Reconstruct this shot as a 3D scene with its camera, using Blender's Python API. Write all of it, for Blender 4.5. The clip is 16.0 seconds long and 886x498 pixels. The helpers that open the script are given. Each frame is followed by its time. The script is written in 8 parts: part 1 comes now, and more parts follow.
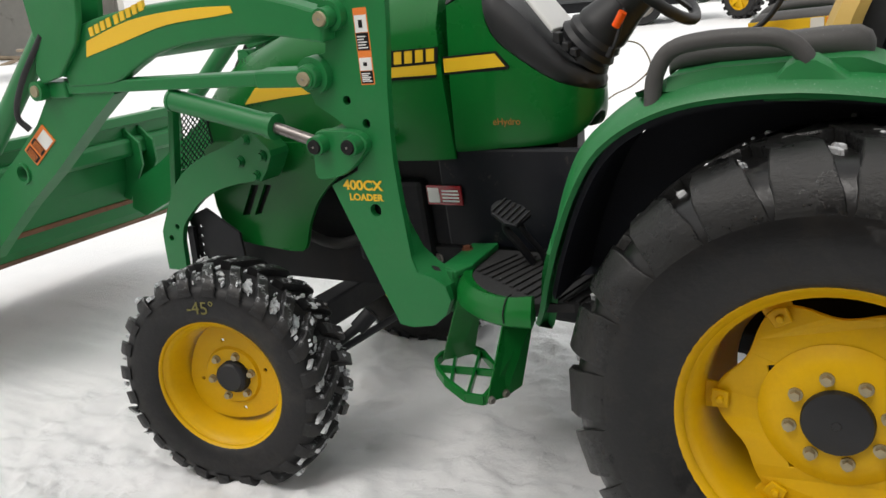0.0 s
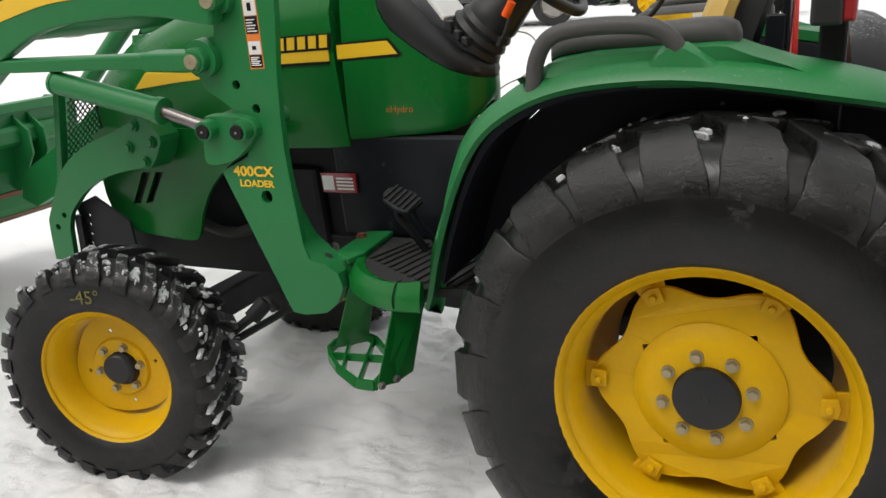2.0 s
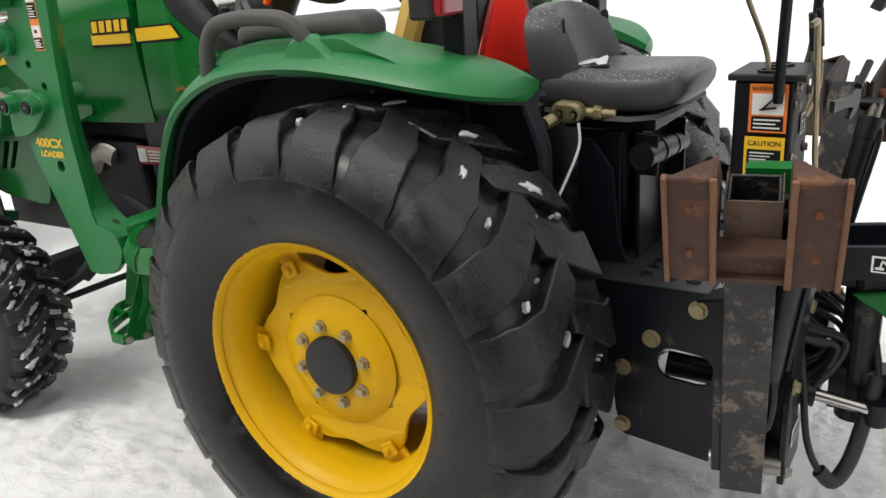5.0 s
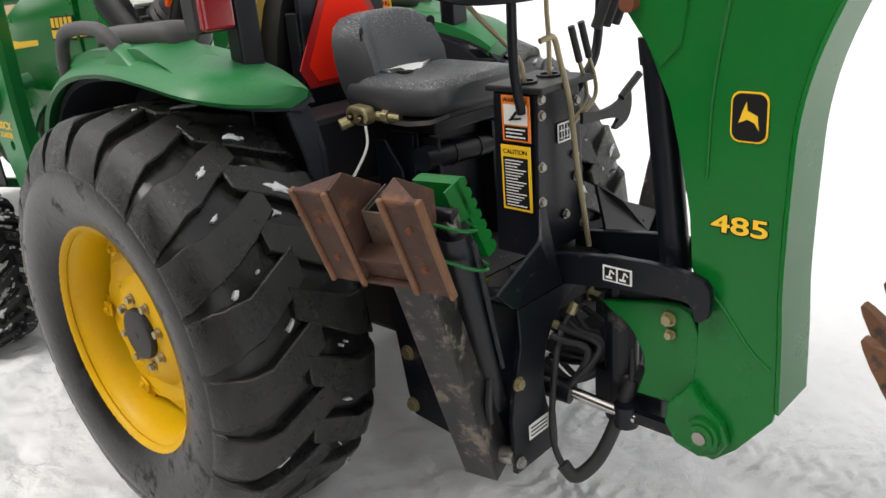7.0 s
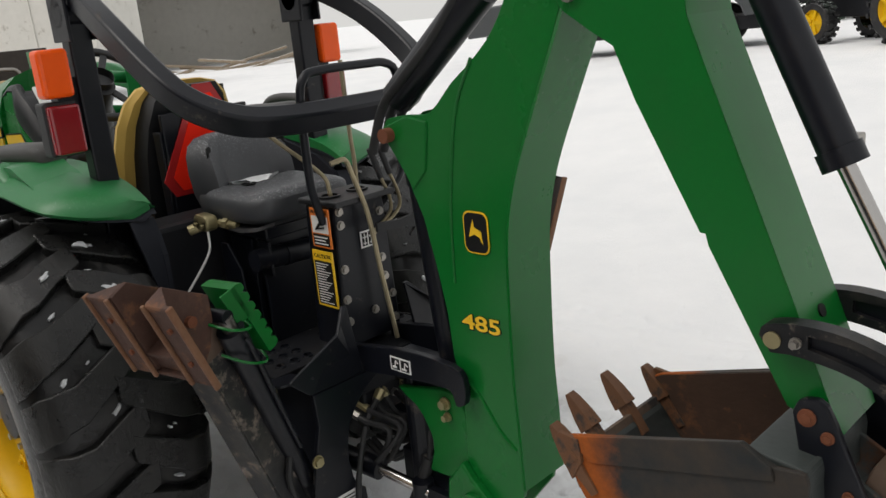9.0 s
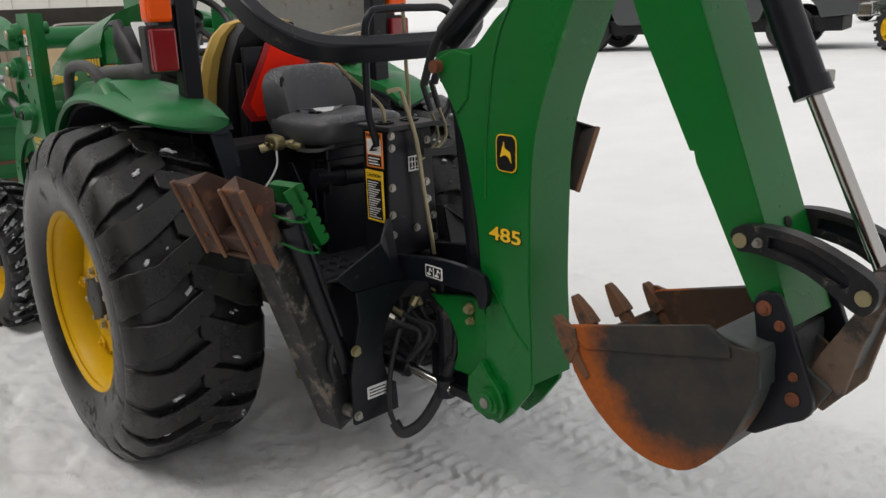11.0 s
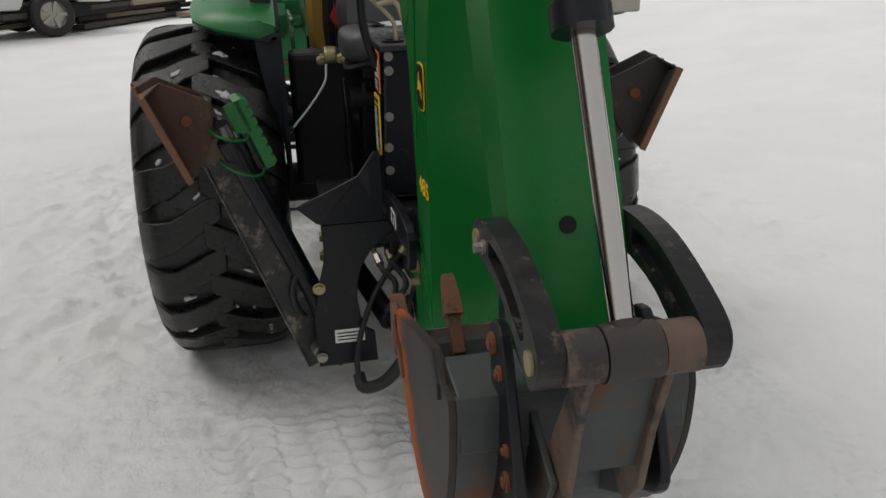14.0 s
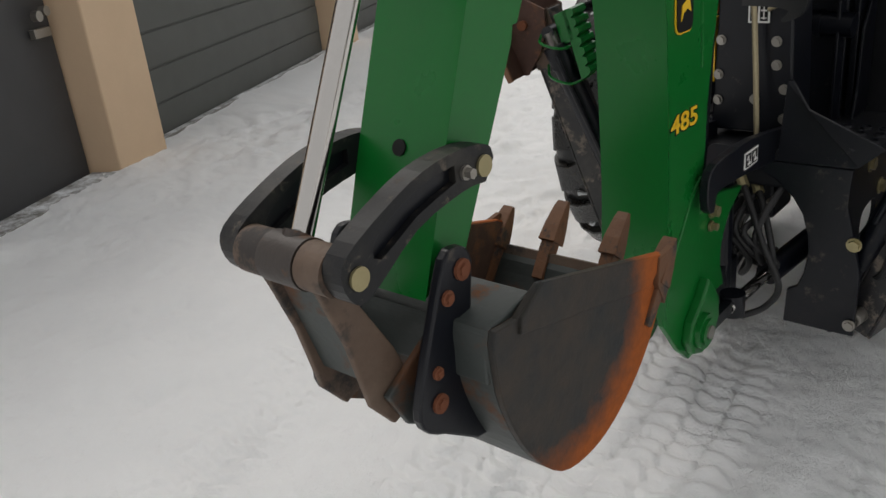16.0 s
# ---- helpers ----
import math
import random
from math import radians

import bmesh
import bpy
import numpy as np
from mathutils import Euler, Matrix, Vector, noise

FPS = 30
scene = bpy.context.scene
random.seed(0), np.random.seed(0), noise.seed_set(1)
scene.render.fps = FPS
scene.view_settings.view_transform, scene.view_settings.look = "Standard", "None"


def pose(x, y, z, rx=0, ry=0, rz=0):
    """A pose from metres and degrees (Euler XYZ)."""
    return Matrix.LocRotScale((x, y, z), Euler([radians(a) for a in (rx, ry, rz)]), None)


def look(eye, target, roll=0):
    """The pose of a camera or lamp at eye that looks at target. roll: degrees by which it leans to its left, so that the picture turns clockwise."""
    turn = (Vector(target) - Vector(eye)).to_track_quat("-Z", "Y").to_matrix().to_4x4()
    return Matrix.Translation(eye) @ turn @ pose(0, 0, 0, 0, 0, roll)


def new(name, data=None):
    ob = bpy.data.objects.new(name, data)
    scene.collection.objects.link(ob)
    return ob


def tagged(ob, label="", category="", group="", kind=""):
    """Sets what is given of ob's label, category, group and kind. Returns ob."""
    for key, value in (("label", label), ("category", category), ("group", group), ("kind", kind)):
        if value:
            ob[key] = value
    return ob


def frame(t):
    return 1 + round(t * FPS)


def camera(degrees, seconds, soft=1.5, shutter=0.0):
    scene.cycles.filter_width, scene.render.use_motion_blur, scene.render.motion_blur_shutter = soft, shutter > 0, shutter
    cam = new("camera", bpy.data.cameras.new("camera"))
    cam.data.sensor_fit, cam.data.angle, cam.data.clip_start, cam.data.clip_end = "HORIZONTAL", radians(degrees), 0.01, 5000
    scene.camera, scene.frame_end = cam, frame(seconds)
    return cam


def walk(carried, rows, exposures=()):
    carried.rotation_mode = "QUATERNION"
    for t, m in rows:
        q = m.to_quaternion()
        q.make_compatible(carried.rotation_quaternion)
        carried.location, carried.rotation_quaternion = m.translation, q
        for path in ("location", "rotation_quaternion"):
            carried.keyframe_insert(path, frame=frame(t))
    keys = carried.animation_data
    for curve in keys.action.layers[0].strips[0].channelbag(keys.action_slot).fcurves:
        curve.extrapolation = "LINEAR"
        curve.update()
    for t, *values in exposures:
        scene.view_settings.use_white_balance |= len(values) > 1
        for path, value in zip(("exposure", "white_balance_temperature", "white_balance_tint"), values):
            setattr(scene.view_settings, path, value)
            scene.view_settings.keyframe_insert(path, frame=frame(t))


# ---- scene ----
cam = camera(55.51, 16.0)
PATH = [
    (0, (0.146, -2.534, 1.552), (-0.604, -1.311, 1.113), -5.55),
    (0.5, (0.145, -2.540, 1.536), (-0.579, -1.301, 1.099), -4.68),
    (1, (0.154, -2.532, 1.530), (-0.547, -1.282, 1.088), -4.32),
    (1.5, (0.158, -2.529, 1.528), (-0.520, -1.269, 1.079), -4.10),
    (2, (0.224, -2.512, 1.514), (-0.399, -1.225, 1.061), -3.94),
    (2.5, (0.338, -2.419, 1.495), (-0.245, -1.116, 1.036), -4.51),
    (3, (0.456, -2.322, 1.497), (-0.090, -1.008, 1.024), -4.38),
    (3.5, (0.641, -2.317, 1.490), (0.080, -1.009, 1.018), -4.13),
    (4, (0.894, -2.346, 1.500), (0.298, -1.057, 1.017), -3.72),
    (4.2, (0.959, -2.312, 1.500), (0.332, -1.041, 1.010), -3.96),
    (6.3, (1.777, -1.807, 1.511), (0.772, -0.806, 1.021), -4.80),
    (6.5, (1.847, -1.746, 1.529), (0.829, -0.765, 1.028), -5.36),
    (7, (2.110, -1.676, 1.557), (1.122, -0.676, 1.033), -5.14),
    (7.5, (2.299, -1.589, 1.615), (1.289, -0.602, 1.110), -6.31),
    (8, (2.437, -1.487, 1.669), (1.464, -0.441, 1.212), -6.56),
    (8.2, (2.498, -1.450, 1.683), (1.513, -0.409, 1.241), -6.97),
    (10.3, (2.930, -1.600, 1.581), (1.831, -0.646, 1.218), -2.15),
    (10.5, (2.943, -1.644, 1.570), (1.860, -0.678, 1.191), -1.81),
    (11, (3.015, -1.657, 1.547), (1.911, -0.729, 1.136), -2.28),
    (11.5, (3.116, -1.589, 1.527), (1.953, -0.739, 1.108), -2.55),
    (12, (3.156, -1.489, 1.505), (1.955, -0.708, 1.060), -2.76),
    (12.5, (3.128, -1.293, 1.483), (1.864, -0.623, 1.033), -3.23),
    (13, (3.158, -1.000, 1.467), (1.865, -0.404, 0.994), -2.64),
    (13.5, (3.258, -0.685, 1.483), (1.916, -0.245, 0.976), -2.04),
    (14, (3.228, -0.382, 1.465), (1.845, -0.114, 0.948), -1.56),
    (14.5, (3.209, -0.047, 1.454), (1.806, -0.092, 0.925), -3.09),
    (15, (3.201, 0.288, 1.475), (1.859, -0.071, 0.911), -4.47),
    (15.5, (3.099, 0.551, 1.431), (1.882, -0.123, 0.870), -5.80),
    (16, (3.003, 0.821, 1.418), (1.983, -0.111, 0.835), -6.05),
]
EXPOSURES = [(0.0, 0.26), (2.0, 0.32), (3.5, 0.52), (4.2, 0.50), (6.5, 0.61), (7.0, 0.55), (7.5, 0.30), (8.0, -0.05), (10.3, -0.14), (11.5, -0.22), (12.5, -0.29), (13.5, -0.27), (14.0, -0.40), (14.5, -0.32), (15.0, -0.30), (16.0, -0.20)]
walk(cam, [(t, look(eye, target, roll)) for t, eye, target, roll in PATH], EXPOSURES)

# ---- overcast daylight over fresh snow ----
world = bpy.data.worlds.new("overcast_sky")
scene.world = world
world.use_nodes = True
wn, wl = world.node_tree.nodes, world.node_tree.links
sky = wn.new("ShaderNodeTexSky")
sky.sky_type = "NISHITA"
sky.sun_disc = False
sky.sun_elevation = radians(57)
sky.sun_rotation = radians(200)
sky.dust_density = 6.0
cloud = wn.new("ShaderNodeMixRGB")
cloud.inputs[0].default_value = 0.82
cloud.inputs[2].default_value = (7.9, 7.8, 7.55, 1)
wl.new(sky.outputs[0], cloud.inputs[1])
wl.new(cloud.outputs[0], wn["Background"].inputs[0])
wn["Background"].inputs[1].default_value = 0.115
sun = new("sun", bpy.data.lights.new("sun", "SUN"))
sun.data.energy = 1.1
sun.data.angle = radians(25)
sun.data.color = (1.0, 0.97, 0.93)
sun.matrix_world = look((-3.6, -7.4, 12.6), (0, 0, 0))


# ---- materials ----
def nodes_of(name):
    m = bpy.data.materials.new(name)
    m.use_nodes = True
    nt = m.node_tree
    return m, nt, nt.nodes, nt.links, nt.nodes["Principled BSDF"]


def noise_node(nt, scale, detail=6.0, rough=0.6, coords=None):
    n = nt.nodes.new("ShaderNodeTexNoise")
    n.inputs["Scale"].default_value = scale
    n.inputs["Detail"].default_value = detail
    n.inputs["Roughness"].default_value = rough
    if coords is not None:
        nt.links.new(coords, n.inputs["Vector"])
    return n


def ramp_node(nt, src, lo, hi, a=(0, 0, 0, 1), b=(1, 1, 1, 1)):
    r = nt.nodes.new("ShaderNodeValToRGB")
    r.color_ramp.elements[0].position, r.color_ramp.elements[1].position = lo, hi
    r.color_ramp.elements[0].color, r.color_ramp.elements[1].color = a, b
    nt.links.new(src, r.inputs[0])
    return r


def mix_node(nt, fac, a, b, blend="MIX"):
    m = nt.nodes.new("ShaderNodeMixRGB")
    m.blend_type = blend
    for i, v in enumerate((fac, a, b)):
        if isinstance(v, bpy.types.NodeSocket):
            nt.links.new(v, m.inputs[i])
        elif i == 0:
            m.inputs[0].default_value = v
        else:
            m.inputs[i].default_value = (*v, 1)
    return m


SNOW = (0.82, 0.84, 0.87)


def surface(name, base, rough=0.5, metal=0.0, vary=0.12, grain=90.0, bump=0.05, coat=0.0,
            wear=None, wear_amount=0.0, wear_scale=9.0, snow=0.0, snow_scale=30.0, dirt=0.0, spec=0.5):
    """Base colour with grain, larger stains, worn patches of another colour and a dusting of snow on what faces up."""
    m, nt, n, l, p = nodes_of(name)
    co = n.new("ShaderNodeTexCoord").outputs["Object"]
    fine, broad = noise_node(nt, grain, 5, 0.65, co), noise_node(nt, 4.0, 5, 0.6, co)
    dark = tuple(c * (1 - vary) for c in base)
    lite = tuple(min(1, c * (1 + vary)) for c in base)
    c1 = mix_node(nt, fine.outputs["Fac"], dark, lite)
    c2 = mix_node(nt, ramp_node(nt, broad.outputs["Fac"], 0.35, 0.7).outputs[0], c1.outputs[0], tuple(c * (1 - vary * 0.8) for c in base))
    col = c2.outputs[0]
    rough_out = None
    if dirt > 0:
        dn = noise_node(nt, 7.0, 8, 0.7, co)
        dm = ramp_node(nt, dn.outputs["Fac"], 0.5, 0.8, (0, 0, 0, 1), (dirt, dirt, dirt, 1))
        col = mix_node(nt, dm.outputs[0], col, (0.22, 0.19, 0.15)).outputs[0]
    if wear_amount > 0:
        wn_ = noise_node(nt, wear_scale, 9, 0.72, co)
        wm = ramp_node(nt, wn_.outputs["Fac"], 0.62 - 0.3 * wear_amount, 0.70 - 0.25 * wear_amount)
        col = mix_node(nt, wm.outputs[0], col, wear).outputs[0]
        rr = mix_node(nt, wm.outputs[0], (rough,) * 3, (0.85,) * 3)
        rough_out = rr.outputs[0]
    if snow > 0:
        geo = n.new("ShaderNodeNewGeometry")
        sep = n.new("ShaderNodeSeparateXYZ")
        l.new(geo.outputs["Normal"], sep.inputs[0])
        up = ramp_node(nt, sep.outputs["Z"], 0.25, 0.85)
        sn = noise_node(nt, snow_scale, 8, 0.75, co)
        sr = ramp_node(nt, sn.outputs["Fac"], 0.72 - 0.35 * snow, 0.86 - 0.25 * snow)
        both = n.new("ShaderNodeMath")
        both.operation = "MULTIPLY"
        l.new(up.outputs[0], both.inputs[0])
        l.new(sr.outputs[0], both.inputs[1])
        col = mix_node(nt, both.outputs[0], col, SNOW).outputs[0]
    l.new(col, p.inputs["Base Color"])
    rv = n.new("ShaderNodeMapRange")
    rv.inputs["To Min"].default_value = max(0.03, rough - 0.08)
    rv.inputs["To Max"].default_value = min(1, rough + 0.1)
    l.new(broad.outputs["Fac"], rv.inputs["Value"])
    l.new(rough_out if rough_out is not None else rv.outputs[0], p.inputs["Roughness"])
    p.inputs["Metallic"].default_value = metal
    p.inputs["Coat Weight"].default_value = coat
    p.inputs["Coat Roughness"].default_value = 0.12
    p.inputs["Specular IOR Level"].default_value = spec
    if bump > 0:
        b = n.new("ShaderNodeBump")
        b.inputs["Strength"].default_value = bump
        b.inputs["Distance"].default_value = 0.01
        l.new(fine.outputs["Fac"], b.inputs["Height"])
        l.new(b.outputs[0], p.inputs["Normal"])
    return m


GREEN = surface("green_enamel", (0.003, 0.124, 0.018), 0.28, vary=0.1, bump=0.012, dirt=0.03, snow=0.04, spec=0.32)
GREEN_TOP = surface("green_fender_plastic", (0.011, 0.160, 0.040), 0.42, vary=0.1, bump=0.03, snow=0.33, snow_scale=220, dirt=0.05)
GREEN_DARK = surface("dark_green_wire", (0.004, 0.035, 0.012), 0.5, vary=0.2, bump=0.05)
# Lighter than green_enamel: the loader's sheen is put into this base colour.
GREEN_LOADER = surface("green_loader_enamel", (0.010, 0.160, 0.040), 0.34, vary=0.1, bump=0.02, dirt=0.06, snow=0.1, snow_scale=60, spec=0.4)
YELLOW = surface("yellow_wheel_enamel", (0.65, 0.385, 0.002), 0.42, vary=0.10, bump=0.03, dirt=0.10, spec=0.22)
YELLOW_DECAL = surface("yellow_decal", (0.80, 0.50, 0.02), 0.35, vary=0.04, bump=0)
SEAT_YELLOW = surface("yellow_vinyl", (0.55, 0.36, 0.08), 0.6, vary=0.1, bump=0.05)
RUBBER = surface("wet_tyre_rubber", (0.0065, 0.0065, 0.007), 0.28, vary=0.6, grain=70, bump=0.16, dirt=0.06, snow=0.16, snow_scale=60, spec=0.40, wear=(0.020, 0.019, 0.018), wear_amount=0.22, wear_scale=11)


def tread_material():
    """Dark wet rubber with a scuffed, dusty film, dried mud and fine scrape marks; each bar a little different."""
    m, nt, n, l, p = nodes_of("scuffed_tread_rubber")
    co = n.new("ShaderNodeTexCoord").outputs["Object"]
    info = n.new("ShaderNodeObjectInfo")
    off = n.new("ShaderNodeVectorMath")
    off.operation = "MULTIPLY_ADD"
    off.inputs[1].default_value = (1, 1, 1)
    l.new(co, off.inputs[0])
    jump = n.new("ShaderNodeMath")
    jump.operation = "MULTIPLY"
    jump.inputs[1].default_value = 37.0
    l.new(info.outputs["Random"], jump.inputs[0])
    l.new(jump.outputs[0], off.inputs[2])
    co = off.outputs[0]
    thin = n.new("ShaderNodeVectorMath")
    thin.operation = "MULTIPLY"
    thin.inputs[1].default_value = (1.0, 6.0, 1.0)
    l.new(co, thin.inputs[0])
    film, mud, scrape, fine = noise_node(nt, 7, 8, 0.72, co), noise_node(nt, 10, 7, 0.7, co), noise_node(nt, 32, 6, 0.75, thin.outputs[0]), noise_node(nt, 110, 5, 0.7, co)
    col = mix_node(nt, ramp_node(nt, film.outputs["Fac"], 0.38, 0.66).outputs[0], (0.005, 0.005, 0.0053), (0.013, 0.013, 0.012))
    col = mix_node(nt, ramp_node(nt, scrape.outputs["Fac"], 0.60, 0.72, (0, 0, 0, 1), (0.6, 0.6, 0.6, 1)).outputs[0], col.outputs[0], (0.060, 0.059, 0.056))
    col = mix_node(nt, ramp_node(nt, mud.outputs["Fac"], 0.63, 0.72, (0, 0, 0, 1), (0.7, 0.7, 0.7, 1)).outputs[0], col.outputs[0], (0.050, 0.039, 0.030))
    l.new(col.outputs[0], p.inputs["Base Color"])
    l.new(ramp_node(nt, film.outputs["Fac"], 0.35, 0.65, (0.17, 0.17, 0.17, 1), (0.46, 0.46, 0.46, 1)).outputs[0], p.inputs["Roughness"])
    p.inputs["Specular IOR Level"].default_value = 0.42
    h = mix_node(nt, 0.5, scrape.outputs["Fac"], fine.outputs["Fac"])
    b = n.new("ShaderNodeBump")
    b.inputs["Strength"].default_value = 0.45
    b.inputs["Distance"].default_value = 0.008
    l.new(h.outputs[0], b.inputs["Height"])
    l.new(b.outputs[0], p.inputs["Normal"])
    return m


RUBBER_LUG = tread_material()
RUBBER_SNOWY = surface("snowy_tyre_rubber", (0.012, 0.012, 0.013), 0.45, vary=0.4, grain=60, bump=0.3, dirt=0.15, snow=0.55, snow_scale=38, spec=0.40)
RUBBER_FRONT = surface("black_front_tyre_rubber", (0.013, 0.013, 0.014), 0.5, vary=0.35, grain=60, bump=0.2, dirt=0.12, snow=0.08, snow_scale=50, spec=0.35)
BLACK = surface("black_paint", (0.0042, 0.0052, 0.0090), 0.36, vary=0.3, bump=0.03, dirt=0.03, snow=0.08, snow_scale=60, wear=(0.08, 0.07, 0.06), wear_amount=0.03, spec=0.32)
DECK_STEEL = surface("worn_black_deck_steel", (0.010, 0.0105, 0.013), 0.42, vary=0.3, bump=0.05, dirt=0.1, snow=0.26, snow_scale=26, spec=0.45)
BLACK_SCUFFED = surface("scuffed_black_paint", (0.010, 0.010, 0.012), 0.45, vary=0.3, bump=0.06, dirt=0.2, snow=0.14, snow_scale=60, wear=(0.17, 0.14, 0.115), wear_amount=0.3, wear_scale=16)
LINK_BLACK = surface("edge_worn_black_paint", (0.010, 0.0105, 0.012), 0.42, vary=0.3, bump=0.06, dirt=0.2, snow=0.1, snow_scale=60, wear=(0.10, 0.085, 0.07), wear_amount=0.16, wear_scale=34, spec=0.28)
DARK = surface("black_chassis_paint", (0.009, 0.0098, 0.0125), 0.55, vary=0.3, bump=0.06, dirt=0.05, spec=0.3)
PLASTIC = surface("black_moulded_plastic", (0.011, 0.0115, 0.013), 0.48, vary=0.15, bump=0.08, snow=0.2, snow_scale=90)
LINER = surface("black_fender_liner", (0.011, 0.013, 0.020), 0.7, vary=0.25, bump=0.05, spec=0.35)
GRIP = surface("grey_handle_plastic", (0.06, 0.058, 0.056), 0.6, vary=0.12, bump=0.1, snow=0.3, snow_scale=160)
VINYL = surface("charcoal_seat_vinyl", (0.050, 0.052, 0.057), 0.40, vary=0.12, grain=220, bump=0.1, snow=0.52, snow_scale=200)
CHROME = surface("chromed_rod", (0.50, 0.48, 0.46), 0.14, metal=1.0, vary=0.08, bump=0.01)
STEEL = surface("bare_steel", (0.35, 0.33, 0.30), 0.4, metal=0.9, vary=0.2, bump=0.05)
RUST = surface("rusty_worn_steel", (0.115, 0.075, 0.052), 0.68, vary=0.35, grain=40, bump=0.2, wear=(0.035, 0.03, 0.028), wear_amount=0.42, snow=0.12, dirt=0.2)
RUST_BUCKET = surface("rust_streaked_bucket_steel", (0.040, 0.048, 0.046), 0.5, vary=0.35, grain=40, bump=0.12, wear=(0.16, 0.06, 0.02), wear_amount=0.16, wear_scale=6, snow=0.05)


def rust_band_material():
    """Dark worn steel whose digging edge has gone to bright orange rust."""
    m, nt, n, l, p = nodes_of("bucket_side_steel")
    co = n.new("ShaderNodeTexCoord").outputs["Object"]
    fine, mid = noise_node(nt, 60, 6, 0.7, co), noise_node(nt, 8, 8, 0.72, co)
    steel = mix_node(nt, ramp_node(nt, mid.outputs["Fac"], 0.35, 0.75).outputs[0], (0.015, 0.018, 0.019), (0.052, 0.037, 0.026))
    rust = mix_node(nt, fine.outputs["Fac"], (0.15, 0.040, 0.009), (0.42, 0.105, 0.013))
    flat = n.new("ShaderNodeVectorMath")
    flat.operation = "MULTIPLY"
    flat.inputs[1].default_value = (1, 0, 1)
    l.new(co, flat.inputs[0])
    dist = n.new("ShaderNodeVectorMath")
    dist.operation = "DISTANCE"
    dist.inputs[1].default_value = (2.06, 0, 0.80)
    l.new(flat.outputs[0], dist.inputs[0])
    add = n.new("ShaderNodeMath")
    add.operation = "MULTIPLY_ADD"
    add.inputs[1].default_value = 0.16
    l.new(mid.outputs["Fac"], add.inputs[0])
    l.new(dist.outputs["Value"], add.inputs[2])
    mask = ramp_node(nt, add.outputs[0], 0.275, 0.355)
    col = mix_node(nt, mask.outputs[0], steel.outputs[0], rust.outputs[0])
    l.new(col.outputs[0], p.inputs["Base Color"])
    rr = mix_node(nt, mask.outputs[0], (0.55,) * 3, (0.8,) * 3)
    p.inputs["Specular IOR Level"].default_value = 0.28
    l.new(rr.outputs[0], p.inputs["Roughness"])
    b = n.new("ShaderNodeBump")
    b.inputs["Strength"].default_value = 0.2
    b.inputs["Distance"].default_value = 0.006
    l.new(fine.outputs["Fac"], b.inputs["Height"])
    l.new(b.outputs[0], p.inputs["Normal"])
    return m


BUCKET_SIDE = rust_band_material()
BUCKET_SHELL = surface("rust_brown_bucket_shell", (0.040, 0.047, 0.045), 0.55, vary=0.35, grain=40, bump=0.14, wear=(0.10, 0.042, 0.018), wear_amount=0.27, wear_scale=5, snow=0.04)
RUST_PAD = surface("rusty_cast_pad", (0.066, 0.028, 0.018), 0.72, vary=0.35, grain=50, bump=0.2, wear=(0.15, 0.066, 0.032), wear_amount=0.26, wear_scale=10, snow=0.12, dirt=0.12)
RUST_EDGE = surface("bright_worn_rust", (0.18, 0.085, 0.042), 0.7, vary=0.3, grain=50, bump=0.2, wear=(0.16, 0.07, 0.035), wear_amount=0.35, wear_scale=14)
RUST_INNER = surface("dull_brown_rust", (0.060, 0.030, 0.017), 0.75, vary=0.4, grain=40, bump=0.2, wear=(0.13, 0.055, 0.022), wear_amount=0.2, wear_scale=9)
RUST_TOOTH = surface("orange_brown_tooth_steel", (0.14, 0.058, 0.022), 0.7, vary=0.4, grain=40, bump=0.25, wear=(0.035, 0.028, 0.024), wear_amount=0.3, wear_scale=18)
RUST_BOLT = surface("orange_rust", (0.16, 0.050, 0.020), 0.85, vary=0.3, bump=0.25)
EYE_BROWN = surface("rusty_black_rod_eye", (0.035, 0.026, 0.022), 0.5, vary=0.35, grain=40, bump=0.15, wear=(0.11, 0.06, 0.035), wear_amount=0.2, wear_scale=14)
BRASS = surface("plated_fitting", (0.36, 0.31, 0.17), 0.38, metal=0.7, vary=0.2, bump=0.1)
ROD = surface("zinc_plated_rod", (0.40, 0.34, 0.22), 0.4, metal=0.7, vary=0.2, bump=0.05)
ROD_DULL = surface("dull_wet_rod", (0.22, 0.20, 0.19), 0.35, metal=0.9, vary=0.3, bump=0.05)
RED_LENS = surface("red_lens", (0.25, 0.006, 0.012), 0.18, vary=0.1, bump=0.05, coat=0.6)
AMBER_LENS = surface("amber_lens", (0.95, 0.105, 0.003), 0.30, vary=0.05, bump=0.05, coat=0.15, spec=0.3)
SIGN_BORDER = surface("dark_red_sign_border", (0.42, 0.012, 0.012), 0.4, vary=0.06, bump=0)
SIGN_RED = surface("fluorescent_red_sign", (1.0, 0.022, 0.004), 0.7, vary=0.02, bump=0, spec=0.2)
WHITE_DECAL = surface("white_decal", (0.72, 0.72, 0.70), 0.45, vary=0.05, bump=0)
ORANGE_DECAL = surface("orange_decal", (0.75, 0.20, 0.03), 0.45, vary=0.05, bump=0)
BADGE = surface("bronze_badge", (0.42, 0.17, 0.03), 0.45, vary=0.1, bump=0)
BLACK_DECAL = surface("black_decal", (0.008, 0.008, 0.008), 0.5, vary=0.05, bump=0, spec=0.2)
CHALK = surface("yellow_chalk", (0.17, 0.155, 0.05), 0.9, vary=0.3, bump=0)
HOSE = surface("black_hydraulic_hose", (0.012, 0.012, 0.013), 0.55, vary=0.2, grain=300, bump=0.2, snow=0.1)
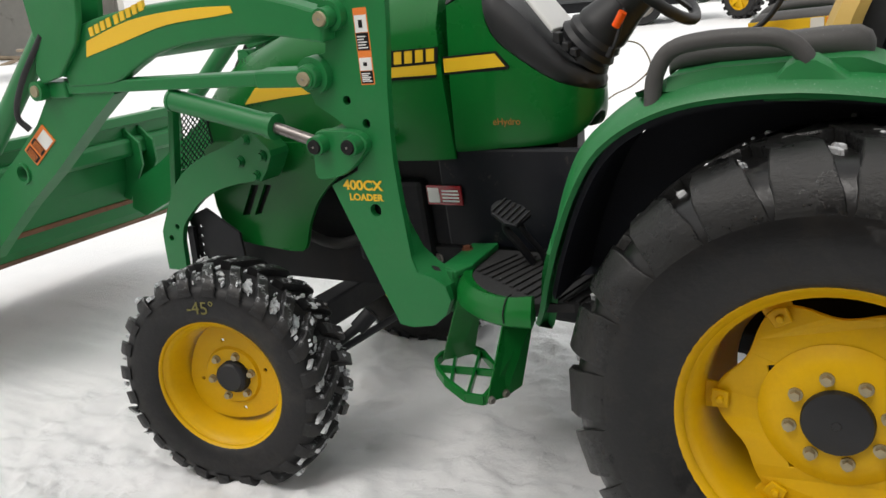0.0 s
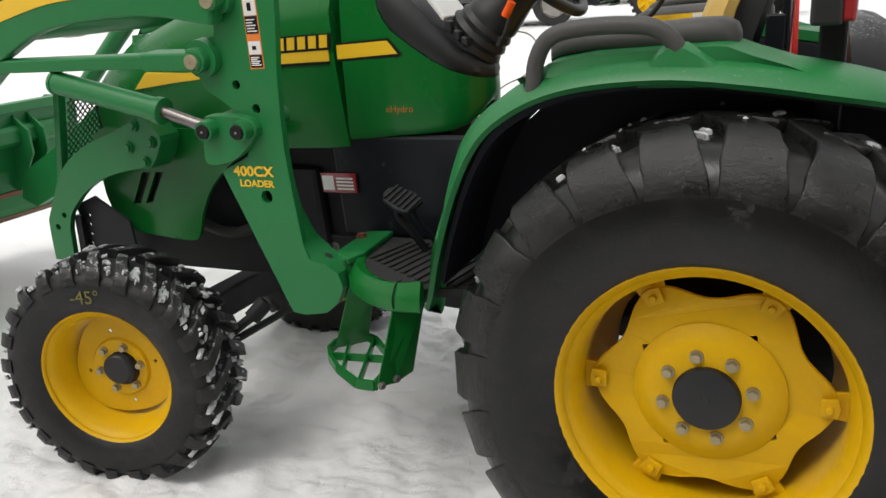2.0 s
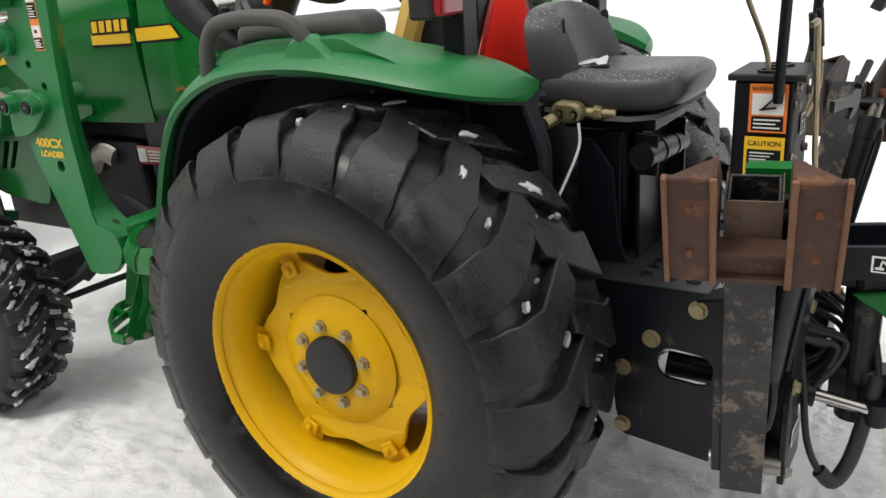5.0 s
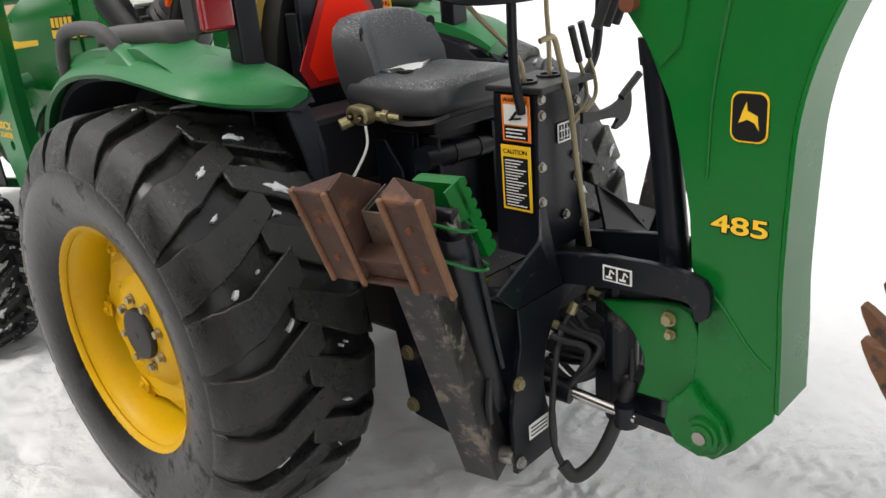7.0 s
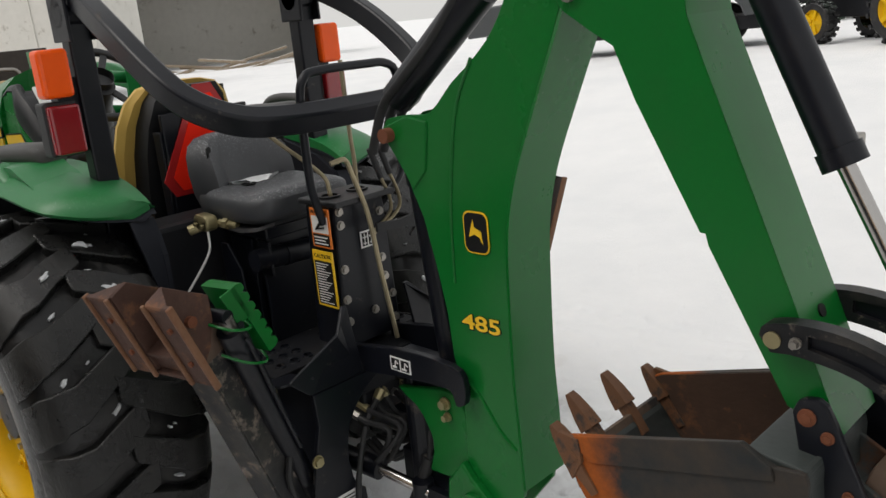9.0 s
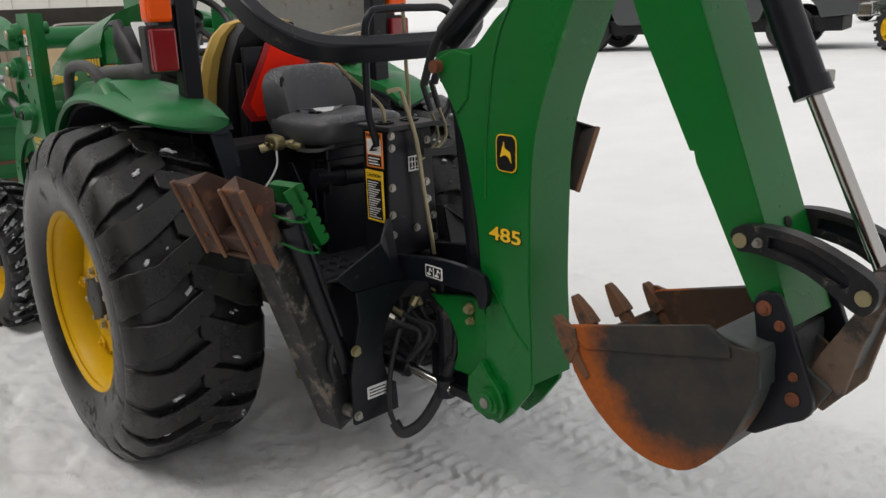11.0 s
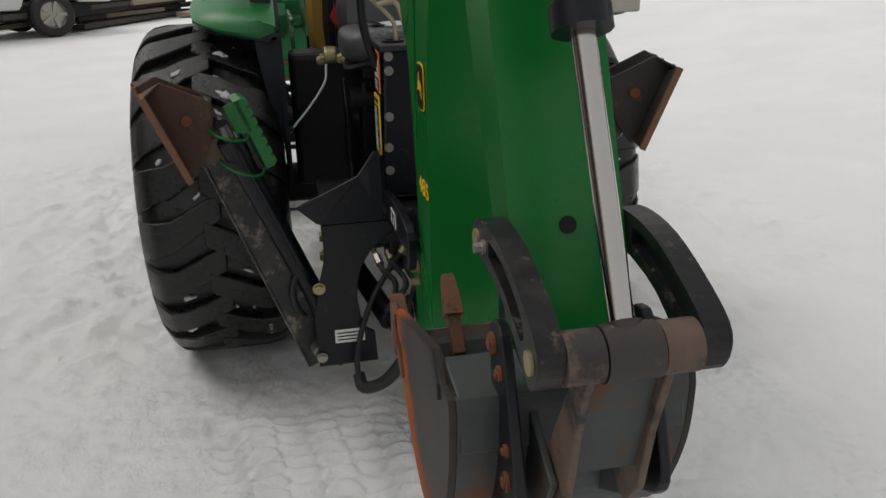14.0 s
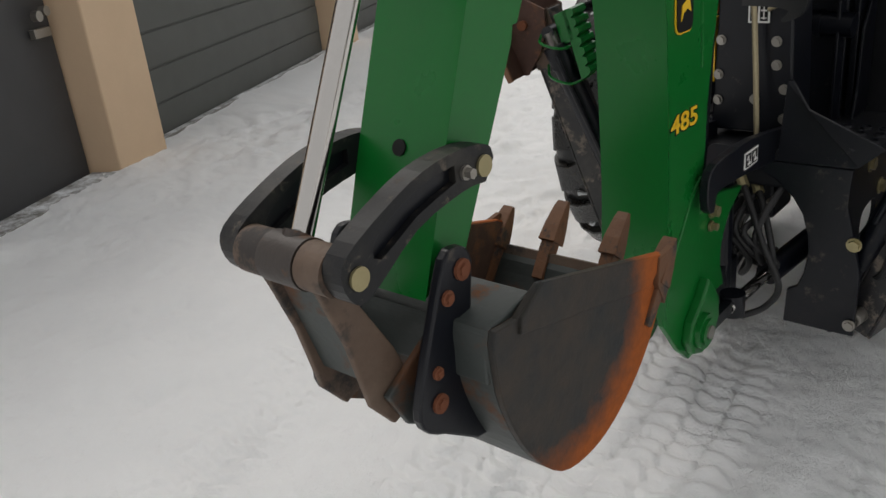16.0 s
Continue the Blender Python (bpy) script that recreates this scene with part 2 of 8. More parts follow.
MAT_RUBBER = surface("rubber_floor_mat", (0.018, 0.018, 0.019), 0.8, vary=0.3, grain=160, bump=0.5, snow=0.22, snow_scale=60)


# ---- mesh helpers ----
from mathutils.geometry import tessellate_polygon


# Stretches, shears and offsets that fit each drawn assembly to the camera's views:
# x' = a x + b z + c |y| + d, y' = s y, z' = e x + f z + g |y| + h
AS_DRAWN = None
REAR = ((0.9756, 0.0071, 0.0, 0.028), 0.971, (-0.0068, 0.9805, 0.0, 0.0077))
LOADER = ((1.0862, -0.0999, -0.1969, 0.2131), 0.878, (0.0078, 1.0599, -0.1352, 0.0278))
LOADER_BUCKET = ((1.0, 0.0, 0.0, -1.19), 0.97, (0.0, 1.0, 0.0, -0.16))
BODY = ((1.0631, -0.0721, -0.2106, 0.1196), 0.64, (0.0102, 1.0397, -0.1618, 0.054))
HOOD = (BODY[0], 0.66, BODY[2])
COWL = ((1.0, 0.0, 0.0, -0.026), 0.85, (0.0, 1.0, 0.0, -0.004))
plan = AS_DRAWN


def set_in(p):
    if plan is None:
        return p
    (a, b, c, d), s, (e, f, g, h) = plan
    return Vector((a * p.x + b * p.z + c * abs(p.y) + d, s * p.y, e * p.x + f * p.z + g * abs(p.y) + h))


def part(name, bm, material, parent, label="", smooth=False, bevel=0.0):
    for v in bm.verts:
        v.co = set_in(v.co)
    me = bpy.data.meshes.new(name)
    bm.normal_update()
    bm.to_mesh(me)
    bm.free()
    return part_mesh(name, me, material, parent, label, smooth, bevel)


def part_mesh(name, me, material, parent, label="", smooth=False, bevel=0.0, m=None):
    if material and not me.materials:
        me.materials.append(material)
    if smooth:
        me.polygons.foreach_set("use_smooth", [True] * len(me.polygons))
        me.set_sharp_from_angle(angle=radians(38))
    ob = new(name, me)
    if parent is not None:
        ob.parent = parent
        ob.matrix_parent_inverse = rest[parent.name].inverted()
    if m is not None and plan is not None:
        m = Matrix.Translation(set_in(m.translation) - m.translation) @ m
    ob.matrix_basis = m if m is not None else Matrix()
    rest[ob.name] = ob.matrix_basis.copy() if parent is None else rest[parent.name] @ ob.matrix_parent_inverse @ ob.matrix_basis
    if bevel > 0:
        b = ob.modifiers.new("edge", "BEVEL")
        b.width, b.segments, b.limit_method, b.angle_limit = bevel, 2, "ANGLE", radians(35)
    if label:
        tagged(ob, label)
    return ob


rest = {}


def thing(name, at, label, category, group="", kind=""):
    e = new(name)
    e.location = at
    e.empty_display_size = 0.1
    rest[e.name] = Matrix.Translation(at)
    return tagged(e, label, category, group, kind)


def join(*bms):
    out = bmesh.new()
    for b in bms:
        me = bpy.data.meshes.new("tmp")
        b.to_mesh(me)
        b.free()
        out.from_mesh(me)
        bpy.data.meshes.remove(me)
    return out


def placed(bm, m):
    bmesh.ops.transform(bm, matrix=m, verts=bm.verts)
    return bm


def plate(outer, y0, y1, holes=()):
    """A plate in the xz plane, from y0 to y1, with round or other holes through it."""
    bm = bmesh.new()
    loops = [outer, *holes]
    flat = [Vector((x, z, 0)) for lp in loops for x, z in lp]
    tris = tessellate_polygon([[Vector((x, z, 0)) for x, z in lp] for lp in loops])
    a = [bm.verts.new((v.x, y0, v.y)) for v in flat]
    b = [bm.verts.new((v.x, y1, v.y)) for v in flat]
    for i, j, k in tris:
        for vs in ((a[i], a[j], a[k]), (b[k], b[j], b[i])):
            try:
                bm.faces.new(vs)
            except ValueError:
                pass
    s = 0
    for lp in loops:
        n = len(lp)
        for i in range(n):
            p, q = s + i, s + (i + 1) % n
            bm.faces.new((a[p], a[q], b[q], b[p]))
        s += n
    bmesh.ops.recalc_face_normals(bm, faces=bm.faces)
    bmesh.ops.dissolve_limit(bm, angle_limit=0.01, verts=bm.verts, edges=[e for e in bm.edges if len(e.link_faces) == 2])
    return bm


def ring(cx, cz, r, n=14):
    return [(cx + r * math.cos(2 * math.pi * i / n), cz + r * math.sin(2 * math.pi * i / n)) for i in range(n)]


def box(x0, x1, y0, y1, z0, z1):
    return placed(bmesh_cube(), Matrix.Translation(((x0 + x1) / 2, (y0 + y1) / 2, (z0 + z1) / 2)) @ Matrix.Diagonal((x1 - x0, y1 - y0, z1 - z0, 1)))


def bmesh_cube():
    bm = bmesh.new()
    bmesh.ops.create_cube(bm, size=1)
    return bm


def beam(p, q, w, h, up=(0, 0, 1)):
    """A rectangular bar from p to q, w wide across and h deep."""
    p, q = Vector(p), Vector(q)
    d = (q - p)
    z = d.normalized()
    x = Vector(up).cross(z).normalized()
    y = z.cross(x)
    m = Matrix((x, y, z)).transposed().to_4x4()
    return placed(bmesh_cube(), Matrix.Translation((p + q) / 2) @ m @ Matrix.Diagonal((w, h, d.length, 1)))


def rod(p, q, r, n=16, r2=None):
    p, q = Vector(p), Vector(q)
    bm = bmesh.new()
    bmesh.ops.create_cone(bm, cap_ends=True, segments=n, radius1=r, radius2=r if r2 is None else r2, depth=(q - p).length)
    return placed(bm, Matrix.Translation((p + q) / 2) @ (q - p).to_track_quat("Z", "Y").to_matrix().to_4x4())


def smooth_path(pts, steps=6):
    """A Catmull-Rom curve through the points."""
    P = [Vector(p) for p in pts]
    P = [2 * P[0] - P[1], *P, 2 * P[-1] - P[-2]]
    out = []
    for i in range(1, len(P) - 2):
        for k in range(steps):
            t = k / steps
            a, b, c, d = P[i - 1:i + 3]
            out.append(0.5 * (2 * b + (c - a) * t + (2 * a - 5 * b + 4 * c - d) * t * t + (3 * b - a - 3 * c + d) * t ** 3))
    out.append(P[-2])
    return out


def tube(pts, r, n=10, steps=5, flat=None):
    """A bent tube through the points; flat=(w, h) sweeps a rectangle instead."""
    P = smooth_path(pts, steps) if steps else [Vector(p) for p in pts]
    bm = bmesh.new()
    side = None
    rings = []
    for i, p in enumerate(P):
        d = (P[min(i + 1, len(P) - 1)] - P[max(i - 1, 0)]).normalized()
        if side is None:
            side = d.orthogonal().normalized() if flat is None else Vector((0, 0, 1)).cross(d).normalized()
        side = (side - side.dot(d) * d).normalized()
        up = d.cross(side)
        if flat:
            offs = [side * sx * flat[0] / 2 + up * sy * flat[1] / 2 for sx, sy in ((-1, -1), (1, -1), (1, 1), (-1, 1))]
        else:
            offs = [side * r * math.cos(2 * math.pi * k / n) + up * r * math.sin(2 * math.pi * k / n) for k in range(n)]
        rings.append([bm.verts.new(p + o) for o in offs])
    skin(bm, rings, True, True)
    return bm


def skin(bm, rings, closed, caps):
    n = len(rings[0])
    for a, b in zip(rings, rings[1:]):
        for k in range(n if closed else n - 1):
            bm.faces.new((a[k], a[(k + 1) % n], b[(k + 1) % n], b[k]))
    if caps:
        bm.faces.new(rings[0][::-1])
        bm.faces.new(rings[-1])
    bmesh.ops.recalc_face_normals(bm, faces=bm.faces)


def loft(sections, closed=True, caps=True):
    bm = bmesh.new()
    skin(bm, [[bm.verts.new(p) for p in s] for s in sections], closed, caps)
    return bm


def lathe(profile, n=48, closed=False):
    """Turned about the y axis; the profile is (radius, y)."""
    bm = bmesh.new()
    rings = [[bm.verts.new((r * math.cos(2 * math.pi * k / n), y, r * math.sin(2 * math.pi * k / n))) for k in range(n)] for r, y in profile]
    if closed:
        rings.append(rings[0])
    for a, b in zip(rings, rings[1:]):
        for k in range(n):
            bm.faces.new((a[k], a[(k + 1) % n], b[(k + 1) % n], b[k]))
    if not closed:
        if profile[0][0] > 1e-4 and len(profile) > 2 and profile[0][0] < 0.02:
            bm.faces.new(rings[0])
        if profile[-1][0] < 0.02:
            bm.faces.new(rings[-1])
    bmesh.ops.recalc_face_normals(bm, faces=bm.faces)
    return bm


def hexbolt(p, axis, r=0.011, h=0.008):
    p, axis = Vector(p), Vector(axis).normalized()
    return join(rod(p, p + axis * h * 0.3, r * 1.35, 14), rod(p + axis * h * 0.2, p + axis * h, r, 6))


def rounded(w, h, r, n=4):
    """A rounded rectangle round the origin, as (x, z)."""
    out = []
    for cx, cz, a0 in ((w / 2 - r, h / 2 - r, 0), (-w / 2 + r, h / 2 - r, 90), (-w / 2 + r, -h / 2 + r, 180), (w / 2 - r, -h / 2 + r, 270)):
        for k in range(n + 1):
            a = radians(a0 + 90 * k / n)
            out.append((cx + r * math.cos(a), cz + r * math.sin(a)))
    return out


def mirror_y(bm):
    bmesh.ops.scale(bm, vec=(1, -1, 1), verts=bm.verts)
    bmesh.ops.reverse_faces(bm, faces=bm.faces)
    return bm


def text_mesh(name, text, size, material, parent, m, label="", extrude=0.0006, bold=0.0):
    c = bpy.data.curves.new(name, "FONT")
    c.body, c.size, c.extrude, c.offset = text, size, extrude, bold
    c.align_x, c.align_y = "CENTER", "CENTER"
    tmp = new("tmp_text", c)
    me = bpy.data.meshes.new_from_object(tmp.evaluated_get(bpy.context.evaluated_depsgraph_get()))
    bpy.data.objects.remove(tmp)
    return part_mesh(name, me, material, parent, label, m=m)


def facing(p, normal, up=(0, 0, 1)):
    """A pose whose local z looks along normal, x to the reader's right and y up."""
    z = Vector(normal).normalized()
    x = Vector(up).cross(z).normalized()
    y = z.cross(x)
    return Matrix.Translation(p) @ Matrix((x, y, z)).transposed().to_4x4()


# ---- ground ----
def snow_material():
    m, nt, n, l, p = nodes_of("packed_snow")
    co = n.new("ShaderNodeTexCoord").outputs["Object"]
    a, b, c = noise_node(nt, 1.1, 6, 0.6, co), noise_node(nt, 26, 9, 0.75, co), noise_node(nt, 150, 4, 0.6, co)
    col = mix_node(nt, ramp_node(nt, a.outputs["Fac"], 0.35, 0.7).outputs[0], (0.86, 0.87, 0.88), (0.93, 0.932, 0.935))
    col = mix_node(nt, ramp_node(nt, b.outputs["Fac"], 0.55, 0.8, (0, 0, 0, 1), (0.35, 0.35, 0.35, 1)).outputs[0], col.outputs[0], (0.78, 0.79, 0.805))
    # brown grit tracked in behind the wheels
    d = noise_node(nt, 5.0, 8, 0.75, co)
    sx = n.new("ShaderNodeVectorMath")
    sx.operation = "DISTANCE"
    sx.inputs[1].default_value = (0.55, -0.62, 0)
    l.new(co, sx.inputs[0])
    near = ramp_node(nt, sx.outputs["Value"], 0.25, 0.75, (1, 1, 1, 1), (0, 0, 0, 1))
    gm = n.new("ShaderNodeMath")
    gm.operation = "MULTIPLY"
    l.new(near.outputs[0], gm.inputs[0])
    l.new(ramp_node(nt, d.outputs["Fac"], 0.48, 0.72, (0, 0, 0, 1), (0.38, 0.38, 0.38, 1)).outputs[0], gm.inputs[1])
    col = mix_node(nt, gm.outputs[0], col.outputs[0], (0.42, 0.33, 0.27))
    l.new(col.outputs[0], p.inputs["Base Color"])
    p.inputs["Roughness"].default_value = 0.75
    p.inputs["Specular IOR Level"].default_value = 0.3
    h = mix_node(nt, 0.3, b.outputs["Fac"], c.outputs["Fac"])
    bp = n.new("ShaderNodeBump")
    bp.inputs["Strength"].default_value = 0.8
    bp.inputs["Distance"].default_value = 0.026
    l.new(h.outputs[0], bp.inputs["Height"])
    l.new(bp.outputs[0], p.inputs["Normal"])
    return m


SNOW_MAT = snow_material()
TYRE_SNOW = surface("gritty_packed_snow", (0.62, 0.64, 0.66), 0.8, vary=0.3, grain=70, bump=0.4, dirt=0.5, wear=(0.12, 0.11, 0.10), wear_amount=0.25, wear_scale=40)


LANES = ((-0.30, 0.62, 2.7, 0.10, 0.42), (0.78, 0.45, 3.2, 0.04, 0.46), (-1.15, -3.0, -0.2, 0.02, 0.22), (-1.30, 1.1, 2.4, 0.25, 0.2))
DENTS = ((1.50, -2.04, 0.13), (1.93, -1.51, 0.12), (1.33, -2.42, 0.10), (0.9, -2.1, 0.10), (-0.75, -0.95, 0.16), (-0.9, -1.25, 0.14), (-0.55, -0.55, 0.13), (-1.15, -1.3, 0.15), (-2.4, -1.0, 0.2), (-0.3, 1.6, 0.16), (-0.6, 1.9, 0.15), (0.3, 1.5, 0.15))


def track_marks(x, y):
    """Ridges pressed by tyre treads in lanes behind the tractor, and a few boot dents."""
    z = 0.0
    for y0, x0, x1, slope, half in LANES:
        v = y - y0 - slope * (x - x0)
        if abs(v) < half and x0 < x < x1:
            edge = min(1, (half - abs(v)) / 0.07) * min(1, (x - x0) / 0.2) * min(1, (x1 - x) / 0.6)
            wob = 0.045 * noise.noise(Vector((x * 3.1, y * 3.1, 1.5))) + 0.02 * noise.noise(Vector((x * 9, y * 9, 2.5)))
            w = (v + 0.02 * noise.noise(Vector((x * 2, y * 2, 9.0)))) / 0.098
            col = math.floor(w)
            q = w - col
            ph = (x + wob + (0.032 if col % 2 else 0.0) + 0.022 * math.sin(math.pi * q) * (1 if col % 2 else -1)) / 0.064
            saw = ph - math.floor(ph)
            ridge = min(saw / 0.60, (1 - saw) / 0.22, 1.0)
            seam = min(1.0, 0.60 + 4 * min(q, 1 - q))
            keep = min(1.0, max(0.0, 0.72 + 1.6 * noise.noise(Vector((x * 1.1, y * 1.1, 4.0)))))
            z += edge * keep * (0.026 * ridge * seam - 0.013)
    for cx, cy, r in DENTS:
        d = ((x - cx) / r) ** 2 + ((y - cy) / (r * 0.45)) ** 2
        if d < 4:
            z -= 0.028 * math.exp(-d * 1.8)
    return z


def ground_height(x, y):
    d = math.hypot(x, y)
    v = Vector((x, y, 0))
    far = max(0.0, -3.0 - x, x - 3.4, -4.2 - y, y - 2.2)
    z = 0.018 * noise.noise(v * 1.3) * math.exp(-far * 0.3) + math.exp(-far * 2.5) * (0.012 * noise.noise(v * 4.1 + Vector((3, 1, 0))) + 0.009 * noise.noise(v * 9.0) + 0.006 * noise.noise(v * 19.0 + Vector((0, 5, 0))) + 0.004 * abs(noise.noise(v * 37.0)))
    trod = min(1.0, max(0.0, (0.7 - x) / 0.8)) * math.exp(-far * 1.2)
    if trod > 0.01:
        lump = noise.noise(v * 5.5 + Vector((7, 2, 0)))
        z += trod * (0.030 * lump * abs(lump) * 2.0 + 0.018 * noise.noise(v * 10.5 + Vector((1, 8, 0))) + 0.013 * abs(noise.noise(v * 16.0)) - 0.006)
    rise = min(1.0, max(0.0, (y - 3.2) / 6.5))
    z += 0.60 * rise * rise * (3 - 2 * rise)
    if d > 14:
        return z - 0.01 + 0.05 * noise.noise(Vector((x * 0.08, y * 0.08, 0)))
    z += track_marks(x, y)
    # snow bank against the garage wall
    w = (y + 4.298 - 0.4955 * x) * 0.896
    z += 0.035 * math.exp(-((w - 0.1) / 0.35) ** 2) * (1 + noise.noise(v * 2.0))
    return z


def stretch_axis(lo, hi, step, reach):
    c = list(np.arange(lo, hi + step / 2, step))
    out, s, v = [], step, hi
    while v < reach:
        s *= 1.35
        v += s
        out.append(v)
    left, s, v = [], step, lo
    while v > -reach:
        s *= 1.35
        v -= s
        left.append(v)
    return left[::-1] + c + out


def build_ground():
    xs = stretch_axis(-3.0, 3.4, 0.021, 600)
    xs = [x for x in xs if not 0.4 < x < 3.2] + list(np.arange(0.4, 3.2, 0.0105))
    ys = stretch_axis(-4.2, 2.2, 0.021, 600)
    ys = [y for y in ys if not -1.5 < y < 1.5] + list(np.arange(-1.5, 1.5, 0.0105))
    xs.sort()
    ys.sort()
    verts = [(x, y, ground_height(x, y)) for y in ys for x in xs]
    nx = len(xs)
    faces = [(j * nx + i, j * nx + i + 1, (j + 1) * nx + i + 1, (j + 1) * nx + i) for j in range(len(ys) - 1) for i in range(nx - 1)]
    me = bpy.data.meshes.new("ground")
    me.from_pydata(verts, [], faces)
    me.materials.append(SNOW_MAT)
    me.polygons.foreach_set("use_smooth", [True] * len(me.polygons))
    ob = new("ground", me)
    rest[ob.name] = Matrix()
    tagged(ob, "packed white snow with tyre tread marks and footprints", "ground", kind="structure")


build_ground()


# ---- wheels ----
def lug_mesh(name, stations, skew, width, side, grow=0.3, seed=1):
    """One tread bar: stations run from the middle of the tread out over the shoulder, as (y, top radius, foot radius)."""
    rings = []
    rnd = random.Random(seed)
    for k, (y, rt, rb) in enumerate(stations):
        a = skew * (min(y, 0.13) + 0.45 * max(0.0, y - 0.13))
        w = width * (0.85 + grow * k / (len(stations) - 1))
        pts = []
        ch = min(0.004, (rt - rb) * 0.3)
        rt += rnd.uniform(-0.002, 0.002)
        a += rnd.uniform(-0.004, 0.004)
        for r, ww in ((rb, -1.10 * w), (rt - ch, -w), (rt, 2 * ch - w), (rt, w - 2 * ch), (rt - ch, w), (rb, 1.10 * w)):
            t = (a + ww / 2) / stations[0][1]
            pts.append((r * math.sin(t), side * y, r * math.cos(t)))
        rings.append(pts)
    bm = loft(rings)
    me = bpy.data.meshes.new(name)
    bm.to_mesh(me)
    bm.free()
    me.polygons.foreach_set("use_smooth", [True] * len(me.polygons))
    me.set_sharp_from_angle(angle=radians(31))
    return me


def packed_snow(tyre_ob, m, count, pitch, r0, r1, reach, size, skew, seed):
    """Ragged crusts of snow and grit wedged against the tread bars."""
    rnd = random.Random(seed)
    vs, fs = [], []
    for k in range(count):
        side = rnd.choice((-1, 1))
        y = rnd.uniform(0.015, reach)
        # sit in the gap behind a bar, now and then on top of one
        gap = (rnd.randrange(pitch) + (0.5 if side > 0 else 0.0)) * 2 * math.pi / pitch + skew * min(y, 0.13) / r1 + math.pi / pitch * rnd.uniform(0.75, 1.25)
        on_top = rnd.random() < 0.25
        a, r = (gap + math.pi / pitch, r1) if on_top else (gap, r0)
        big = rnd.random() ** 3
        l, w = size * (0.25 + 1.3 * big), size * (0.16 + 0.5 * big) * rnd.uniform(0.5, 1.2)
        tilt = side * skew * 0.9 + rnd.uniform(-0.35, 0.35)
        n, i, ph = 13, len(vs), rnd.uniform(0, 50)
        rag = [0.75 + 0.9 * noise.noise(Vector((math.cos(6.283 * q / n) * 1.4 + ph, math.sin(6.283 * q / n) * 1.4, ph))) + 0.15 * rnd.random() for q in range(n)]
        for f, up in ((1.0, -0.010), (0.95, 0.001), (0.6, 0.003)):
            for q in range(n):
                b = 2 * math.pi * q / n
                u, v = l * f * math.cos(b) * rag[q], w * f * math.sin(b) * rag[q]
                u, v = u * math.cos(tilt) - v * math.sin(tilt), u * math.sin(tilt) + v * math.cos(tilt)
                t = a + v / r
                h = r + up + 0.002 * rnd.random()
                vs.append((h * math.sin(t), side * y + u, h * math.cos(t)))
        vs.append(((r + 0.004) * math.sin(a), side * y, (r + 0.004) * math.cos(a)))
        for lay in (0, 1):
            o = i + lay * n
            fs += [(o + q, o + (q + 1) % n, o + n + (q + 1) % n, o + n + q) for q in range(n)]
        o = i + 2 * n
        fs += [(o + q, o + (q + 1) % n, i + 3 * n) for q in range(n)]
    me = bpy.data.meshes.new("packed_snow")
    me.from_pydata([m @ Vector(p) for p in vs], [], fs)
    ps = part_mesh("packed_snow", me, TYRE_SNOW, tyre_ob, "snow packed in the tread")
    tagged(ps, "snow packed in the tread", kind="stuff")


def tyre(parent, m, label, prof, stations, count, skew, width, grow, rubber, lug_rubber):
    """Carcass with its tread bars, in two staggered rows. Built about y, moved to m."""
    full = [(r, -y) for r, y in prof] + [(r, y) for r, y in prof[::-1]]
    bm = lathe(full, 72, closed=True)
    t = part("tyre", placed(bm, m), rubber, parent, label, smooth=True)
    for side in (-1, 1):
        kinds = [lug_mesh("tread_lug", stations, skew, width, side, grow, seed) for seed in (1, 2, 3, 4)]
        for me in kinds:
            me.materials.append(lug_rubber)
        for k in range(count):
            a = 2 * math.pi * (k + (0.5 if side > 0 else 0)) / count
            part_mesh("tread_lug", kinds[k * 7 % 4], None, t, m=m @ Matrix.Rotation(a, 4, "Y"))
    return t


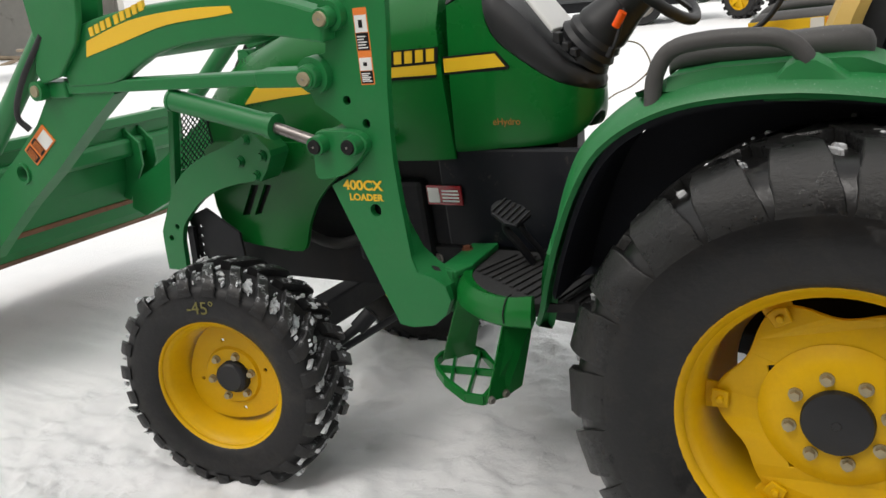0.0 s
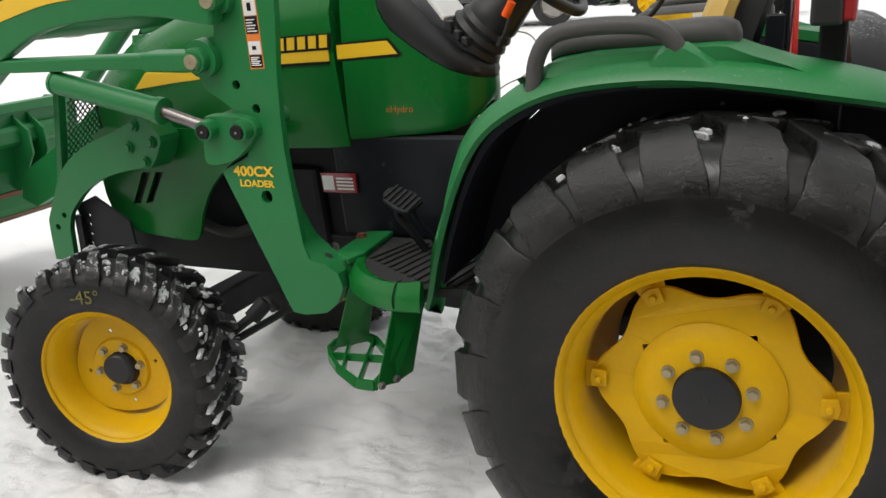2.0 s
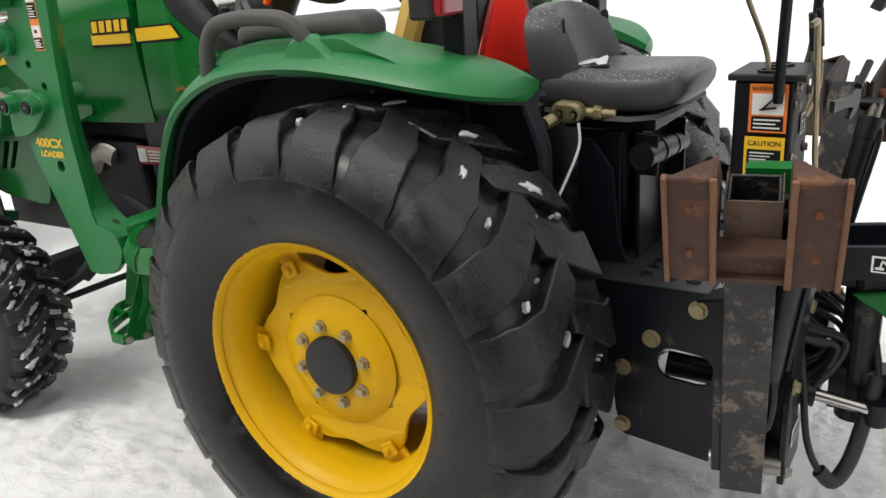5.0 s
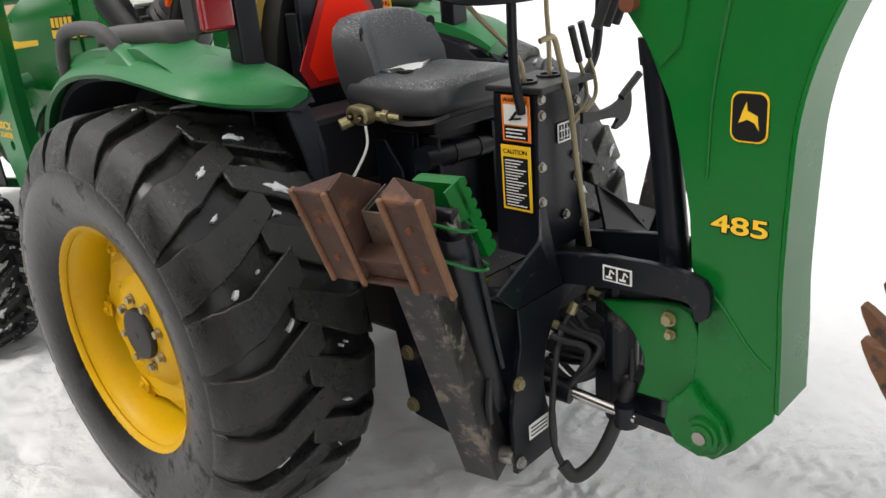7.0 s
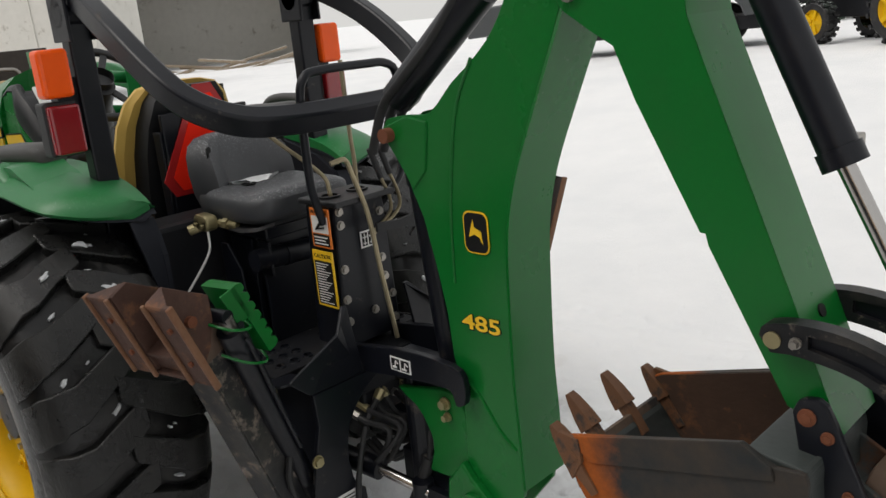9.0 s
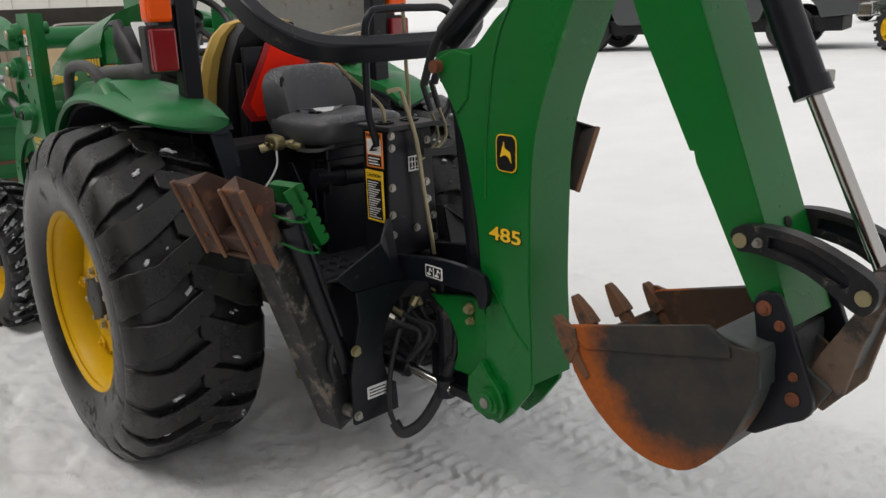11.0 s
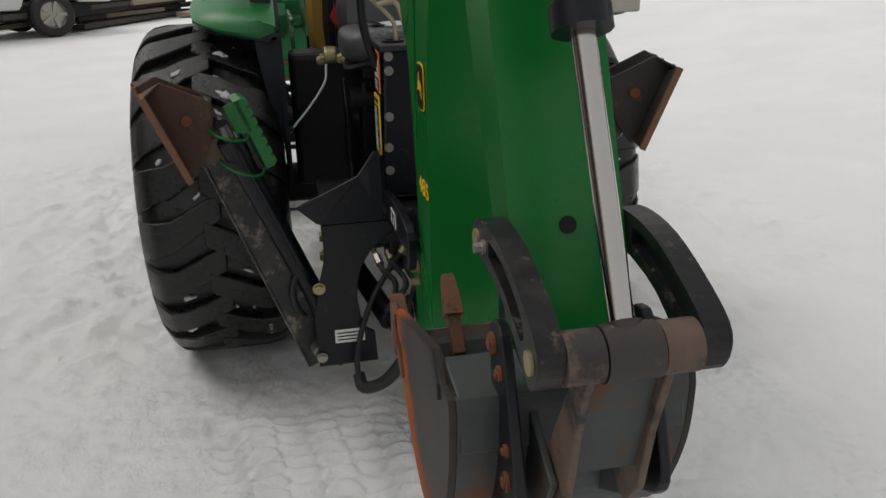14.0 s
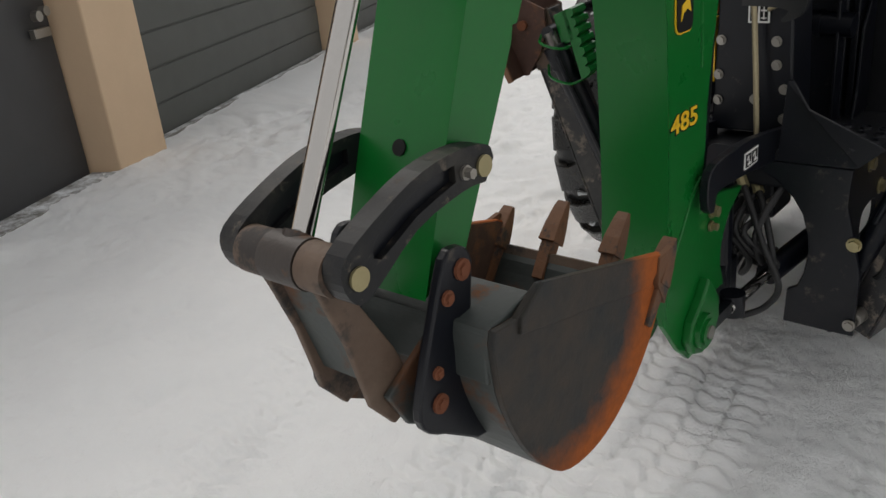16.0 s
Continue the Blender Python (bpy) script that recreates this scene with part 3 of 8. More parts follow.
def rear_wheel(parent, m):
    prof = [(0.325, 0.205), (0.345, 0.224), (0.40, 0.241), (0.45, 0.246), (0.50, 0.2385), (0.538, 0.220), (0.570, 0.190), (0.581, 0.145), (0.584, 0.08), (0.586, 0.0)]
    st = [(-0.030, 0.610, 0.57), (-0.026, 0.614, 0.57), (0.055, 0.614, 0.57), (0.125, 0.611, 0.57), (0.172, 0.603, 0.555), (0.190, 0.592, 0.54), (0.209, 0.570, 0.52), (0.229, 0.540, 0.50), (0.2405, 0.500, 0.485)]
    tyre_ob = tyre(parent, m, "worn black rear industrial-tread tyre dusted with snow", prof, st, 22, 0.56, 0.090, 0.85, RUBBER, RUBBER_LUG)
    packed_snow(tyre_ob, m, 90, 22, 0.590, 0.6115, 0.150, 0.026, 0.56, int(m.translation.y * 100))
    rim = lathe([(0.312, -0.200), (0.333, -0.212), (0.336, -0.203), (0.322, -0.192), (0.312, -0.182), (0.300, -0.165), (0.295, -0.12), (0.292, -0.02),
                 (0.262, 0.03), (0.262, 0.10), (0.295, 0.14), (0.31, 0.19), (0.335, 0.21)], 64)
    r = part("rim", placed(rim, m), YELLOW, parent, "yellow painted steel rear rim", smooth=True)
    sol = r.modifiers.new("wall", "SOLIDIFY")
    sol.thickness = 0.006
    # pressed centre disc with six lobes, square holes and a raised hub flange
    outer = [((0.246 + 0.021 * math.cos(6 * t)) * math.cos(t), (0.246 + 0.021 * math.cos(6 * t)) * math.sin(t)) for t in (2 * math.pi * k / 96 for k in range(96))]
    sq = []
    for k in range(4):
        a = radians(57 + 90 * k)
        cx, cz = 0.167 * math.cos(a), 0.167 * math.sin(a)
        sq.append([(cx + 0.011 * math.cos(a + q), cz + 0.011 * math.sin(a + q)) for q in (0, math.pi / 2, math.pi, 1.5 * math.pi)])
    disc = plate(outer, -0.112, -0.100, sq)
    for v in disc.verts:
        v.co.y += 0.35 * max(0.0, math.hypot(v.co.x, v.co.z) - 0.235)
    part("wheel_disc", placed(disc, m), YELLOW, r, "yellow pressed wheel disc with wavy edge", bevel=0.003)
    part("hub_flange", placed(lathe([(0.06, -0.139), (0.110, -0.138), (0.126, -0.135), (0.145, -0.127), (0.160, -0.118), (0.168, -0.1135)], 48), m), YELLOW, r, smooth=True)
    part("hub_cap", placed(lathe([(0.004, -0.160), (0.064, -0.160), (0.072, -0.157), (0.0745, -0.151), (0.075, -0.14)], 40), m), PLASTIC, r, "dark grey hub cap", smooth=True)
    part("cap_dimple", placed(lathe([(0.003, -0.162), (0.009, -0.162), (0.011, -0.159)], 16), m), PLASTIC, r, smooth=True)
    for k in range(8):
        a = radians(14 + 45 * k)
        x, z = 0.100 * math.cos(a), 0.100 * math.sin(a)
        part("wheel_bolt", placed(hexbolt((x, -0.138, z), (0, -1, 0), 0.0115, 0.018), m), ROD, r)
    for k in range(6):
        a = radians(60 * k)
        turn = Matrix.Rotation(-a, 4, "Y")
        part("rim_lug", placed(plate([(0.238, -0.030), (0.296, -0.036), (0.296, 0.036), (0.238, 0.030)], -0.100, -0.090), m @ turn), YELLOW, r, bevel=0.003)
        part("rim_clamp", placed(join(plate([(0.232, -0.020), (0.268, -0.024), (0.274, 0.0), (0.268, 0.024), (0.232, 0.020)], -0.119, -0.110), rod((0.250, -0.130, 0), (0.250, -0.117, 0), 0.010, 6)), m @ turn), YELLOW, r, bevel=0.003)


def front_wheel(parent, m, chalk=False):
    prof = [(0.228, 0.108), (0.24, 0.122), (0.275, 0.132), (0.32, 0.134), (0.347, 0.128), (0.363, 0.11), (0.371, 0.06), (0.373, 0.0)]
    st = [(0.008, 0.402, 0.363), (0.05, 0.401, 0.363), (0.09, 0.396, 0.352), (0.112, 0.388, 0.345), (0.128, 0.374, 0.338), (0.136, 0.350, 0.332)]
    t = tyre(parent, m, "black front industrial-tread tyre packed with snow", prof, st, 24, 0.62, 0.046, 0.3, RUBBER_FRONT, RUBBER_SNOWY)
    packed_snow(t, m, 420, 24, 0.373, 0.398, 0.118, 0.024, 0.62, 7)
    rim = lathe([(0.222, -0.108), (0.236, -0.116), (0.239, -0.108), (0.226, -0.098), (0.212, -0.085), (0.205, -0.05), (0.190, -0.02), (0.186, 0.05), (0.21, 0.08), (0.235, 0.11)], 56)
    r = part("rim", placed(rim, m), YELLOW, parent, "yellow painted deep-dish front rim", smooth=True)
    r.modifiers.new("wall", "SOLIDIFY").thickness = 0.005
    outer = [((0.176 + 0.010 * math.cos(3 * t + 0.6)) * math.cos(t), (0.176 + 0.010 * math.cos(3 * t + 0.6)) * math.sin(t)) for t in (2 * math.pi * k / 64 for k in range(64))]
    sm = [ring(0.128 * math.cos(radians(a)), 0.128 * math.sin(radians(a)), 0.007, 8) for a in (20, 110, 200, 290)]
    part("wheel_disc", placed(plate(outer, -0.018, -0.010, sm), m), YELLOW, r, bevel=0.003)
    part("hub_flange", placed(lathe([(0.05, -0.030), (0.098, -0.028), (0.108, -0.014)], 36), m), YELLOW, r, smooth=True)
    part("hub_cap", placed(lathe([(0.004, -0.052), (0.046, -0.052), (0.052, -0.046), (0.054, -0.02)], 32), m), PLASTIC, r, "dark grey hub cap", smooth=True)
    for k in range(6):
        a = radians(20 + 60 * k)
        x, z = 0.078 * math.cos(a), 0.078 * math.sin(a)
        part("wheel_bolt", placed(hexbolt((x, -0.028, z), (0, -1, 0), 0.011, 0.018), m), ROD, r)


tractor = thing("tractor", (-0.9, 0, 0), "green compact utility tractor with yellow wheels, parked on snow", "tractor")
rear_wheel(tractor, pose(0, -0.613, 0.592))
rear_wheel(tractor, pose(0, 0.624, 0.592, 0, 24, 180))
STEER = -12.2
front_wheel(tractor, pose(-1.898, -0.639, 0.360, 0, 10, -STEER))
front_wheel(tractor, pose(-1.898, 0.639, 0.360, 0, 40, 180 - STEER))


text_mesh("chalk_mark", "-45°", 0.062, CHALK, tractor, pose(-1.898, -0.639, 0.360, 0, 0, -STEER) @ facing((0.0, -0.136, 0.288), (0, -1, 0)), "yellow chalk writing on the tyre", extrude=0.0008)


def axles():
    part("rear_axle", join(rod((0, -0.62, 0.595), (0, 0.62, 0.595), 0.075, 20), rod((0, -0.58, 0.595), (0, -0.50, 0.595), 0.11, 20), rod((0, 0.50, 0.595), (0, 0.58, 0.595), 0.11, 20)), DARK, tractor, smooth=True)
    part("front_axle", join(beam((-1.882, -0.52, 0.40), (-1.882, 0.52, 0.40), 0.10, 0.11), rod((-1.882, -0.54, 0.27), (-1.882, -0.54, 0.50), 0.055, 16), rod((-1.882, 0.54, 0.27), (-1.882, 0.54, 0.50), 0.055, 16), rod((-1.882, -0.56, 0.36), (-1.882, -0.68, 0.36), 0.06, 16), rod((-1.882, 0.56, 0.36), (-1.882, 0.68, 0.36), 0.06, 16)), DARK, tractor, "black front axle", bevel=0.01)
    part("tie_rod", join(rod((-1.66, -0.52, 0.36), (-1.60, 0.52, 0.36), 0.014, 10), rod((-1.68, -0.50, 0.36), (-1.55, -0.34, 0.47), 0.017, 10), rod((-1.57, -0.36, 0.45), (-1.53, -0.32, 0.50), 0.03, 12)), DARK, tractor, smooth=True)


axles()


# ---- tractor body ----
def arc_pts(pts, steps=5):
    return [(p.x, p.z) for p in smooth_path([(x, 0, z) for x, z in pts], steps)]


def fender(side):
    """One swept fender: outer lip, rounded crown and inner wall, lofted from front to rear."""
    lip = smooth_path([(-0.752, -0.615, 0.664), (-0.725, -0.635, 0.715), (-0.703, -0.64, 0.80), (-0.672, -0.64, 0.905), (-0.625, -0.64, 1.028), (-0.567, -0.64, 1.128), (-0.493, -0.64, 1.191), (-0.394, -0.64, 1.237), (-0.274, -0.64, 1.261),
                       (-0.108, -0.64, 1.269), (0.058, -0.637, 1.254), (0.20, -0.628, 1.233), (0.275, -0.603, 1.219), (0.335, -0.53, 1.199), (0.376, -0.417, 1.181)], 4)
    secs = []
    n = len(lip)
    for i, p in enumerate(lip):
        t = i / (n - 1)
        nx = lip[min(i + 1, n - 1)] - lip[max(i - 1, 0)]
        out = Vector((-nx.z, 0, max(nx.x, 0.02))).normalized()
        h = 0.055 * min(1, t * 3) * (1 - 0.35 * max(0, (t - 0.72) / 0.28))
        deep = max(0.04, 0.05 + (-0.36 - p.y - 0.05) * min(1, max(0, (t - 0.15)) / 0.2))
        q = [p, p + out * 0.012 + Vector((0, -0.008, 0)), p + out * h * 0.55 + Vector((0, 0.006, 0)), p + out * h + Vector((0, 0.05, 0)),
             p + out * (h + 0.012) + Vector((0, deep * 0.6, 0)), p + out * h + Vector((0, deep, 0)), p + out * (h - 0.03) + Vector((0, deep, 0)),
             p + out * (h - 0.012) + Vector((0, 0.07, 0)), p + Vector((0, 0.02, 0)) + out * 0.006]
        secs.append(q)
    bm = loft(secs)
    f = part("fender", bm if side < 0 else mirror_y(bm), GREEN_TOP, tractor, "green moulded rear fender dusted with snow", smooth=True)
    s = (lambda b: b) if side < 0 else mirror_y
    # flat green deck between handle and armrest
    deck = loft([[(x, -0.618 + 0.007 * k, 1.285 - 0.3 * max(0, x - 0.12)), (x, -0.595, 1.315 + z), (x, -0.44, 1.325 + z), (x, -0.39, 1.25)] for k, (x, z) in enumerate(((-0.47, -0.045), (-0.40, 0.0), (-0.30, 0.018), (-0.03, 0.030), (0.0, 0.028), (0.05, 0.008), (0.12, -0.014), (0.20, -0.046), (0.29, -0.10)))])
    part("fender_deck", s(deck), GREEN_TOP, f, smooth=True)
    grab = tube([(-0.432, -0.612, 1.25), (-0.422, -0.612, 1.325), (-0.385, -0.612, 1.378), (-0.30, -0.612, 1.396), (-0.19, -0.612, 1.396), (-0.145, -0.610, 1.386), (-0.115, -0.604, 1.362), (-0.100, -0.598, 1.335)], 0.020, 12)
    part("grab_handle", s(grab), GRIP, f, "grey plastic grab handle", smooth=True)
    part("handle_boss", s(loft([[(x, -0.628, 1.262), (x, -0.618, z - 0.012), (x, -0.603, z), (x, -0.575, z), (x, -0.55, z - 0.02), (x, -0.53, 1.262)] for x, z in ((-0.185, 1.283), (-0.165, 1.315), (-0.142, 1.343), (-0.120, 1.355), (-0.085, 1.355), (-0.055, 1.338), (-0.015, 1.308), (0.03, 1.283))])), GREEN_TOP, f, "green moulded foot of the handle", smooth=True)
    pad = []
    for x, w, h in ((-0.425, 0.020, -0.030), (-0.415, 0.036, -0.016), (-0.385, 0.050, -0.004), (-0.33, 0.056, 0.0), (-0.20, 0.058, 0.004), (-0.08, 0.058, 0.010), (-0.02, 0.052, 0.010), (0.005, 0.040, 0.0), (0.014, 0.024, -0.014)):
        pad.append([(x, -0.468 + w * 1.12 * math.copysign(abs(math.cos(a)) ** 0.6, math.cos(a)), 1.357 + h + (0.030 + h * 0.3) * math.copysign(abs(math.sin(a)) ** 0.7, math.sin(a))) for a in (2 * math.pi * k / 16 for k in range(16))])
    pad = loft(pad)
    part("armrest", s(pad), GRIP, f, "grey armrest pad with a skin of snow", smooth=True)
    liner = plate([(-0.74, 0.60), (-0.71, 0.80), (-0.64, 1.0), (-0.55, 1.13), (-0.43, 1.235), (-0.25, 1.28), (0.05, 1.28), (0.26, 1.225), (0.34, 1.175), (0.385, 1.12), (0.402, 1.06), (0.402, 0.8), (0.2, 0.60)], -0.36, -0.345)
    part("fender_liner", s(liner), LINER, f, "black inner fender panel")
    soffit = loft([[(p.x + 0.012, p.y + 0.03, p.z - 0.012), (p.x + 0.012, -0.355, p.z + 0.018), (p.x + 0.022, -0.355, p.z + 0.005), (p.x + 0.004, p.y + 0.03, p.z + 0.004)] for p in lip[6:]])
    part("fender_underside", s(soffit), LINER, f)
    flap = loft([[(x, -w, z), (x - 0.012, -0.35, z), (x, -0.35, z), (x + 0.012, -w, z)] for x, z, w in ((0.366, 1.172, 0.43), (0.385, 1.12, 0.425), (0.398, 1.06, 0.415), (0.398, 0.98, 0.40), (0.392, 0.88, 0.39))])
    part("fender_flap", s(flap), LINER, f, smooth=True)
    return f


fender(-1)
fl = fender(1)
lab = part("fender_label", plate([(-0.41, 1.325), (-0.06, 1.332), (-0.06, 1.372), (-0.41, 1.360)], 0.372, 0.378), YELLOW_DECAL, fl, "yellow, white and orange caution label strip")
part("label_panel", plate([(-0.225, 1.331), (-0.185, 1.332), (-0.185, 1.366), (-0.225, 1.365)], 0.3695, 0.3722), WHITE_DECAL, lab)
part("label_panel", plate([(-0.180, 1.332), (-0.064, 1.335), (-0.064, 1.369), (-0.180, 1.366)], 0.3695, 0.3722), ORANGE_DECAL, lab)
text_mesh("label_lettering", "WARNING", 0.022, BLACK_DECAL, lab, facing((-0.115, 0.3690, 1.352), (0, -1, 0)))
cau = part("caution_label", plate([(-0.345, 1.262), (-0.195, 1.262), (-0.195, 1.324), (-0.345, 1.322)], 0.372, 0.378), YELLOW_DECAL, fl, "yellow caution label with black print")
part("label_panel", plate([(-0.325, 1.266), (-0.245, 1.266), (-0.245, 1.306), (-0.325, 1.306)], 0.3695, 0.3722), BLACK_DECAL, cau)
part("label_panel", plate([(-0.238, 1.266), (-0.202, 1.266), (-0.202, 1.306), (-0.238, 1.306)], 0.3695, 0.3722), WHITE_DECAL, cau)
for k in range(4):
    part("label_line", plate([(-0.318, 1.270 + 0.009 * k), (-0.252, 1.270 + 0.009 * k), (-0.252, 1.274 + 0.009 * k), (-0.318, 1.274 + 0.009 * k)], 0.3675, 0.3697), YELLOW_DECAL, cau)


def hood():
    secs = []
    for x, zb, zt, w in ((-2.20, 1.02, 1.14, 0.20), (-2.16, 0.99, 1.24, 0.25), (-2.02, 0.98, 1.325, 0.275), (-1.75, 0.98, 1.415, 0.285), (-1.45, 0.98, 1.475, 0.29), (-1.20, 0.985, 1.515, 0.29), (-1.125, 0.99, 1.525, 0.288)):
        secs.append([(x, -w, zb), (x, -w - 0.012, zb + (zt - zb) * 0.45), (x, -w - 0.004, zt - 0.13), (x, -w * 0.86, zt - 0.055), (x, -w * 0.55, zt - 0.012), (x, 0, zt),
                     (x, w * 0.55, zt - 0.012), (x, w * 0.86, zt - 0.055), (x, w + 0.004, zt - 0.13), (x, w + 0.012, zb + (zt - zb) * 0.45), (x, w, zb)])
    part("hood", loft(secs), GREEN, tractor, "glossy green engine hood", smooth=True)


# half of the cowl's plan, from the hood seam round to the middle of its nose: x, y, lower edge, seam with the dash rim, crest of the rim
COWL_LINE = ((-1.205, -0.192, 1.046, 1.505, 1.53), (-1.15, -0.193, 1.050, 1.528, 1.555), (-1.085, -0.193, 1.056, 1.526, 1.560), (-1.069, -0.193, 1.058, 1.45, 1.553), (-1.031, -0.193, 1.061, 1.389, 1.53),
             (-0.96, -0.188, 1.066, 1.331, 1.468), (-0.90, -0.177, 1.070, 1.288, 1.398), (-0.852, -0.156, 1.074, 1.257, 1.352), (-0.815, -0.126, 1.086, 1.240, 1.316), (-0.788, -0.088, 1.108, 1.228, 1.298),
             (-0.771, -0.045, 1.138, 1.220, 1.296), (-0.766, 0.0, 1.150, 1.217, 1.298))


def cowl_rows():
    half = smooth_path([(x, y, 0) for x, y, *_ in COWL_LINE], 4)
    k = [i / 4 for i in range(len(half))]
    rows = []
    for t, p in zip(k, half):
        i = min(int(t), len(COWL_LINE) - 2)
        f = t - i
        z = [COWL_LINE[i][c] * (1 - f) + COWL_LINE[i + 1][c] * f for c in (2, 3, 4)]
        rows.append((p.x, p.y, *z))
    rows += [(x, -y, a, b, c) for x, y, a, b, c in rows[-2::-1]]
    out = []
    for i, (x, y, a, b, c) in enumerate(rows):
        q, r = rows[max(i - 1, 0)], rows[min(i + 1, len(rows) - 1)]
        n = Vector((-(q[1] - r[1]), q[0] - r[0], 0)).normalized()
        if n.y * y < 0 or (abs(y) < 1e-6 and n.x < 0):
            n = -n
        out.append((Vector((x, y, 0)), n, a, b, c))
    return out


def cowl():
    """Green shell round the dash, one piece from side to side, tucked in below its belt line and above its shoulder."""
    secs, rim = [], []
    for p, n, a, b, c in cowl_rows():
        def at(o, z):
            return p + n * o + Vector((0, 0, z))
        belt = a + 0.030
        mid = min(1.40, (belt + b) / 2)
        secs.append([at(-0.010, a), at(-0.004, a + 0.010), at(0.0, belt), at(0.001, mid), at(-0.16 * max(0, b - 1.40), b), at(-0.014 - 0.16 * max(0, b - 1.40), b), at(-0.018, mid), at(-0.022, a)])
        up = -0.16 * max(0, b - 1.40)
        rim.append([at(up - 0.004, b + 0.001), at(up + 0.003, b * 0.8 + c * 0.2), at(up - 0.002, b * 0.4 + c * 0.6), at(up - 0.012, b * 0.12 + c * 0.88), at(up - 0.026, c), at(up - 0.040, c - 0.006), at(up - 0.050, c - 0.03), at(up - 0.05, min(b, c - 0.05)), at(up - 0.03, b - 0.006)])
    part("side_cowl", loft(secs), GREEN, tractor, "green cowl wrapped round the dash", smooth=True)
    part("dash_cowl", loft(rim), PLASTIC, tractor, "black moulded rim of the dash", smooth=True)
    floor = [[p - n * 0.042 + Vector((0, 0, c - 0.034)) for p, n, a, b, c in (r, q)] for r, q in zip(cowl_rows()[8:36], cowl_rows()[::-1][8:36])]
    part("dash_tray", loft([[v for v in f] + [f[1] - Vector((0, 0, 0.012)), f[0] - Vector((0, 0, 0.012))] for f in floor]), PLASTIC, tractor, "black dash tray dusted with snow", smooth=True)


plan = HOOD
hood()
plan = AS_DRAWN
cowl()
plan = COWL


for s in (-1, 1):
    def both(bm):
        return bm if s < 0 else mirror_y(bm)
    part("hood_stripe", both(plate([(-1.43, 1.297), (-1.222, 1.303), (-1.222, 1.342), (-1.43, 1.334)], -0.2385, -0.230)), YELLOW_DECAL, tractor, "yellow hood stripe")
    part("hood_stripe", both(plate([(-1.194, 1.307), (-0.980, 1.319), (-1.013, 1.359), (-1.194, 1.350)], -0.2300, -0.224)), YELLOW_DECAL, tractor, "yellow hood stripe")
    part("stripe_edge", both(plate([(-1.43, 1.288), (-1.222, 1.294), (-1.222, 1.302), (-1.43, 1.296)], -0.2385, -0.230)), BLACK_DECAL, tractor)
    part("stripe_edge", both(plate([(-1.196, 1.300), (-0.976, 1.309), (-0.966, 1.318), (-1.008, 1.366), (-1.196, 1.356)], -0.2288, -0.222)), BLACK_DECAL, tractor)
    # maker's lettering, drawn as plain bars
    part("lettering_backing", both(plate([(-1.425, 1.330), (-1.212, 1.338), (-1.206, 1.389), (-1.418, 1.383)], -0.2395, -0.236)), BLACK_DECAL, tractor)
    for k in range(5):
        x, z = -1.416 + 0.041 * k, 1.3385 + 0.0015 * k
        part("lettering_bar", both(plate([(x, z), (x + 0.029, z + 0.001), (x + 0.033, z + 0.040), (x + 0.004, z + 0.039)], -0.241, -0.239)), YELLOW_DECAL, tractor)
    part("marker_lamp", both(placed(plate(rounded(0.030, 0.034, 0.008), -0.012, 0.010), Matrix.Translation((-0.783, -0.068, 1.180)) @ Matrix.Rotation(radians(62), 4, "Z"))), RED_LENS, tractor, "small red marker lamp")
text_mesh("badge", "eHydro", 0.030, BADGE, tractor, facing((-0.988, -0.2300, 1.150), (0.05, -1, 0)), "orange drive badge")
plan = BODY
part("hood_stripe", plate([(-1.93, 1.185), (-1.87, 1.24), (-1.70, 1.235), (-1.50, 1.245), (-1.50, 1.225), (-1.75, 1.205)], -0.310, -0.29), YELLOW_DECAL, tractor, "yellow hood stripe")
part("hood_stripe", mirror_y(plate([(-1.93, 1.185), (-1.87, 1.24), (-1.70, 1.235), (-1.50, 1.245), (-1.50, 1.225), (-1.75, 1.205)], -0.310, -0.29)), YELLOW_DECAL, tractor, "yellow hood stripe")


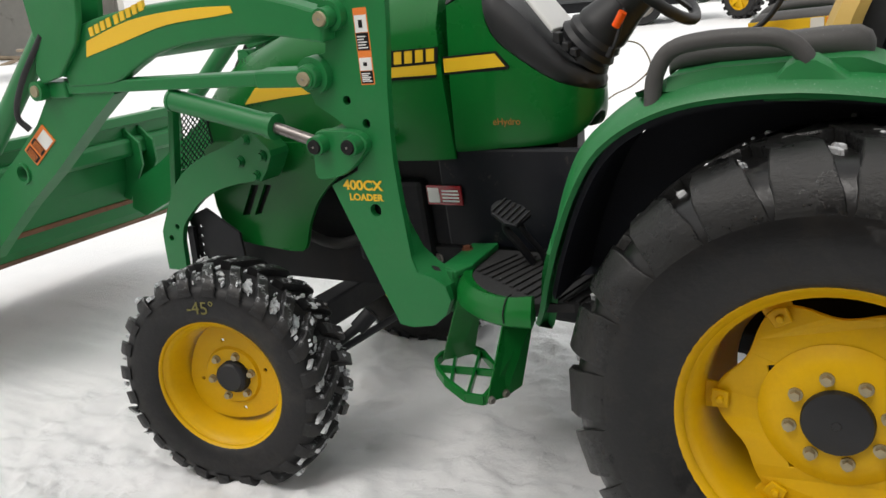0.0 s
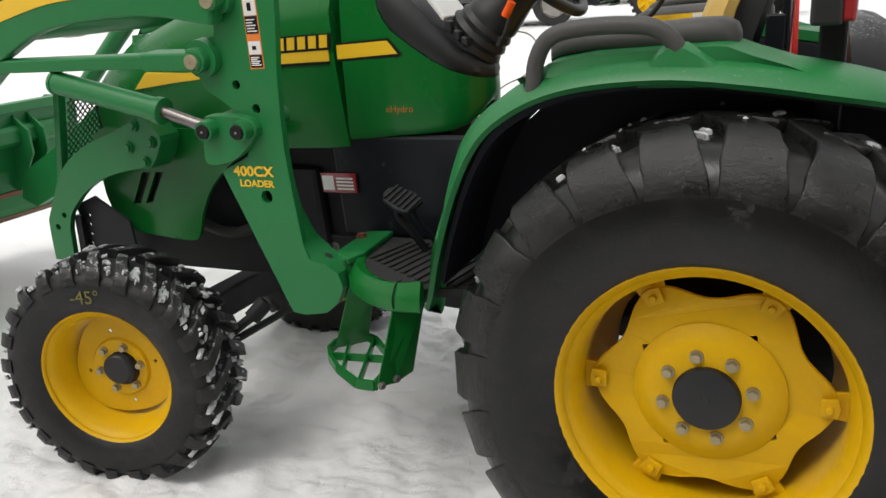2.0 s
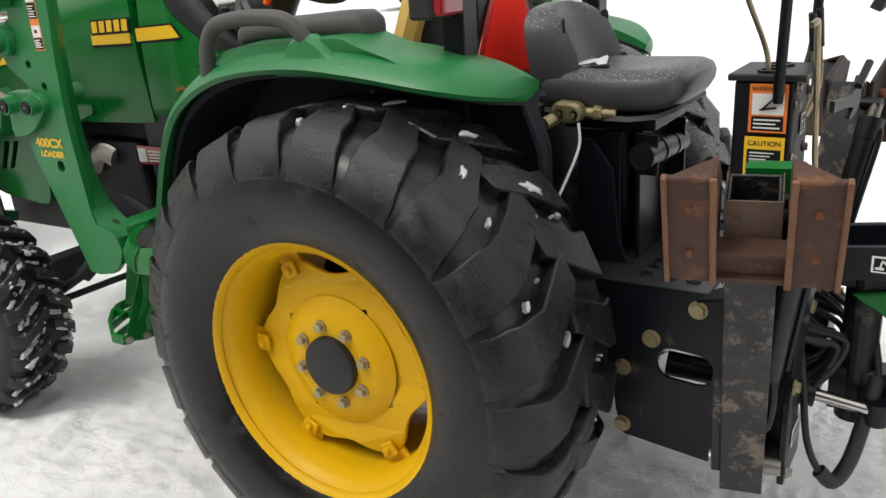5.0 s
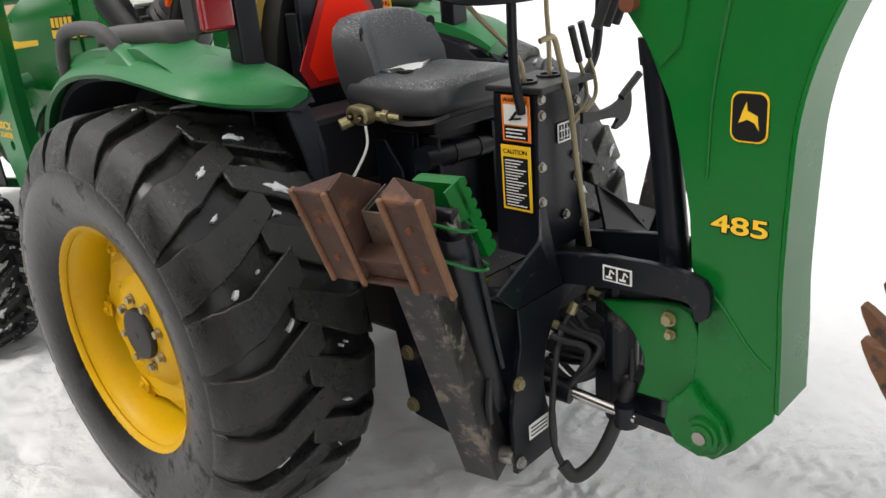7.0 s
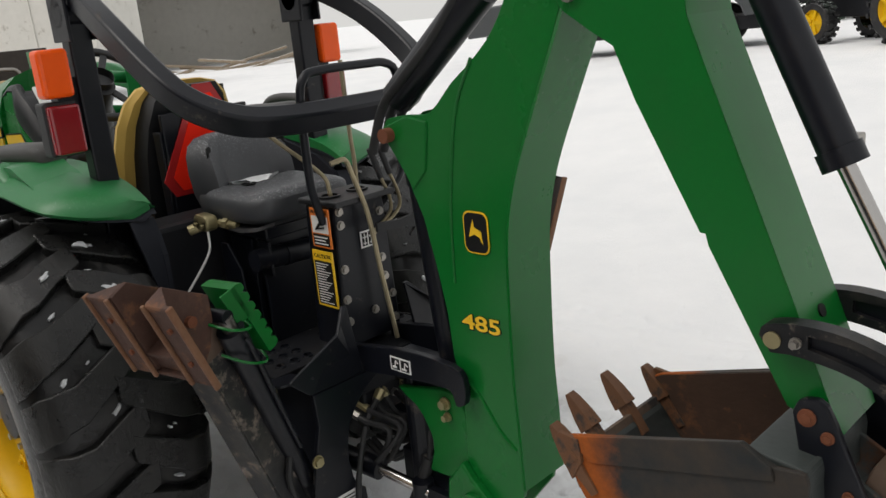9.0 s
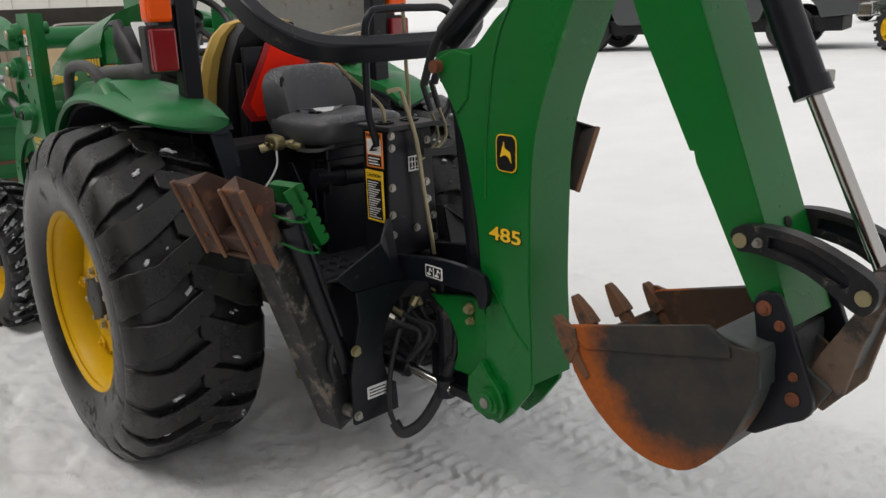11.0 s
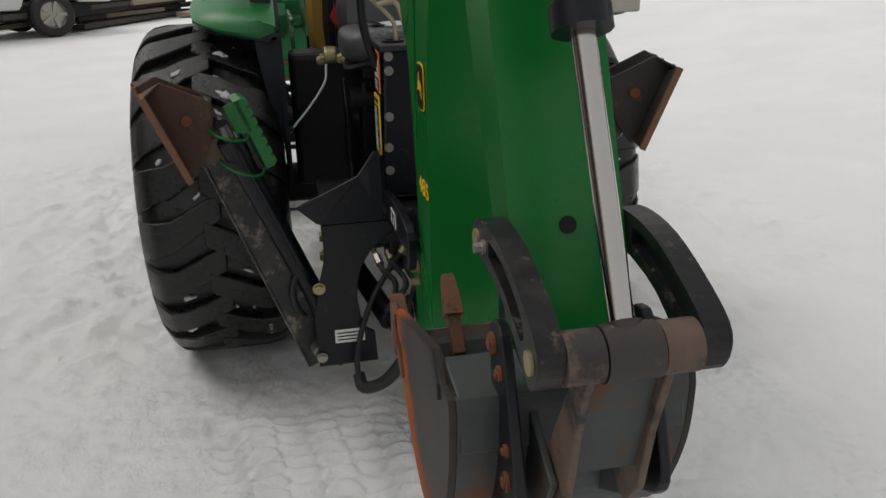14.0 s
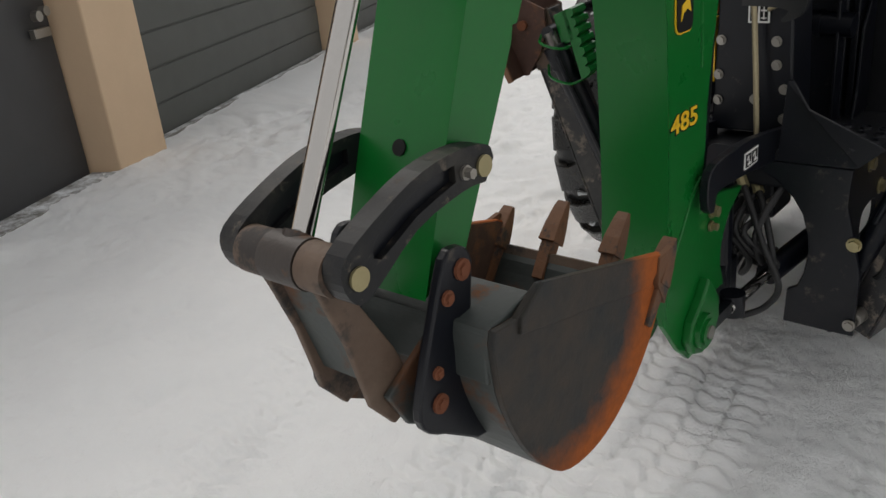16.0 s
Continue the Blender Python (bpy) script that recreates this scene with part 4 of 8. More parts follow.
def dash():
    global plan
    plan = AS_DRAWN
    part("dash_panel", loft([[(-0.985, y, 1.535), (-0.98, y, 1.545), (-0.868, y, 1.412), (-0.878, y, 1.400)] for y in (-0.130, 0.055)]), WHITE_DECAL, tractor, "pale instrument panel", bevel=0.004)
    for k, (x, z, h) in enumerate(((-0.862, 1.375, 0.03), (-0.835, 1.352, 0.022), (-0.81, 1.335, 0.02))):
        part("dash_switch", loft([[(x - 0.012, -0.135 + 0.03 * q, z), (x - 0.008, -0.135 + 0.03 * q, z + h), (x + 0.010, -0.135 + 0.03 * q, z + h - 0.006), (x + 0.012, -0.135 + 0.03 * q, z - 0.01)] for q in (0, 1.2)]), PLASTIC, tractor, bevel=0.003)
    boot = []
    for k in range(13):
        t = k / 12
        c = Vector((-0.835 + 0.15 * t, 0, 1.335 + 0.13 * t))
        r = (0.108 - 0.046 * t) * (0.92 if k in (1, 3, 5) else 1.0)
        d = Vector((0.70, 0, 0.71)).normalized()
        sd, up = Vector((0, 1, 0)), d.cross(Vector((0, 1, 0)))
        boot.append([c + sd * r * math.cos(a) + up * r * math.sin(a) for a in (2 * math.pi * j / 18 for j in range(18))])
    part("column_boot", loft(boot), PLASTIC, tractor, "ribbed black steering column boot", smooth=True)
    part("steering_column", rod((-0.72, 0, 1.43), (-0.60, 0, 1.53), 0.062, 20, 0.05), PLASTIC, tractor, smooth=True)
    part("column_lever", join(tube([(-0.665, -0.08, 1.455), (-0.69, -0.10, 1.36), (-0.712, -0.10, 1.322)], 0.006), rod((-0.70, -0.10, 1.345), (-0.712, -0.10, 1.320), 0.011, 10)), PLASTIC, tractor, smooth=True)
    part("dash_wire", tube([(-0.77, 0.05, 1.335), (-0.745, 0.08, 1.349), (-0.694, 0.1, 1.341), (-0.664, 0.1, 1.314), (-0.650, 0.1, 1.26), (-0.707, 0.1, 1.208), (-0.76, 0.08, 1.184), (-0.798, 0.05, 1.154)], 0.0022, 6), ROD, tractor, "thin loose wire", smooth=True)
    part("dash_body", loft([[(-1.15, -w, z), (-1.15, w, z), (x, w, z), (x + 0.02, 0, z), (x, -w, z)] for z, w, x in ((0.64, 0.15, -0.90), (1.0, 0.125, -0.885), (1.21, 0.09, -0.87))]), DARK, tractor, "black firewall and console under the hood")
    wheel_m = Matrix.Translation((-0.625, 0.0, 1.535)) @ Matrix.Rotation(radians(44), 4, "Y") @ Matrix.Rotation(radians(90), 4, "X")
    sw = part("steering_wheel", placed(lathe([(0.185 + 0.017 * math.cos(a), 0.017 * math.sin(a)) for a in (2 * math.pi * k / 12 for k in range(12))], 44, closed=True), wheel_m), PLASTIC, tractor, "black steering wheel", smooth=True)
    part("wheel_hub", placed(lathe([(0.004, -0.02), (0.045, -0.02), (0.05, 0.0), (0.05, 0.04)], 24), wheel_m), PLASTIC, sw, smooth=True)
    for a in (90, 210, 330):
        part("wheel_spoke", placed(beam((0.03 * math.cos(radians(a)), 0, 0.03 * math.sin(radians(a))), (0.185 * math.cos(radians(a)), 0, 0.185 * math.sin(radians(a))), 0.028, 0.012, (0, 1, 0)), wheel_m), PLASTIC, sw, bevel=0.003)
    part("throttle_knob", rod((-0.69, -0.095, 1.405), (-0.665, -0.10, 1.445), 0.013, 12), AMBER_LENS, tractor, "orange lever knob", smooth=True)
    part("hand_lever", join(tube([(-0.50, 0.33, 1.20), (-0.46, 0.33, 1.30), (-0.36, 0.34, 1.36), (-0.30, 0.34, 1.44), (-0.295, 0.34, 1.49)], 0.009)), PLASTIC, tractor, "black bent hand lever", smooth=True)


dash()


def chassis():
    part("engine_block", join(box(-2.02, -1.05, -0.17, 0.17, 0.52, 1.0), box(-1.6, -1.3, -0.24, 0.24, 0.6, 0.9)), DARK, tractor, "black engine block", bevel=0.02)
    part("frame_rail", box(-2.25, -0.9, -0.20, -0.165, 0.50, 0.66), DARK, tractor, bevel=0.006)
    part("frame_rail", box(-2.25, -0.9, 0.165, 0.20, 0.50, 0.66), DARK, tractor, bevel=0.006)
    part("transmission_case", loft([[(x, -w, z0), (x, -w, z1), (x, w, z1), (x, w, z0)] for x, w, z0, z1 in ((-1.1, 0.15, 0.42, 0.72), (-0.6, 0.17, 0.40, 0.74), (-0.2, 0.2, 0.38, 0.82), (0.3, 0.2, 0.38, 0.85), (0.36, 0.14, 0.45, 0.8))]), DARK, tractor, "black transmission case", bevel=0.02)
    part("radiator_screen", box(-2.19, -2.17, -0.24, 0.24, 0.80, 1.12), DARK, tractor, "black radiator screen")
    part("battery_side", box(-1.20, -0.72, -0.285, -0.255, 0.70, 1.02), BLACK, tractor, "glossy black side panel under the cowl", bevel=0.01)
    lab = part("warning_label", box(-1.245, -1.12, -0.302, -0.298, 0.842, 0.905), RED_LENS, tractor, "small red and white warning label")
    part("label_panel", box(-1.24, -1.20, -0.305, -0.3025, 0.85, 0.897), WHITE_DECAL, lab)
    for k in range(4):
        part("label_line", box(-1.19, -1.13, -0.305, -0.3025, 0.853 + 0.011 * k, 0.858 + 0.011 * k), WHITE_DECAL, lab)
    for x, z in ((-1.42, 0.60), (-1.36, 0.58), (-1.30, 0.62), (-1.40, 0.52), (-1.33, 0.53), (-1.45, 0.66)):
        part("frame_bolt", hexbolt((x, -0.20, z), (0, -1, 0), 0.013, 0.014), STEEL, tractor)
    part("exhaust_guard", tube([(-1.55, -0.26, 0.80), (-1.48, -0.27, 0.86), (-1.42, -0.26, 0.84)], 0.035), STEEL, tractor, smooth=True)
    part("cooling_hose", tube([(-1.95, -0.2, 0.72), (-1.7, -0.24, 0.66), (-1.5, -0.22, 0.70), (-1.3, -0.24, 0.62)], 0.02), HOSE, tractor, smooth=True)


plan = BODY
chassis()
plan = AS_DRAWN


def side_shield(s):
    """Skirt of the hood, down over the engine, with two slanted slots."""
    out = [(-2.26, 1.06), (-2.245, 0.84)] + arc_pts([(-2.222, 0.772), (-2.200, 0.730), (-2.125, 0.703), (-1.99, 0.690), (-1.87, 0.684), (-1.825, 0.704), (-1.795, 0.79), (-1.737, 0.885), (-1.65, 0.965), (-1.56, 1.02)], 3) + [(-1.44, 1.06), (-1.44, 1.09), (-2.2, 1.09)]
    slots = [[(-2.048, 0.929), (-2.010, 0.931), (-2.081, 0.812), (-2.117, 0.810)], [(-1.984, 0.932), (-1.948, 0.933), (-2.021, 0.820), (-2.056, 0.813)]]
    bm = plate(out, -0.268, -0.252, slots if s < 0 else ())
    # Dark plate added behind the slots so that they read as shaded.
    back = plate([(-2.14, 0.78), (-1.93, 0.78), (-1.93, 0.96), (-2.14, 0.96)], -0.249, -0.240)
    part("slot_dark_backing", back if s < 0 else mirror_y(back), DARK, tractor)
    part("side_shield", bm if s < 0 else mirror_y(bm), GREEN, tractor, "green engine side shield with slots", bevel=0.007)


side_shield(-1)
side_shield(1)


def platform():
    # operator platform with its green rounded lip, mat and pedals
    rim = [(-1.100, -0.26, 0.735), (-1.083, -0.32, 0.726), (-1.044, -0.44, 0.722), (-0.979, -0.52, 0.722), (-0.91, -0.57, 0.723), (-0.837, -0.598, 0.730), (-0.764, -0.606, 0.744)]
    out = [(-1.130, -0.27, 0.70), (-1.120, -0.35, 0.694), (-1.082, -0.475, 0.690), (-1.012, -0.555, 0.690), (-0.925, -0.607, 0.690), (-0.845, -0.638, 0.695), (-0.760, -0.648, 0.702)]
    for s in (-1, 1):
        f = (lambda b: b) if s < 0 else mirror_y
        secs = []
        for a, o in zip(smooth_path(rim, 4), smooth_path(out, 4)):
            up = Vector((0, 0, 1))
            mid = (a + o) / 2
            mid.z = max(a.z, o.z)
            secs.append([a - up * 0.012, a + up * 0.004, mid + up * 0.009, o.lerp(a, 0.18) + up * 0.012, o, o - up * 0.030, o.lerp(a, 0.18) - up * 0.044, a - up * 0.066])
        lip = part("platform_lip", f(loft(secs)), GREEN, tractor, "green rounded platform edge", smooth=True)
        part("lip_seam", f(tube([(-0.835, -0.600, 0.742), (-0.842, -0.622, 0.735), (-0.846, -0.640, 0.700), (-0.845, -0.641, 0.672)], 0.0022, 6)), BLACK_DECAL, lip)
        mat = loft([[(x, y, 0.700), (x, y, 0.724), (x, -0.20, 0.728), (x, -0.20, 0.700)] for x, y in ((-1.105, -0.23), (-1.083, -0.322), (-1.044, -0.442), (-0.979, -0.522), (-0.91, -0.572), (-0.837, -0.600), (-0.764, -0.606), (-0.66, -0.58), (-0.58, -0.50))])
        mo = part("floor_mat", f(mat), MAT_RUBBER, tractor, "black ribbed rubber floor mat with blown snow")
        for k in range(13):
            x = -1.04 + 0.032 * k
            y0 = max(-0.575, -0.40 - 0.62 * (x + 1.06))
            part("mat_rib", f(beam((x, y0, 0.728), (x + 0.05, -0.24, 0.730), 0.012, 0.006)), MAT_RUBBER, mo)
    # ribbed treadle on two arms
    nrm = Vector((0.25, -0.45, 0.85)).normalized()
    along_ = Vector((0.86, -0.10, -0.42))
    along_ = (along_ - along_.dot(nrm) * nrm).normalized()
    wide = nrm.cross(along_)
    c = Vector((-0.945, -0.36, 0.898))
    pad = [(-0.058, -0.012), (-0.04, -0.036), (0.02, -0.046), (0.056, -0.034), (0.06, 0.03), (0.02, 0.044), (-0.04, 0.034), (-0.058, 0.012)]
    ped = part("pedal", loft([[c + along_ * u + wide * v + nrm * o for u, v in pad] for o in (0.0, 0.014)]), DARK, tractor, "black ribbed foot pedal", bevel=0.003)
    for k in range(6):
        u = -0.038 + 0.018 * k
        part("pedal_rib", beam(c + along_ * u - wide * 0.034 + nrm * 0.017, c + along_ * u + wide * 0.034 + nrm * 0.017, 0.006, 0.006), HOSE, ped)
    part("pedal_arm", tube([c - nrm * 0.004, c + Vector((-0.025, 0.02, -0.05)), c + Vector((0.01, 0.03, -0.10)), c + Vector((0.045, 0.05, -0.165))], 0.012), DARK, ped, smooth=True)
    part("pedal_arm", tube([c + along_ * 0.03, c + Vector((0.045, 0.01, -0.06)), c + Vector((0.075, 0.04, -0.12)), c + Vector((0.085, 0.06, -0.17))], 0.009), DARK, ped, smooth=True)


platform()


def entry_step():
    def hanger(tl, tr, br, bl, t=0.008):
        tl, tr, br, bl = (Vector(p) for p in (tl, tr, br, bl))
        n = (tr - tl).cross(bl - tl).normalized() * t
        foot = (br + bl) / 2 - Vector((0, 0, 0.012))
        return loft([[p - n / 2 for p in (tl, tr, br, foot, bl)], [p + n / 2 for p in (tl, tr, br, foot, bl)]])
    for s in (-1, 1):
        f = (lambda b: b) if s < 0 else mirror_y
        part("step_bracket", f(hanger((-1.068, -0.500, 0.67), (-1.004, -0.455, 0.67), (-1.060, -0.435, 0.475), (-1.142, -0.498, 0.460))), GREEN, tractor, "green step hanger", bevel=0.002)
        low = part("step_bracket", f(hanger((-0.858, -0.618, 0.67), (-0.797, -0.545, 0.67), (-0.836, -0.575, 0.455), (-0.886, -0.700, 0.455))), GREEN, tractor, "green step hanger", bevel=0.002)
        pts = [Vector((x, y, 0.452)) for x, y in ((-1.157, -0.515), (-1.163, -0.461), (-1.093, -0.390), (-1.045, -0.412), (-0.958, -0.498), (-0.905, -0.628), (-0.900, -0.688), (-0.956, -0.690), (-1.058, -0.624), (-1.121, -0.566))]
        bars = [beam(a, b, 0.012, 0.030) for a, b in zip(pts, pts[1:] + pts[:1])]
        bars.append(beam(pts[9].lerp(pts[0], 0.3), pts[4].lerp(pts[5], 0.2), 0.009, 0.024))
        bars.append(beam(pts[1].lerp(pts[2], 0.45), pts[8].lerp(pts[7], 0.25), 0.009, 0.024))
        bars.append(beam(pts[2].lerp(pts[3], 0.75), pts[7].lerp(pts[6], 0.1), 0.009, 0.024))
        tread = part("step_tread", f(join(*bars)), GREEN, tractor, "green open grid step tread", bevel=0.002)
        for p in ((-0.876, -0.690, 0.458), (-0.856, -0.640, 0.458)):
            part("step_bolt", f(hexbolt(p, (0.9, -0.42, 0), 0.009, 0.010)), STEEL, low)


entry_step()


def operator_seat():
    rows = ((1.04, 0.20, -0.23), (1.12, 0.228, -0.225), (1.20, 0.234, -0.21), (1.32, 0.230, -0.185), (1.42, 0.215, -0.155), (1.50, 0.185, -0.125), (1.545, 0.14, -0.11), (1.56, 0.08, -0.105))
    secs = [[(x0 + 0.02, -w, z), (x0 - 0.005, -w * 0.6, z), (x0 + 0.015, 0, z), (x0 - 0.005, w * 0.6, z), (x0 + 0.02, w, z), (x0 + 0.06, w + 0.012, z), (x0 + 0.085, w - 0.01, z), (x0 + 0.08, 0, z), (x0 + 0.085, -w + 0.01, z), (x0 + 0.06, -w - 0.012, z)] for z, w, x0 in rows]
    part("seat_backrest", loft(secs), SEAT_YELLOW, tractor, "yellow vinyl seat backrest", smooth=True)
    shell = [[(x0 + 0.078, -w * 0.80, z), (x0 + 0.078, w * 0.80, z), (x0 + 0.15, w * 0.72, z), (x0 + 0.16, 0, z), (x0 + 0.15, -w * 0.72, z)] for z, w, x0 in rows[:-1]]
    part("seat_shell", loft(shell), PLASTIC, tractor, "black plastic seat shell", smooth=True)
    part("seat_cushion", loft([[(x, -w, z), (x, -w, z + 0.08), (x, 0, z + 0.1), (x, w, z + 0.08), (x, w, z)] for x, w, z in ((-0.52, 0.18, 0.98), (-0.46, 0.22, 0.99), (-0.2, 0.23, 0.98), (-0.1, 0.22, 1.0))]), SEAT_YELLOW, tractor, "yellow vinyl seat cushion", smooth=True)
    part("seat_base", box(-0.3, 0.15, -0.2, 0.2, 0.78, 0.98), DARK, tractor, bevel=0.02)


plan = REAR
operator_seat()


def rollover_bar():
    for s in (-1, 1):
        y = 0.414 * s
        part("rops_post", beam((0.168, y, 0.75), (0.168, y, 1.84), 0.06, 0.07, (0, 1, 0)), BLACK, tractor, "black roll-over bar post", bevel=0.006)
        part("rops_hinge", join(rod((0.168, y - 0.045, 1.80), (0.168, y + 0.045, 1.80), 0.045, 18), box(0.11, 0.23, y - 0.045, y - 0.033, 1.72, 1.86), box(0.11, 0.23, y + 0.033, y + 0.045, 1.72, 1.86)), BLACK, tractor, bevel=0.004)
        ly = 0.508 * s
        lamp = part("lamp_bracket", box(0.12, 0.18, min(y, ly), max(y, ly), 1.50, 1.62), BLACK, tractor, bevel=0.004)
        part("lamp_housing", box(0.12, 0.185, ly - 0.052, ly + 0.052, 1.395, 1.555), PLASTIC, lamp, bevel=0.008)
        part("tail_lamp", box(0.18, 0.212, ly - 0.046, ly + 0.046, 1.402, 1.545), RED_LENS, lamp, "red tail lamp lens", bevel=0.008)
        part("turn_signal", box(0.14, 0.205, ly - 0.046, ly + 0.046, 1.565, 1.705), AMBER_LENS, lamp, "amber turn signal lens", bevel=0.012)
    hoop = tube([(0.22, -0.412, 1.85), (0.47, -0.445, 1.735), (0.68, -0.44, 1.60), (0.77, -0.40, 1.53), (0.84, -0.31, 1.482), (0.875, -0.18, 1.468), (0.885, 0.0, 1.466), (0.875, 0.18, 1.468), (0.84, 0.31, 1.482), (0.77, 0.40, 1.53), (0.68, 0.44, 1.60), (0.47, 0.445, 1.735), (0.22, 0.412, 1.85)], 0, steps=5, flat=(0.055, 0.07))
    part("rops_hoop", hoop, BLACK, tractor, "folded-back black roll-over hoop", smooth=True, bevel=0.008)
    tri = [(-0.165, 1.178), (0.165, 1.178), (0.200, 1.235), (0.035, 1.545), (-0.035, 1.545), (-0.200, 1.235)]
    face = [(y * 0.82, 1.195 + (z - 1.178) * 0.86) for y, z in tri]
    stand = Matrix.Translation((0.066, 0.03, 0.0)) @ Matrix.Rotation(radians(90), 4, "Z")
    sg = part("slow_vehicle_sign", placed(plate(tri, 0, 0.004), stand), SIGN_BORDER, tractor, "slow-moving-vehicle triangle with dark red border")
    part("sign_face", placed(plate(face, -0.002, 0.0), stand), SIGN_RED, sg, "bright fluorescent red face")
    part("sign_bracket", join(box(0.040, 0.060, -0.14, 0.20, 1.05, 1.46), box(0.0, 0.05, -0.15, -0.13, 1.02, 1.40)), BLACK, tractor, "black sign bracket behind the seat", bevel=0.004)
    # Added dark box: blocks bright snow showing through behind the seat.
    part("gap_filler", box(0.08, 0.25, -0.335, 0.335, 0.66, 1.13), DARK, tractor, "dark box added behind the seat to close a bright gap", bevel=0.02)


rollover_bar()
coupler = part("remote_coupler", placed(plate(rounded(0.085, 0.052, 0.025, 6), -0.025, 0.02), Matrix.Translation((0.350, -0.195, 1.135)) @ Matrix.Rotation(radians(4), 4, "Y")), BRASS, tractor, "plated hydraulic coupler block", bevel=0.008)
for dx, dz in ((-0.022, 0.0), (0.018, -0.003)):
    part("coupler_port", placed(lathe([(0.006, -0.232), (0.006, -0.22), (0.013, -0.22), (0.017, -0.216), (0.017, -0.205)], 16), Matrix.Translation((0.355 + dx, 0, 1.132 + dz))), BRASS, coupler, smooth=True)
part("coupler_fitting", rod((0.318, -0.205, 1.118), (0.30, -0.235, 1.108), 0.017, 12), BRASS, coupler, "plated hose fitting", bevel=0.002)
part("coupler_fitting", join(rod((0.385, -0.17, 1.13), (0.46, -0.15, 1.125), 0.014, 8), rod((0.405, -0.165, 1.13), (0.425, -0.16, 1.128), 0.02, 6)), BRASS, coupler, "plated hose fitting", bevel=0.002)
part("coupler_cable", tube([(0.385, -0.215, 1.11), (0.39, -0.225, 1.05), (0.375, -0.28, 0.97), (0.36, -0.34, 0.90)], 0.004), WHITE_DECAL, tractor, "pale thin cable", smooth=True)


# ---- front loader ----
plan = AS_DRAWN
loader = thing("front_loader", (-2.0, 0, 0.4), "green front loader with curved arms and wide bucket", "loader")


def loader_side(s):
    f = (lambda b: b) if s < 0 else mirror_y
    part("cylinder_lug", f(join(plate(arc_pts([(-1.375, 1.12), (-1.365, 1.160), (-1.335, 1.175), (-1.24, 1.172), (-1.20, 1.155), (-1.192, 1.125), (-1.23, 1.085), (-1.29, 1.045), (-1.37, 1.030), (-1.388, 1.05)], 3), -0.606, -0.576))), GREEN_LOADER, loader, bevel=0.004)
    for x, z in ((-1.231, 1.486), (-1.327, 1.330), (-1.340, 1.138), (-1.225, 1.137)):
        p = part("pivot_pin", f(join(rod((x, -0.64, z), (x, -0.44, z), 0.028, 18))), GREEN_LOADER, loader, smooth=True)
        ring_mat = ROD if z > 1.3 else BLACK_DECAL
        part("pin_collar", f(placed(lathe([(0.010, -0.646), (0.019, -0.647), (0.021, -0.642), (0.021, -0.636)], 20), Matrix.Translation((x, 0, z)))), ring_mat, p, smooth=True)
        part("pin_end", f(rod((x, -0.643, z), (x, -0.636, z), 0.0105, 12)), BLACK_DECAL, p)
        part("grease_nipple", f(rod((x, -0.648, z), (x, -0.640, z), 0.0035, 8)), STEEL, p)
    for x, z, r in ((-1.327, 1.330, 0.052), (-1.231, 1.486, 0.042)):
        part("pivot_boss", f(rod((x, -0.605, z), (x, -0.57, z), r, 24)), GREEN_LOADER, loader, smooth=True)
    # curved lift arm
    top = smooth_path([(-1.22, 0, 1.50), (-1.40, 0, 1.555), (-1.60, 0, 1.575), (-1.85, 0, 1.572), (-2.05, 0, 1.56), (-2.22, 0, 1.53)], 4)
    low = smooth_path([(-2.32, 0, 1.34), (-2.10, 0, 1.345), (-1.99, 0, 1.385), (-1.88, 0, 1.425), (-1.70, 0, 1.452), (-1.45, 0, 1.455), (-1.24, 0, 1.42)], 4)
    arm = plate([(p.x, p.z) for p in top] + [(-2.34, 1.45)] + [(p.x, p.z) for p in low], -0.638, -0.578)
    part("lift_arm", f(arm), GREEN_LOADER, loader, "green curved lift arm", bevel=0.008)
    dec = [(p.x, p.z) for p in smooth_path([(-2.17, 0, 1.485), (-1.95, 0, 1.535), (-1.72, 0, 1.55), (-1.535, 0, 1.545)], 4)] + [(-1.53, 1.525)] + [(p.x, p.z) for p in smooth_path([(-1.60, 0, 1.52), (-1.80, 0, 1.51), (-2.0, 0, 1.472), (-2.19, 0, 1.435)], 4)]
    part("arm_stripe", f(plate(dec, -0.641, -0.630)), YELLOW_DECAL, loader, "yellow stripe on the lift arm")
    for k in range(9):
        x = -2.145 + 0.030 * k + (0.008 if k > 3 else 0)
        z = 1.497 + 0.0075 * k
        part("lettering_bar", f(plate([(x, z), (x + 0.02, z + 0.004), (x + 0.021, z + 0.032), (x + 0.001, z + 0.028)], -0.642, -0.63)), YELLOW_DECAL, loader)
    # knee casting and bell-crank down to the bucket
    part("arm_knee", f(plate([(-2.40, 1.66), (-2.13, 1.66), (-2.16, 1.55), (-2.20, 1.48), (-2.32, 1.38), (-2.42, 1.36), (-2.44, 1.40), (-2.40, 1.5)], -0.665, -0.640)), GREEN_LOADER, loader, bevel=0.006)
    part("arm_knee", f(plate([(-2.40, 1.66), (-2.13, 1.66), (-2.16, 1.55), (-2.20, 1.48), (-2.32, 1.38), (-2.42, 1.36), (-2.44, 1.40), (-2.40, 1.5)], -0.575, -0.552)), GREEN_LOADER, loader, bevel=0.006)
